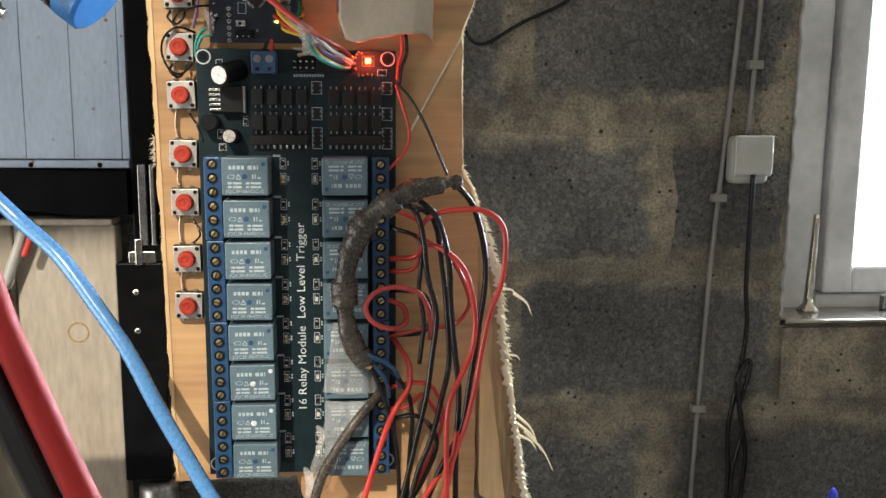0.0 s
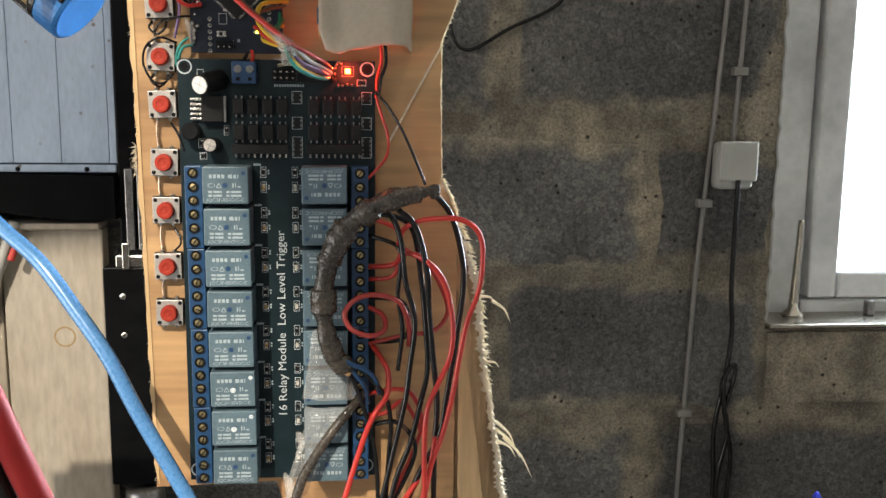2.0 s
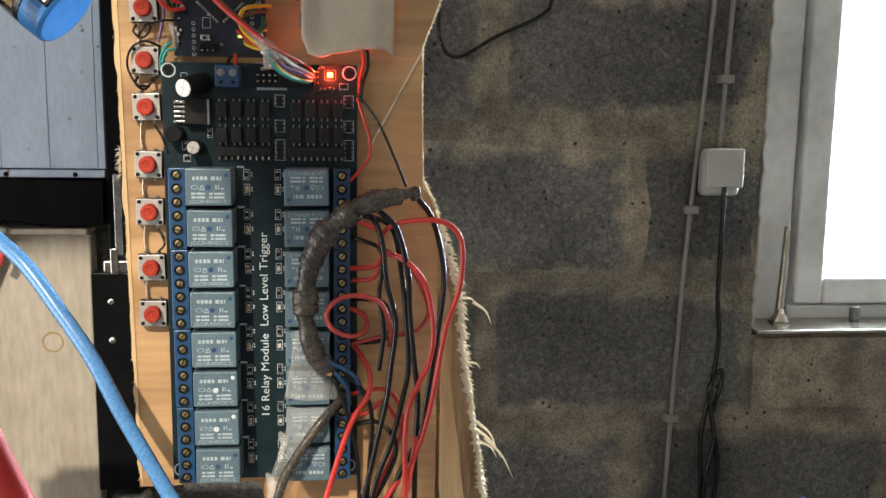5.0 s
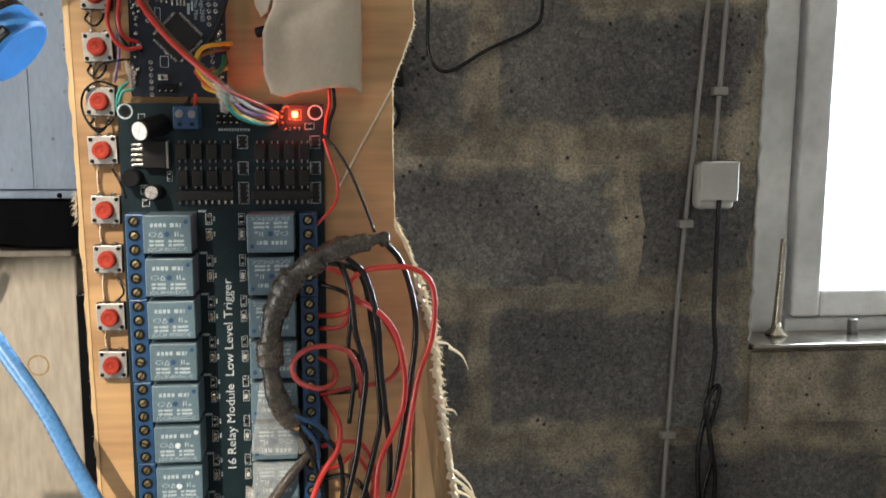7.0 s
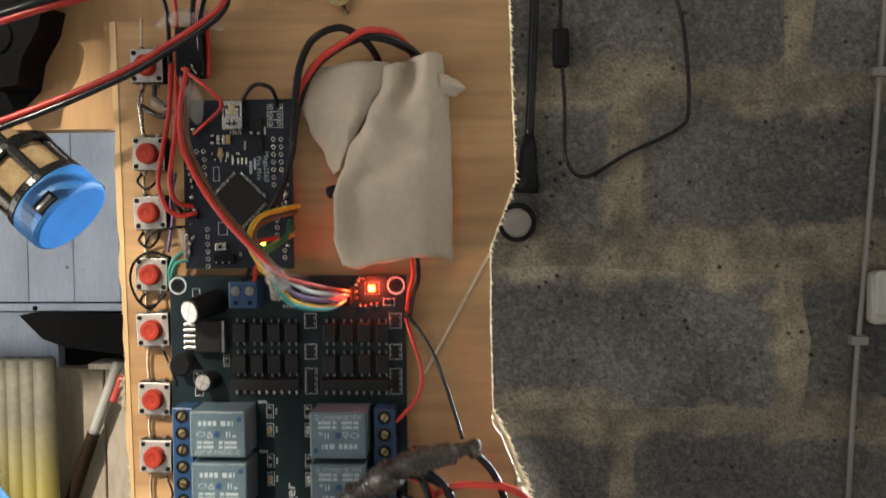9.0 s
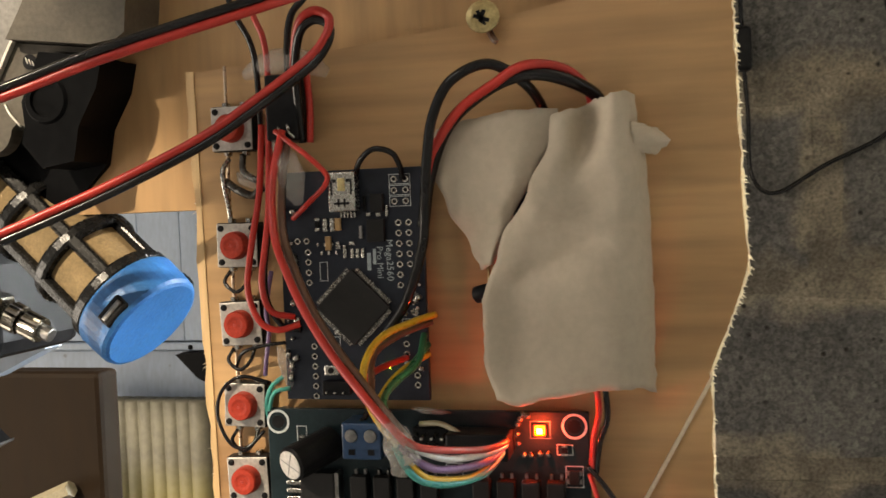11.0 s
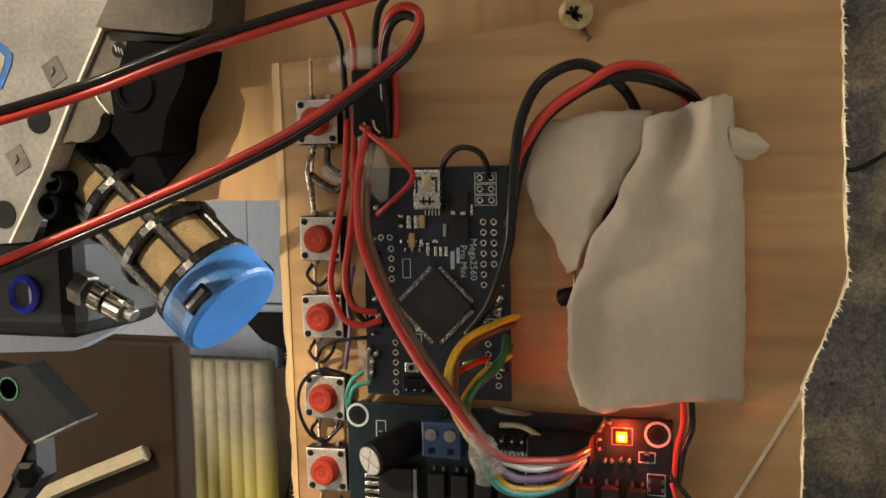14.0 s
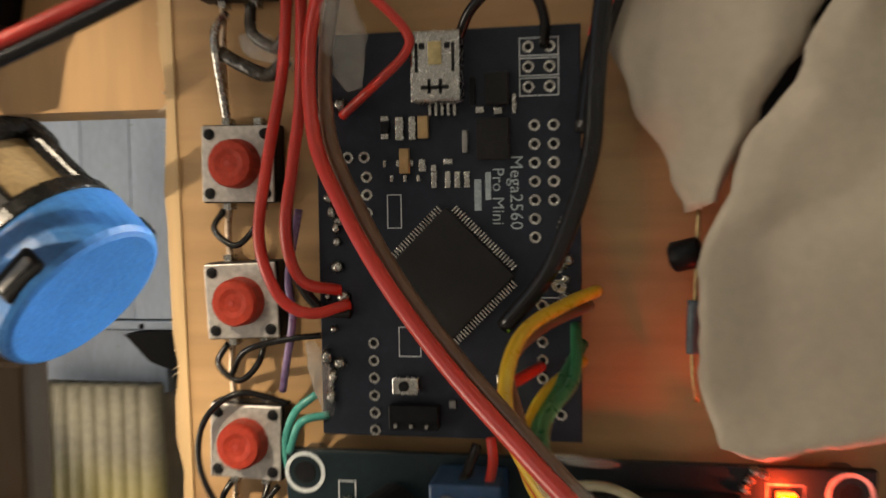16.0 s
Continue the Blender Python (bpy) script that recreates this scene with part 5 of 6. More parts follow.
def hump(u, v):
    side = 1.08 - 1.16 * max(0.0, (u - 0.68) / 0.32) ** 3.2 - 0.10 * max(0.0, (0.2 - u) / 0.2) ** 2
    dip = 0.0012 * math.exp(-((u - 0.50) ** 2) / 0.06 - ((v - 0.58) ** 2) / 0.012) + 0.0026 * math.exp(-((u - 0.42) ** 2) / 0.02 - ((v - 0.86) ** 2) / 0.010) + 0.0028 * math.exp(-((u - 0.45) ** 2) / 0.03 - ((v - 0.95) ** 2) / 0.006) + 0.0022 * math.exp(-((u - 0.2) ** 2) / 0.02 - ((v - 0.3) ** 2) / 0.03)
    fold = 0.0011 * math.exp(-((v - 0.72 + 0.25 * u) ** 2) / 0.0012) - 0.0009 * math.exp(-((v - 0.40 - 0.18 * u) ** 2) / 0.0016)
    return 0.0020 + 0.0100 * side - dip * 2.1 + fold * 1.6 + 0.0016 * math.sin(3.1 * v) + 0.0018 * max(0, 0.15 - v) * math.sin(9 * u)


tp = thing("tape_cover", (0.078, 0.004, 0.009), "crumpled grey-beige cloth tape stuck over a small module", "tape")
part("main_piece", soft_sheet([(0, 0.0600), (0.12, 0.0574), (0.35, 0.0573), (0.55, 0.0620), (0.75, 0.0699), (0.9, 0.0747), (1, 0.0752)],
                              [(0, 0.0979), (0.3, 0.0979), (0.6, 0.0976), (0.8, 0.0969), (0.9, 0.0953), (1, 0.0947)],
                              [(0, 0.0078), (0.13, 0.0062), (0.35, 0.0082), (0.7, 0.0102), (0.9, 0.0102), (1, 0.0077)],
                              [(0, 0.0758), (0.3, 0.0769), (0.55, 0.0790), (1, 0.0806)], hump, 0.0009), M_CLAY, tp, smooth=True)
part("flap", soft_sheet([(0, 0.0560), (0.18, 0.0538), (0.45, 0.0484), (0.75, 0.0443), (0.92, 0.0440), (1, 0.0462)],
                        [(0, 0.0604), (0.3, 0.0652), (0.6, 0.0715), (0.8, 0.0758), (1, 0.0765)],
                        [(0, 0.0389), (1, 0.0405)], [(0, 0.0743), (0.3, 0.0764), (0.7, 0.0777), (1, 0.0777)],
                        lambda u, v: 0.0112 - 0.0050 * (1 - u) ** 2 + 0.0012 * math.sin(4 * v) - 0.0022 * max(0, u - 0.8) / 0.2, 0.0009, 18, 24), M_CLAY, tp, "overlapping torn flap", smooth=True)
part("curl", soft_sheet([(0, 0.0942), (1, 0.0937)], [(0, 0.0995), (0.5, 0.1027), (1, 0.1000)], [(0, 0.0663), (1, 0.0653)], [(0, 0.0732), (1, 0.0718)],
                        lambda u, v: 0.0085 - 0.0035 * u + 0.002 * math.sin(3 * v), 0.0009, 10, 10), M_CLAY, tp, "small curled corner", smooth=True)
md = thing("small_module", (0.078, 0.004, 0.012), "dark little circuit module half hidden under the tape", "circuit board")
part("board", boxes((0.0640, 0.0900, 0.0044, 0.0058, 0.0125, 0.0740), bevel=0.0002), M_PCBB, md)
part("can", boxes((0.0680, 0.0820, 0.0034, 0.0043, 0.0200, 0.0500), bevel=0.0008), M_STEEL, md)
wire("module_lead", [(83, -1, 14), (84, -2, 8), (84, -1, 3), (82.5, 0, -3), (82, -2, -10)], 0.75, M_REDW, "red lead running down from the taped module", "module leads")
wire("module_lead", [(85, -1, 14), (86, -1.5, 8), (86, -0.5, 2), (84, 0, -4), (83, -2, -11)], 0.75, M_BLACKW, "black lead running down from the taped module", "module leads")
bd = thing("resistor", (0.0585, 0.004, 0.03), "banded resistor with a dark bead beside the tape", "resistor")
part("bead", lathe(bmesh.new(), (0.0540, 0.001, 0.0325), (1, -0.2, 0.25), [(0, 0.0014), (0.0006, 0.0022), (0.004, 0.0022), (0.0046, 0.0014)], n=14), M_BLACK, bd, smooth=True)
part("body", tube(bmesh.new(), [(57.2, 1.5, 19.0), (57.2, 1.5, 22.0), (57.4, 1.5, 26.5)], 0.95, n=10), M_RELAY, bd, smooth=True)
part("lead", tube(bmesh.new(), [(57.8, 2, 12.0), (57.2, 1.5, 18.0), (57.6, 1.5, 28.0), (58.0, 1, 40.0)], 0.35, n=6), M_BRASS, bd, smooth=True)

# ---- wires between tape, boards and buttons ----
wire("black_lead", [(31, -3, 23), (38, -5, 32), (43, -6, 46), (44, -6.5, 56), (45, -6.5, 67), (47, -7, 77), (52, -8, 85), (61, -7, 88.5), (69, -4, 84), (72.5, 3.6, 78), (73, 4.6, 70)], 1.3, M_BLACKW,
     "black lead arching from the small board over the tape", "leads over the tape")
wire("black_lead", [(42.5, -3, 50), (44.5, -2, 63), (50, -3, 75), (60, -5, 82.5), (70, -6, 85.5), (79, -3, 84), (86, 4.4, 80), (87, 4.8, 72)], 1.6, M_BLACKW, "black lead arching behind the tape", "leads over the tape")
wire("red_lead", [(44, -3, 63), (46, -3.5, 69), (53, -5, 78), (62, -7, 83.5), (70, -7.2, 87.5), (79, -2, 86.5), (84, 4.2, 81), (84, 4.8, 72)], 1.2, M_REDW, "red lead arching behind the tape", "leads over the tape")
wire("jumper_wire", [(24.5, -1, 63.5), (27, -3.5, 67.5), (31, -5, 70), (35.5, -5, 69), (37, -3, 66), (36.8, 0, 62.6)], 0.75, M_BLACKW, "thin black wire arching from socket to pads", "jumper wires")


def pair(name, pts, r, top, low, label, lift=1.05):
    p = thing(name, Vector(pts[0]) * 0.001, label, "cable", "red and black twin cables")
    part("upper_core", tube(bmesh.new(), [(a, b, c + lift) for a, b, c in pts], r, n=18, steps=16), top, p, smooth=True)
    part("lower_core", tube(bmesh.new(), [(a, b + 0.4, c - lift) for a, b, c in pts], r, n=18, steps=16), low, p, smooth=True)
    return p


pair("twin_cable", [(-122.4, -95, 61.1), (-97.1, -72, 69.1), (-71.8, -50, 77.6), (-61.5, -42, 81.6), (-50.3, -35, 86.1), (-30.6, -30, 93.1), (-10.9, -25, 99.1), (10.6, -20, 105.1), (31.2, -15, 111.1), (55.6, -8, 121.1)], 1.15, M_BLACKW, M_REDW,
     "red and black twin cable slung in front of the board")
pair("twin_cable", [(-127.1, -90, 21.1), (-103.7, -60, 32.1), (-83.5, -40, 41.1), (-71.8, -30.5, 46.8), (-53.7, -23, 54.7), (-32.7, -17.5, 63.6), (-10.8, -15, 73.3), (3.7, -14, 81.6), (18.1, -14, 90.6), (22.8, -13, 96.1), (23.3, -12, 100.6), (20, -12, 102.6),
                    (16.2, -11.5, 101.1), (13.4, -9, 97.1), (11.1, -5, 90.1), (10.6, -1, 74.1)], 1.1, M_REDW, M_BLACKW, "red and black twin cable looping back into the board")
wire("black_lead", [(-14, -1, 128), (-6, -3, 108), (-1.5, -3, 99), (-1, -1, 90), (-1, 0, 70)], 0.8, M_BLACKW, "thin black lead coming down the board", "leads from above")
wire("red_lead", [(-6, -1, 128), (-1, -3, 108), (2, -3, 100), (2, -1, 90), (1, 0, 68)], 0.8, M_REDW, "thin red lead coming down the board", "leads from above")
wire("black_lead", [(24, -1, 122), (15, -4, 110), (10, -4, 104), (8, -2, 92), (8.5, 0, 76)], 0.95, M_BLACKW, "black lead coming down the board", "leads from above")
wire("red_lead", [(12.5, -1, 92), (13, -0.5, 82), (12.5, 0, 73)], 0.9, M_REDW, "red lead beside the black connector", "leads from above")
cn = thing("connector", (0.007, 0.004, 0.072), "black plastic connector glued to the board with its leads", "connector")
part("housing", box(bmesh.new(), 0.0020, 0.0110, -0.0038, 0.0055, 0.0735, 0.0905, bevel=0.0006), M_BLACK, cn)
part("pin", tube(bmesh.new(), [(5.5, -4, 77), (6.2, -4.6, 75.2), (8.2, -4.2, 73.2)], 0.4, n=6), M_TIN, cn, smooth=True)
part("pin", tube(bmesh.new(), [(8, -4, 77.5), (8.6, -4.6, 75.6), (9.8, -4.2, 74)], 0.4, n=6), M_TIN, cn, smooth=True)
wire("red_lead", [(7, -5, 76), (5, -8, 63), (7, -13, 50), (12.3, -19, 41), (19.5, -26, 32), (28, -33, 23.5), (37, -39.5, 16), (43.5, -44, 11), (48.5, -46, 7)], 1.0, M_REDW,
     "red lead running down across the small board", "leads across the small board")
wire("brown_lead", [(8, -4, 74), (6.6, -6, 61), (8.6, -11, 50), (13.8, -17, 41), (21, -24, 31.6), (29.5, -31, 23.2), (38, -37.5, 16), (44.5, -42.2, 10.6), (49, -44.6, 6.4)], 1.0, M_BROWNW,
     "brown lead running down across the small board", "leads across the small board")
wire("red_lead", [(0, -2, 78), (0, -5, 61), (-2, -7, 47), (-3.6, -7, 36), (-1, -7, 28), (3, -5, 25), (8, -1.5, 26)], 0.85, M_REDW, "red lead looping beside the buttons", "leads beside the buttons")
wire("red_lead", [(2, -2, 78), (2.8, -6, 57), (2, -7.5, 47), (0.8, -8, 37), (2.2, -6, 30), (6.5, -1.5, 28)], 0.85, M_REDW, "red lead looping beside the buttons", "leads beside the buttons")
wire("black_lead", [(0, -1, 50), (-1, -2, 40), (-0.5, -2, 32), (3, -1, 25.5), (8, -1, 24.5)], 0.8, M_BLACKW, "black lead under the red ones", "leads beside the buttons")
wire("red_lead", [(5, -5, 76), (9, -6, 73), (14, -6, 69), (18, -4.4, 64.5), (17.5, -4.2, 61.5), (13.5, -5, 57.5), (7.5, -1.5, 53.5)], 0.7, M_REDW, "thin red lead passing the socket", "leads across the small board")
wire("purple_lead", [(0, 0, 40), (-1.5, -1, 30), (-1, -1, 24), (-2.5, 0, 17), (-4, 2, 12)], 0.6, M_PURPLEW, "thin purple lead beside the buttons", "leads beside the buttons")
wire("teal_lead", [(2, 0, 12), (-1, -1, 9.5), (-3, 0, 5), (-3.5, 2, 0)], 0.6, M_TEALW, "thin teal lead at the board corner", "leads beside the buttons")
wire("teal_lead", [(4, 0, 9), (0, -1.5, 8), (-2.5, 0, 3)], 0.6, M_TEALW, "thin teal lead at the board corner", "leads beside the buttons")

CB = "coloured bundle of leads"
for nm, pts, r, mt, tint in (
        ("yellow_lead", [(44, -0.2, 28), (40, -8, 27), (35.5, -18, 25), (34, -26, 21), (35, -32, 16), (39, -38, 11.5), (44, -43, 8), (48, -45, 6)], 0.9, M_YELW, "yellow"),
        ("yellow_lead", [(42, -0.2, 18), (37, -10, 15), (35.5, -22, 11), (39, -34, 8.4), (47, -44, 6)], 0.8, M_YELW, "yellow"),
        ("green_lead", [(41, -0.2, 23), (41, -8, 17), (38, -20, 14), (39.5, -32, 11), (47, -43, 6)], 0.85, M_GRNW, "green"),
        ("green_lead", [(42, -0.2, 20.5), (38.5, -9, 15), (37, -24, 11), (47, -43, 6.4)], 0.85, M_GRNW, "green"),
        ("red_lead", [(36, -0.2, 17), (32, -12, 16), (33, -22, 15), (39, -36, 10), (47, -44, 6.4)], 0.8, M_REDW, "red"),
        ("brown_lead", [(43, -0.2, 26), (37, -9, 24), (33.5, -18, 21), (35, -26, 17), (39, -36, 12), (47, -43, 6.6)], 0.8, M_BROWNW, "brown"),
        ("pink_lead", [(47.5, -46, 8), (51, -45, 6), (55.5, -39, 4), (61, -27, 1.2), (63, -14, -0.6), (62.5, -9, -1.5)], 0.8, M_PINKW, "pinkish red"),
        ("white_lead", [(47, -45, 7.2), (51, -44, 5), (55, -37, 1.6), (60, -25, -0.6), (62.5, -13, -2), (62, -9, -2.4)], 0.8, M_WHITEW, "white"),
        ("purple_lead", [(47, -46, 6.6), (49.6, -44, 3.2), (53, -40, 0.2), (59, -29, -1.8), (61.2, -14, -2.8), (61, -9, -3)], 0.8, M_PURPLEW, "purple"),
        ("yellow_lead", [(46.4, -45, 6.2), (48.8, -44, 2), (52, -41, -1.6), (58.6, -29, -4.4), (61, -14, -4), (60.6, -9, -3.8)], 0.8, M_YELW, "yellow"),
        ("teal_lead", [(46, -46, 6.6), (47.8, -45, 2), (50.5, -43, -1.4), (55, -37, -3.8), (60, -26, -4.8), (61.8, -13, -4), (61.4, -9, -3.8)], 0.8, M_TEALW, "teal"),
        ("purple_lead", [(46.2, -44, 6), (49, -43, 3), (54, -37, -0.8), (60, -25, -2.6), (61.8, -12, -3), (61.4, -9, -3)], 0.8, M_PURPLEW, "purple"),
        ("white_lead", [(40, -4, 1), (46, -6, 1.5), (52, -8, -1), (56, -9.5, -3)], 0.7, M_CREAMW, "cream"),
        ("black_lead", [(27, -3, 6), (26, -5, 3), (25, -8, 1), (24, -9, 0)], 0.75, M_BLACKW, "black"),
        ("red_lead", [(29, -3, 7), (29.5, -5, 4), (29, -8, 1), (28.6, -9, 0)], 0.75, M_REDW, "red")):
    wire(nm, pts, r, mt, "thin " + tint + " lead in the coloured bundle over the boards", CB)


def glue(name, pts, r, label, wob=0.5, mat=M_GLUE):
    return single(name, tube(bmesh.new(), pts, r, n=14, wobble=wob, rad=lambda t: 0.3 + 1.8 * t * (1 - t)), mat, label, "glue", "lumps of hot glue", smooth=True)


glue("glue_lump", [(38, -38, 14), (43, -42.5, 10.5), (48, -45.5, 6.5), (50.5, -45, 3)], 2.8, "clear hot glue round the coloured bundle")
glue("glue_lump", [(42.5, -41, 11), (45.5, -44.5, 7.5), (47, -45.5, 4.5), (46.5, -44, 1.5), (46.5, -42, 0)], 3.4, "milky hot glue gripping the coloured bundle", 0.7, M_GLUEM)
glue("glue_lump", [(-6, 3, 92), (2, 0, 94), (11, 0, 94), (17, 3, 91)], 4.6, "clear hot glue over the leads above the connector", 0.12)
glue("glue_lump", [(4, -2, 74), (8, -4.5, 66), (10, -3, 57)], 4.2, "clear hot glue over leads and board corner")
glue("glue_lump", [(-9, 2, 66), (-5, -0.5, 64), (0, 0, 61)], 2.6, "clear hot glue beside the buttons")
glue("glue_lump", [(37, 0, 4), (42, -1, 3.5), (47, 0, 3)], 1.1, "clear hot glue under the bundle")
glue("glue_lump", [(1, 0, 20), (3.5, -1.5, 15), (4, 0, 9)], 2.2, "clear hot glue on the board edge")
wire("solder_tail", [(-12, 3, 70), (-13, 1, 67), (-12.6, 0.5, 63), (-12.8, 3, 57), (-12.6, 3.5, 54)], 0.7, M_TIN, "lumpy bright solder on the button link")
wire("grey_lead", [(-12.6, 2, 64), (-8, -0.5, 61.5), (-4, -0.5, 60), (-1, -1, 62)], 1.1, M_TAPE, "grey sleeved lead beside the top button")
wire("grey_lead", [(-8, 3, 71), (-7, 1, 66.5), (-3, 0, 64), (-1, -1, 66)], 0.9, M_TAPE, "grey sleeved lead beside the top button")

# ---- harness and the many leads on the terminals ----
hn = thing("taped_harness", (0.06, -0.02, -0.13), "thick arched wire harness wrapped in black insulating tape", "wire harness")


def lumpy(t):
    return 0.86 + 0.16 * math.sin(t * 41) * math.sin(t * 13 + 1) + (0.25 if 0.48 < t < 0.62 else 0) - (0.3 if t < 0.16 else 0)


part("wrap", tube(bmesh.new(), [(107, -25, -51.5), (104, -26, -50.5), (97, -28, -52), (87, -30, -54), (78, -30, -58), (71, -28, -64), (65, -27, -72), (61, -26, -83), (59, -26, -97), (60, -26, -109), (63, -24, -121), (69, -21, -129)],
                        4.9, n=18, steps=9, wobble=0.16, rad=lumpy), M_TAPE, hn, smooth=True)
for a, b, c, d in (((80, -31, -57), (75, -30, -61.5), 5.3, 0), ((67, -28, -69), (63, -27.2, -77), 4.9, 0), ((59.2, -26.5, -92), (59.4, -26.5, -102), 5.7, 0), ((61.5, -25.5, -115), (64, -24.5, -122), 4.4, 0)):
    part("tape_turn", tube(bmesh.new(), [a, ((a[0] + b[0]) / 2, (a[1] + b[1]) / 2, (a[2] + b[2]) / 2), b], c, n=18, wobble=0.1, rad=lambda t: 0.95 + 0.2 * t * (1 - t)), M_TAPE, hn, smooth=True)

LW = "leads hanging from the terminals"
RL, BL = "red lead hanging from the screw terminals", "black lead hanging from the screw terminals"
for nm, pts, r, mt, lb in (
        ("red_lead", [(91, -12, -77), (93, -20, -68), (99, -25, -63.5), (107, -28, -62), (116, -30, -62), (123, -30, -66), (126, -30, -74), (125, -30, -91), (120, -30, -106), (117, -30, -121), (114, -30, -139), (110, -30, -156), (104, -30, -174), (99, -28, -200)], 1.15, M_REDW, RL),
        ("red_lead", [(78, -8, -86), (89, -14, -84), (94, -20, -78), (102, -26, -80), (110, -28, -89), (114, -28, -107), (113, -28, -122), (108, -30, -133), (103, -32, -145), (102, -32, -166), (103, -32, -205)], 1.2, M_REDW, RL),
        ("pink_lead", [(96, -16, -120), (96, -18, -112), (94, -20, -104), (90, -22, -98), (80, -25, -95), (72, -27, -97), (68, -27, -103), (71, -27, -109.5), (79, -25, -113), (85, -22, -111), (84.5, -16, -106), (78, -8, -104)], 1.15, M_PINKW, "clear red lead curled into a loop"),
        ("pink_lead", [(93, -16, -76), (105, -16, -85), (113, -14, -102), (111, -12, -111), (105, -12, -115), (93, -12, -116.5), (78, -8, -121)], 1.0, M_PINKW, "clear red lead bowed over the wood"),
        ("red_lead", [(80, -6, -122), (85, -14, -128), (87, -18, -133), (86, -22, -141), (80, -26, -149), (74, -28, -164), (63, -30, -200)], 1.25, M_REDW, RL),
        ("black_lead", [(79, -16, -57), (88, -22, -62), (92, -24, -73), (94, -24, -90), (98, -24, -107), (96, -24, -127), (94, -24, -143), (90, -24, -161), (86, -24, -179), (80, -24, -204)], 1.2, M_BLACKW, BL),
        ("black_lead", [(90, -24, -58), (98, -26, -66), (103, -26, -85), (104, -24, -102), (106, -24, -123), (108, -24, -143), (107, -24, -169), (107, -24, -205)], 1.3, M_BLACKW, BL),
        ("black_lead", [(81, -22, -60), (96, -20, -66), (101, -18, -89), (103, -18, -109), (104, -20, -129), (101, -22, -144), (96, -24, -163), (90, -24, -179), (84, -24, -204)], 1.2, M_BLACKW, BL),
        ("black_lead", [(105, -25, -51), (113, -24, -61), (118, -22, -78), (119, -22, -93), (116, -24, -115), (112, -26, -140), (109, -26, -158), (100, -26, -176), (89, -26, -203)], 1.25, M_BLACKW, BL),
        ("black_lead", [(78, -6, -72), (91, -14, -76), (92, -16, -86), (91, -16, -98), (93, -18, -112), (91, -20, -130)], 1.0, M_BLACKW, BL),
        ("black_lead", [(66, -22, -126), (70, -22, -131), (75, -22, -143), (80, -22, -161), (82, -22, -180), (82, -22, -205)], 0.95, M_BLACKW, BL),
        ("black_lead", [(68, -22, -125), (74, -22, -128), (85, -20, -141), (88, -20, -154), (87, -20, -170), (85, -20, -205)], 1.0, M_BLACKW, BL),
        ("red_lead", [(78, -6, -64), (91, -12, -69), (92, -14, -79), (89, -14, -89), (78, -6, -92)], 1.0, M_REDW, "red link lead between two terminals"),
        ("black_lead", [(78, -6, -100), (93, -12, -101), (96, -14, -110), (93, -12, -118), (78, -6, -121)], 1.0, M_BLACKW, "black link lead between two terminals"),
        ("red_lead", [(78, -6, -145), (91, -12, -141), (98, -16, -143), (102, -16, -156), (97, -18, -171), (90, -20, -186), (84, -20, -205)], 1.0, M_REDW, RL),
        ("black_lead", [(78, -6, -160), (91, -14, -156), (99, -18, -166), (93, -20, -183), (80, -20, -205)], 1.1, M_BLACKW, BL),
        ("red_lead", [(78, -6, -155), (86, -12, -152), (93, -14, -146), (98, -15, -152), (102, -16, -160)], 1.0, M_REDW, RL),
        ("blue_lead", [(64, -24, -121), (70, -25, -125), (76, -24, -128), (81, -22, -133), (83, -18, -141)], 1.0, M_TERM, "dark blue lead leaving the harness"),
        ("blue_lead", [(66, -23, -124), (72, -23, -130), (77, -21, -138), (78, -16, -146)], 0.9, M_TERM, "dark blue lead leaving the harness"),
        ("brown_lead", [(95, -20, -141), (91, -20, -150), (95, -20, -158)], 0.9, M_BROWNW, "brown lead among the others"),
        ("red_lead", [(100, -26, -178), (93, -28, -188), (85, -28, -205)], 1.2, M_REDW, RL),
        ("red_lead", [(107, -28, -158), (104, -28, -178), (98, -28, -205)], 1.1, M_REDW, RL)):
    wire(nm, pts, r, mt, lb, LW)
wire("thin_lead", [(81, -2, -9), (87, -4, -16), (93, -8, -26), (99, -18, -40), (102, -24, -48)], 0.65, M_BLACKW, "thin black lead from the board corner to the harness")
wire("thin_lead", [(81.5, -2, -11), (84, -3, -19), (87, -3, -29), (86.5, -5, -37), (82, -7, -43), (78, -8, -47)], 0.65, M_REDW, "thin red lead from the board corner to a terminal")
wire("sheathed_cable", [(76, -10, -143), (72, -14, -147), (64, -20, -155), (56, -22, -166), (49, -24, -178), (44, -24, -196), (41, -24, -215)], 2.2, M_TAPE, "dark sheathed cable leaving the relay board", category="cable")


def film(name, rows, label):
    """A crinkled clear film or glue skin over the relays; rows of millimetres."""
    bm = bmesh.new()
    grid = []
    for row in rows:
        line = spline(row, 14)
        grid.append([bm.verts.new(Vector((v.x, v.y + 1.5 * noise.noise(v * 0.33) + 0.7 * noise.noise(v * 0.9), v.z)) * 0.001) for v in line])
    for a, b in zip(grid, grid[1:]):
        for i in range(len(a) - 1):
            bm.faces.new((a[i], a[i + 1], b[i + 1], b[i]))
    bmesh.ops.solidify(bm, geom=bm.faces[:], thickness=0.0006)
    return single(name, bm, M_GLUE, label, "glue", "lumps of hot glue", smooth=True)


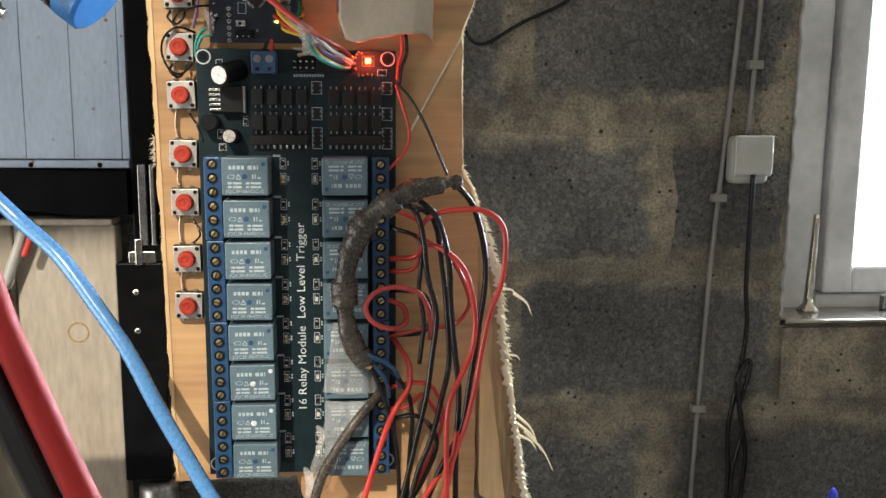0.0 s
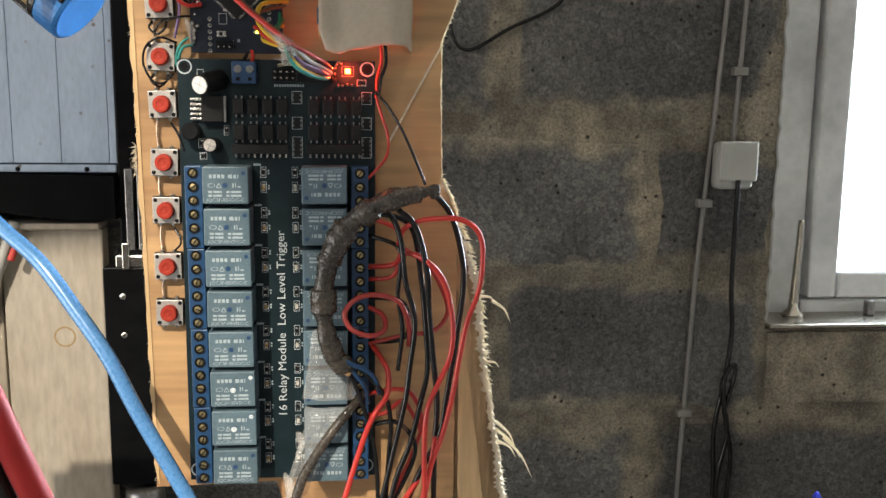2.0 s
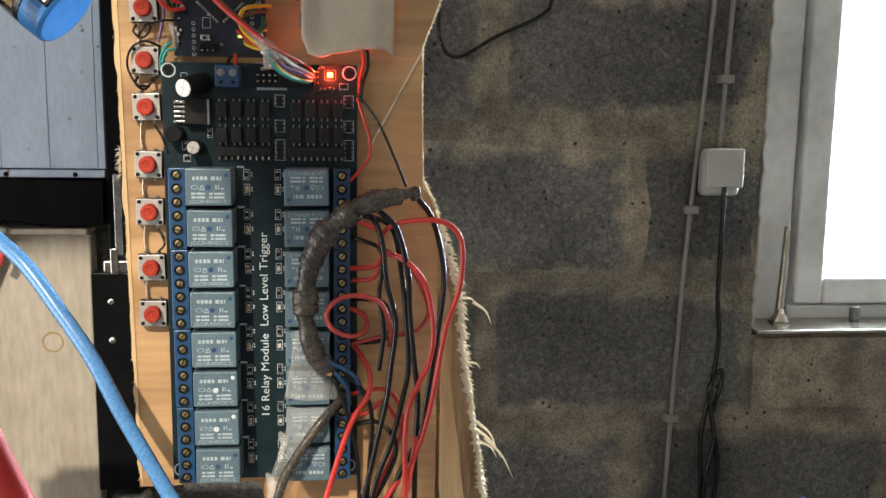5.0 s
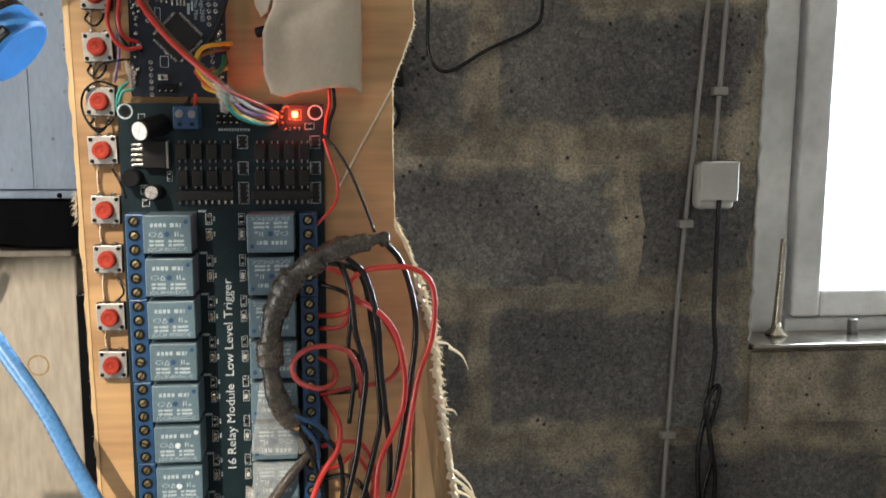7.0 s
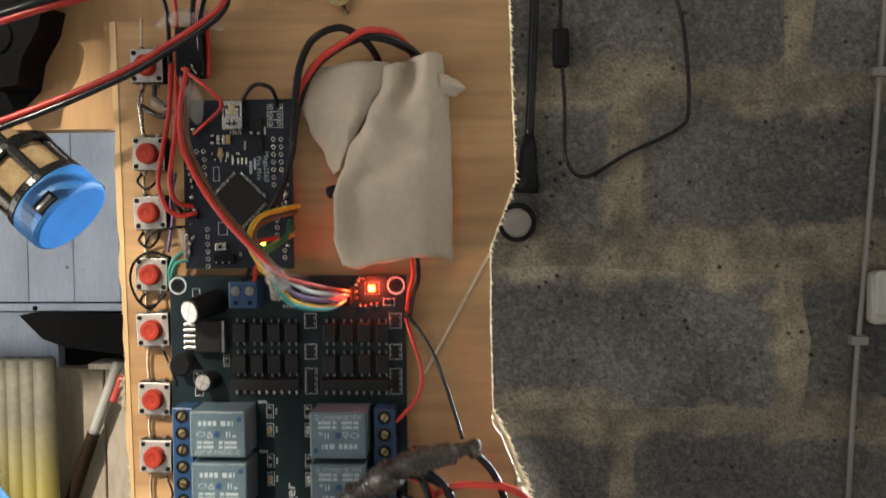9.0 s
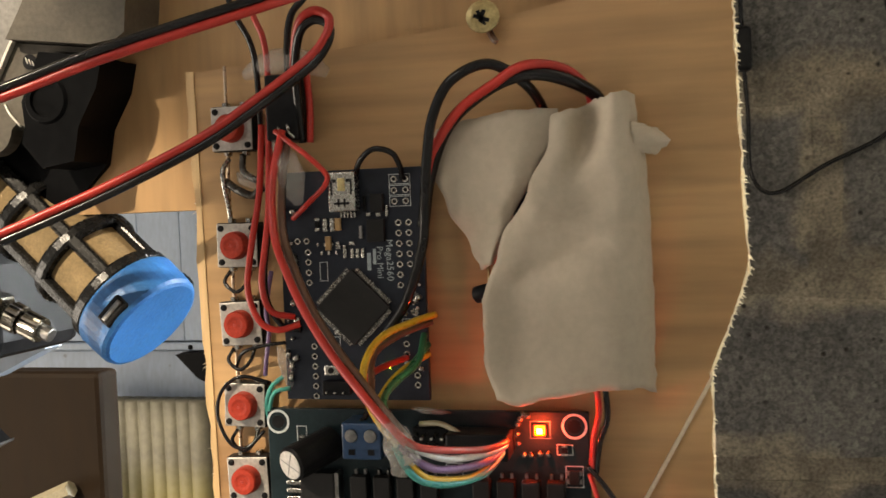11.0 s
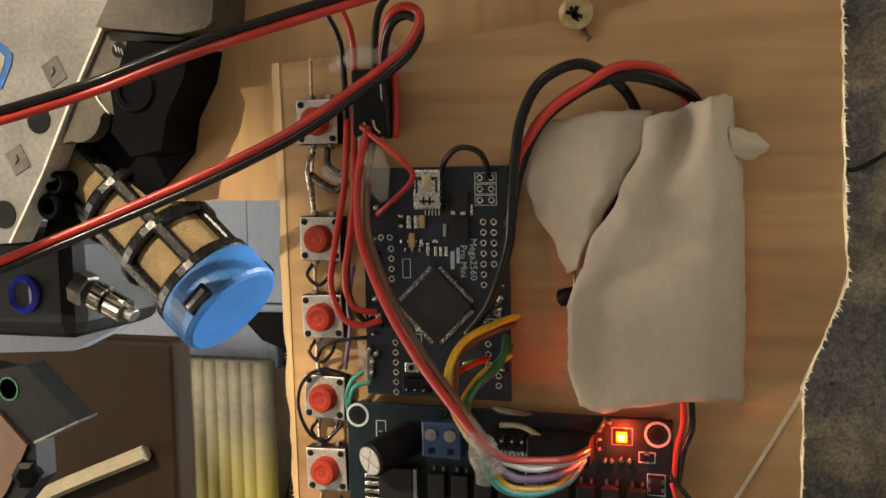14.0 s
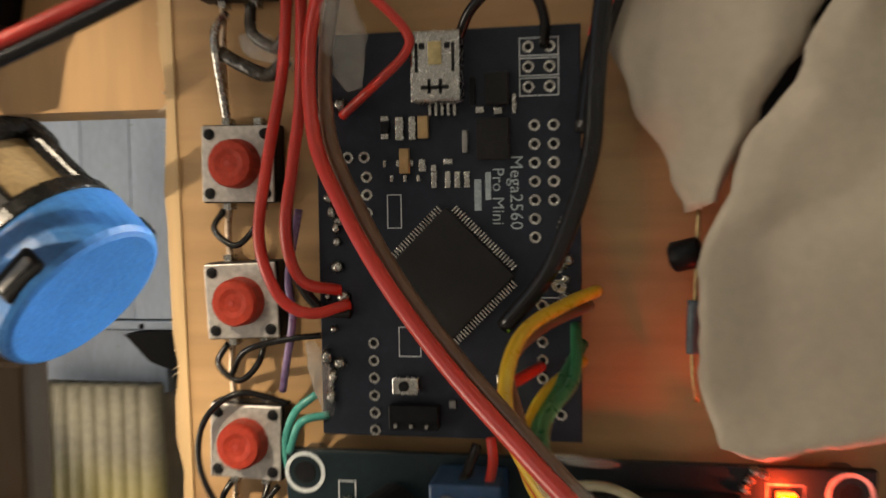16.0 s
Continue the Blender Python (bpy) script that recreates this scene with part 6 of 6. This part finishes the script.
film("glue_skin", [[(54, -17, -112), (60, -18, -112), (66, -18, -118)], [(53, -17, -119), (60, -19, -120), (69, -19, -124)], [(52, -17, -127), (60, -19, -128), (71, -18, -131)],
                   [(50, -17, -139), (61, -18, -138), (73, -17, -138)], [(49, -17, -143), (60, -18, -144), (72, -16, -144)]], "crinkled clear glue skin over two relays")
film("glue_skin", [[(50, -17, -147), (60, -18, -147), (71, -16, -147)], [(50, -17, -156), (58, -18.5, -155), (66, -20, -153)], [(47, -18, -166), (53, -19, -165), (59, -22, -161)],
                   [(43, -18, -178), (49, -20, -178), (55, -22, -174)], [(41, -16, -190), (46, -18, -190), (51, -19, -186)]], "crinkled clear glue skin along the dark cable")
glue("glue_lump", [(46, -4, -163), (48, -8, -167), (46, -8, -173)], 2.4, "cloudy hot glue on the relay board")
glue("glue_lump", [(40, -6, -182), (43, -10, -188), (41, -8, -196)], 2.8, "cloudy hot glue at the foot of the board")
single("amber_bead", tube(bmesh.new(), [(66, -24, -127), (68, -24.6, -129), (70, -24, -130)], 1.1, n=8, wobble=0.4), M_TANCAP, "small amber drop of resin on the harness end", "resin drop", smooth=True)

# ---- hose and the near cable ----
wire("air_hose", [(-180, 190, -130), (-142, 115, -84), (-119, 60, -67), (-99, 20, -60), (-82, 10, -72), (-64, 0, -85), (-48, -8, -104), (-33, -15, -124), (-21, -20, -146), (-7, -25, -170), (6, -30, -192), (16, -34, -215)], 3.3, M_TUBE,
     "light blue plastic air hose running aslant", category="hose")
nc = thing("near_cable", (0.03, -0.3, -0.06), "thick red and black twin cable hanging near the camera", "cable")
part("red_core", tube(bmesh.new(), [(20, -302, 6), (25, -301, -22), (28.3, -300, -39), (31.3, -300, -48), (36.2, -300, -61), (40, -300, -70), (47, -300, -88)], 1.7, n=14), M_SHADEDRED, nc, smooth=True)
part("black_core", tube(bmesh.new(), [(16.5, -302, 4), (21.6, -301, -24), (25, -300, -40.6), (28, -300, -49.6), (32.8, -300, -62.6), (36.6, -300, -71.6), (43, -300, -90)], 1.8, n=14), M_BLACKW, nc, smooth=True)

# ---- pneumatic silencer, fitting, valve and bracket ----
AX = Vector((0.754, -0.110, -0.648)).normalized()
CC = Vector((-0.0460, 0.0170, 0.0240))
FAR = CC - AX * 0.069
sl = thing("silencer", FAR, "pneumatic silencer with a black cage, tan filter and blue cap", "silencer")
part("filter", lathe(bmesh.new(), FAR, AX, [(0, 0.0140), (0.057, 0.0140)], n=32), M_FILTER, sl, smooth=False)
QA = AX.to_track_quat('Z', 'Y').to_matrix()
U0 = Vector((-0.0860, 0.010, 0.0690)) - FAR
U0 = (U0 - AX * U0.dot(AX)).normalized()
QB = Matrix((U0, AX.cross(U0), AX)).transposed()
RINGS = (-0.0030, 0.0167, 0.0364, 0.0536)
for k in range(6):
    bm = boxes((0.0131, 0.0165, -0.0020, 0.0020, -0.003, 0.055), bevel=0.0009)
    bmesh.ops.rotate(bm, verts=bm.verts, cent=(0, 0, 0), matrix=QB @ Matrix.Rotation(2 * math.pi * k / 6, 3, 'Z'))
    bmesh.ops.translate(bm, verts=bm.verts, vec=FAR)
    part("cage_bar", bm, M_CAGE, sl)
for d in RINGS:
    rg_ = lathe(bmesh.new(), FAR + AX * d, AX, [(0, 0.0135), (0, 0.0161), (0.0009, 0.0166), (0.0032, 0.0166), (0.0041, 0.0161), (0.0041, 0.0135)], n=40)
    part("cage_ring", rg_, M_CAGE, sl)
part("collar", lathe(bmesh.new(), FAR - AX * 0.008, AX, [(0, 0.012), (0.002, 0.0155), (0.008, 0.0160)], n=32), M_CAGE, sl)
cp = part("end_cap", lathe(bmesh.new(), CC - AX * 0.0118, AX, [(0, 0.0163), (0.0008, 0.0168), (0.0103, 0.0164), (0.0114, 0.0158), (0.0118, 0.0148), (0.0113, 0.006), (0.0113, 0.001)], n=40), M_CAP, sl, "blue plastic end cap", smooth=False)
for a in (40, 165, 290):
    bm = boxes((0.0140, 0.0169, -0.0044, 0.0044, 0.0090, 0.0140), bevel=0.0008)
    bmesh.ops.rotate(bm, verts=bm.verts, cent=(0, 0, 0), matrix=QA @ Matrix.Rotation(radians(a), 3, 'Z'))
    bmesh.ops.translate(bm, verts=bm.verts, vec=CC - AX * 0.0155)
    part("cap_slot", bm, M_BLACK, cp)
    bm = boxes((0.0158, 0.0174, -0.0036, 0.0036, 0.0106, 0.0124), bevel=0.0005)
    bmesh.ops.rotate(bm, verts=bm.verts, cent=(0, 0, 0), matrix=QA @ Matrix.Rotation(radians(a), 3, 'Z'))
    bmesh.ops.translate(bm, verts=bm.verts, vec=CC - AX * 0.0155)
    part("clip", bm, M_STEEL, cp)

vb = thing("valve_body", (-0.10, 0.01, 0.07), "dark valve body between bracket and silencer", "valve")
part("body", plate_outline(bmesh.new(), [(-0.1180, 0.048), (-0.1010, 0.090), (-0.0850, 0.1030), (-0.0700, 0.1040), (-0.0540, 0.1015), (-0.0560, 0.0930), (-0.0620, 0.0830), (-0.0640, 0.0730), (-0.0780, 0.0600), (-0.0950, 0.0520)], 0.0120, 0.030), M_DARKSTEEL, vb)
part("collar", lathe(bmesh.new(), FAR - AX * 0.024, AX, [(0, 0.0135), (0.012, 0.0155), (0.0165, 0.0135)], n=32), M_DARKSTEEL, vb)
part("casting", plate_outline(bmesh.new(), [(-0.0733, 0.1038), (-0.0540, 0.1012), (-0.0560, 0.0930), (-0.0620, 0.0830), (-0.0640, 0.0735), (-0.0740, 0.0720), (-0.0800, 0.0790), (-0.0788, 0.0840), (-0.0795, 0.0905), (-0.0765, 0.0965), (-0.0750, 0.1000)], -0.0030, 0.0300), M_DARKSTEEL, vb)
part("port", lathe(bmesh.new(), (-0.0716, -0.0020, 0.0905), (0, -1, 0), [(0, 0.0066), (0.0012, 0.0066), (0.0018, 0.0060), (0.0018, 0.0046), (0.0004, 0.0042)], n=32), M_DARKSTEEL, vb)
for x, z, r in ((-0.1055, 0.0650, 0.0036), (-0.1080, 0.0580, 0.0042)):
    part("spigot", lathe(bmesh.new(), (x, 0.014, z), (0, -1, 0), [(0, r), (0.010, r), (0.011, r * 0.85), (0.011, r * 0.6), (0.006, r * 0.5)], n=24), M_DARKSTEEL, vb)
part("housing", boxes((-0.20, -0.122, 0.030, 0.080, 0.012, 0.050), bevel=0.006), M_BLACK, vb)

br = thing("metal_bracket", (-0.13, 0.005, 0.045), "pale cast aluminium bracket with holes and square marks", "bracket")
part("plate", plate_outline(bmesh.new(), [(-0.0800, 0.1157), (-0.0848, 0.1076), (-0.0952, 0.0900), (-0.1068, 0.0683), (-0.1200, 0.0476), (-0.25, 0.035), (-0.25, 0.20), (-0.032, 0.20)], 0.0, 0.009), M_ALU, br)
part("chamfer", plate_outline(bmesh.new(), [(-0.0801, 0.1157), (-0.0849, 0.1076), (-0.0953, 0.0900), (-0.1069, 0.0683), (-0.1201, 0.0476), (-0.1193, 0.0474), (-0.1061, 0.0682), (-0.0944, 0.0899), (-0.0840, 0.1075), (-0.0792, 0.1156), (-0.0312, 0.20), (-0.0321, 0.20)], -0.0004, 0.0086), M_MACHINED, br, "bright machined edge")
part("top_block", plate_outline(bmesh.new(), [(-0.0838, 0.1082), (-0.0571, 0.1047), (-0.0494, 0.1056), (-0.0470, 0.1072), (-0.0466, 0.1124), (-0.036, 0.20), (-0.0310, 0.20), (-0.0791, 0.1157)], -0.0030, 0.0300), M_WEB, br, "brownish grey cast block")


def scallop(cx, cz, r, a0, a1, n=7):
    return [(cx + r * math.cos(radians(a0 + (a1 - a0) * i / n)), cz + r * math.sin(radians(a0 + (a1 - a0) * i / n))) for i in range(n + 1)]


part("web", plate_outline(bmesh.new(), [(-0.0838, 0.1078), (-0.0575, 0.1043), (-0.0600, 0.1035), (-0.0734, 0.1042), (-0.0758, 0.1008)] + scallop(-0.0716, 0.0905, 0.0084, 118, 205)
                          + [(-0.0825, 0.0842), (-0.0845, 0.0856)] + scallop(-0.0945, 0.0845, 0.0078, -5, -110) + [(-0.1004, 0.0764), (-0.0955, 0.0890), (-0.0843, 0.1072)], 0.0012, 0.0060), M_WEB, br, "grimy recessed web with rounded cut-outs")
part("rim", tube(bmesh.new(), [(-78.6, 0.8, 97), (-80.2, 0.5, 92.5), (-80.4, 0.5, 88.5), (-79.6, 0.9, 85.3)], 0.35, n=8), M_MACHINED, br, smooth=True)
part("rim", tube(bmesh.new(), [(-88.2, 0.8, 91), (-86.4, 0.5, 88), (-83.4, 0.9, 84.4)], 0.3, n=8), M_MACHINED, br, smooth=True)
for x, z, r in ((-0.1070, 0.0835, 0.0040), (-0.1213, 0.0560, 0.0042), (-0.092, 0.140, 0.0040)):
    part("bolt_hole", lathe(bmesh.new(), (x, 0.0001, z), (0, -1, 0), [(0, r), (0.0004, r)], n=20), M_BLACK, br)
for x, z in ((-0.1008, 0.0970), (-0.1152, 0.0721)):
    bm = boxes((x - 0.0031, x + 0.0031, -0.0003, 0.0004, z - 0.0037, z + 0.0037), bevel=0.0001)
    bmesh.ops.rotate(bm, verts=bm.verts, cent=(x, 0.0, z), matrix=Matrix.Rotation(radians(-28), 3, 'Y'))
    bq = part("square_mark", bm, M_SOCKET, br)
    bm = tube(bmesh.new(), [(x * 1000 - 0.8, -0.3, z * 1000 - 1.2), (x * 1000 + 0.3, -0.35, z * 1000), (x * 1000 - 0.2, -0.3, z * 1000 + 1.4)], 0.22, n=6)
    part("scratch", bm, M_BLACK, bq)
st = part("sticker", plate_outline(bmesh.new(), [(-0.1300, 0.1120), (-0.1215, 0.1085), (-0.1150, 0.1030), (-0.1155, 0.1000), (-0.1195, 0.0930), (-0.1260, 0.0915), (-0.1340, 0.0920)], -0.0003, 0.0002), M_CAP, br, "blue-bordered sticker")
part("label", plate_outline(bmesh.new(), [(-0.1300, 0.1085), (-0.1220, 0.1060), (-0.1175, 0.1022), (-0.1180, 0.1000), (-0.1210, 0.0945), (-0.1330, 0.0935)], -0.0005, -0.00031), M_BOX, st, "off-white label field")
hs_ = part("threaded_hole", lathe(bmesh.new(), (-0.0795, 0.0011, 0.1022), (0, -1, 0), [(0, 0.0022), (0.0002, 0.0022)], n=18), M_BLACK, br)
for k in range(3):
    part("thread", tube(bmesh.new(), [(-80.6 + 1.0 * k, 0.8, 103.4 - 0.5 * k), (-80.2 + 1.0 * k, 0.6, 102.6 - 0.5 * k), (-80.0 + 1.0 * k, 0.8, 101.7 - 0.5 * k)], 0.16, n=6), M_MACHINED, hs_, smooth=True)

ft = thing("flow_control", (-0.125, 0.035, 0.028), "knurled chrome flow control fitting on the valve", "fitting")
FA = Vector((0.036, 0.0, -0.0165)).normalized()
F0 = Vector((-0.124, 0.030, 0.0285))
part("hex", lathe(bmesh.new(), F0 - FA * 0.003, FA, [(0, 0.0080), (0.001, 0.0092), (0.008, 0.0092), (0.009, 0.0080)], n=6), M_CHROME, ft)
for d, r, l in ((0.0095, 0.0078, 0.0075), (0.0185, 0.0068, 0.0110)):
    bm = lathe(bmesh.new(), F0 + FA * d, FA, [(0, r * 0.9), (0.0008, r), (l - 0.0008, r), (l, r * 0.9)], n=36)
    q = FA.to_track_quat('Z', 'Y').to_matrix()
    for i, v in enumerate(bm.verts):
        if i % 2:
            ax = F0 + FA * (v.co - F0).dot(FA)
            v.co = ax + (v.co - ax) * 0.93
    part("knurled_ring", bm, M_CHROME, ft)
part("stem", lathe(bmesh.new(), F0 + FA * 0.029, FA, [(0, 0.0038), (0.006, 0.0038), (0.0064, 0.003)], n=12), M_STEEL, ft)
part("push_ring", lathe(bmesh.new(), (-0.158, 0.0295, 0.024), (-0.1, -1, 0), [(0, 0.0105), (0.003, 0.0105), (0.005, 0.0085), (0.002, 0.006)], n=24), M_BLUEPLASTIC, ft, "blue release ring")
pl = thing("painted_plate", (-0.16, 0.05, 0.0), "white plate with smears of red paint", "plate")
part("plate", plate_outline(bmesh.new(), [(-0.24, 0.032), (-0.146, 0.020), (-0.146, 0.006), (-0.172, -0.006), (-0.24, -0.010)], 0.084, 0.094), M_PANEL, pl)
for x, z in ((-0.163, 0.016), (-0.176, 0.006)):
    part("paint_smear", tube(bmesh.new(), [(x * 1000 - 12, 84, z * 1000 - 3), (x * 1000, 83.6, z * 1000), (x * 1000 + 6, 84, z * 1000 + 2)], 2.6, n=8, wobble=0.5), M_REDPAINT, pl, smooth=True)
sn = thing("solenoid_coil", (-0.16, 0.05, -0.05), "black solenoid coil block with a bright lower edge", "solenoid")
part("block", plate_outline(bmesh.new(), [(-0.215, 0.007), (-0.155, -0.0025), (-0.1440, -0.0006), (-0.1240, -0.0184), (-0.1415, -0.0268), (-0.1412, -0.0402), (-0.1560, -0.0560), (-0.215, -0.060)], 0.028, 0.037), M_BLACK, sn)
part("edge", plate_outline(bmesh.new(), [(-0.1236, -0.0182), (-0.1238, -0.0190), (-0.1418, -0.0275), (-0.1420, -0.0266)], 0.0275, 0.038), M_STEEL, sn, "bright edge strip")
part("mark", lathe(bmesh.new(), (-0.1515, 0.0279, -0.0090), (0, -1, 0), [(0, 0.0042), (0.0002, 0.0042), (0.0002, 0.0036), (0, 0.0036)], n=20), M_GRNW, sn, "small green printed ring")
part("face", plate_outline(bmesh.new(), [(-0.21, -0.016), (-0.1556, -0.0170), (-0.1440, -0.0280), (-0.1535, -0.0445), (-0.165, -0.058), (-0.21, -0.058)], 0.0268, 0.0279), M_BROWNW, sn, "brown end face")
part("nut", lathe(bmesh.new(), (-0.1450, 0.0285, -0.0380), (0.3, -1, 0), [(0, 0.005), (0.003, 0.005), (0.004, 0.003)], n=6), M_DARKSTEEL, sn)

for ob, dx, dz in ((vb, 0.0090, -0.0020), (br, 0.0093, -0.0021), (ft, 0.0125, 0.0), (pl, 0.0120, 0.0005), (sn, 0.0110, 0.0020)):
    ob.location += Vector((dx, 0, dz))
ft.scale = (0.64, 0.64, 0.64)


# ---- blocks of the wall, last ----
def block_mesh(seed, w, h):
    r = random.Random(seed)
    pts = []
    hw, hh = w / 2, h / 2
    for x0, z0, x1, z1, n in ((-hw, -hh, hw, -hh, 6), (hw, -hh, hw, hh, 4), (hw, hh, -hw, hh, 6), (-hw, hh, -hw, -hh, 4)):
        for i in range(n):
            t = i / n
            pts.append((x0 + (x1 - x0) * t + r.uniform(-0.009, 0.007), z0 + (z1 - z0) * t + r.uniform(-0.009, 0.007)))
    bm = bmesh.new()
    plate_outline(bm, pts, 0.8782, 0.8815)
    me = bpy.data.meshes.new("block")
    bm.to_mesh(me)
    bm.free()
    me.materials.append(M_BLOCK)
    return me


full = [block_mesh(10 + k, 0.408, 0.186) for k in range(5)]
half = [block_mesh(30 + k, 0.17, 0.186) for k in range(3)]
JZ, CH = -0.043, 0.2175
for row in range(-6, 6):
    zc = JZ + CH * row + CH / 2
    if zc - 0.09 < -1.2 or zc + 0.095 > CE:
        continue
    off = 0.506 if row % 2 else 0.287
    for k in range(-7, 6):
        xc = off + 0.44 * k + 0.22
        x0, x1 = xc - 0.204, xc + 0.204
        me = full[(row * 3 + k) % 5]
        if WZ0 - 0.13 < zc < WZ1 + 0.09:
            if x0 > WX - 0.03 and x1 < WX1 + 0.03:
                continue
            if x0 < WX < x1:
                if WX - x0 < 0.1:
                    continue
                xc = (x0 + WX - 0.012) / 2
                me = block_mesh(60 + row, WX - 0.006 - x0, 0.190)
            elif x0 < WX1 < x1:
                continue
        if x0 < -2.0 or x1 > 2.2:
            continue
        b = new("block", me)
        b.parent = wall
        b.location = (xc, 0, zc)
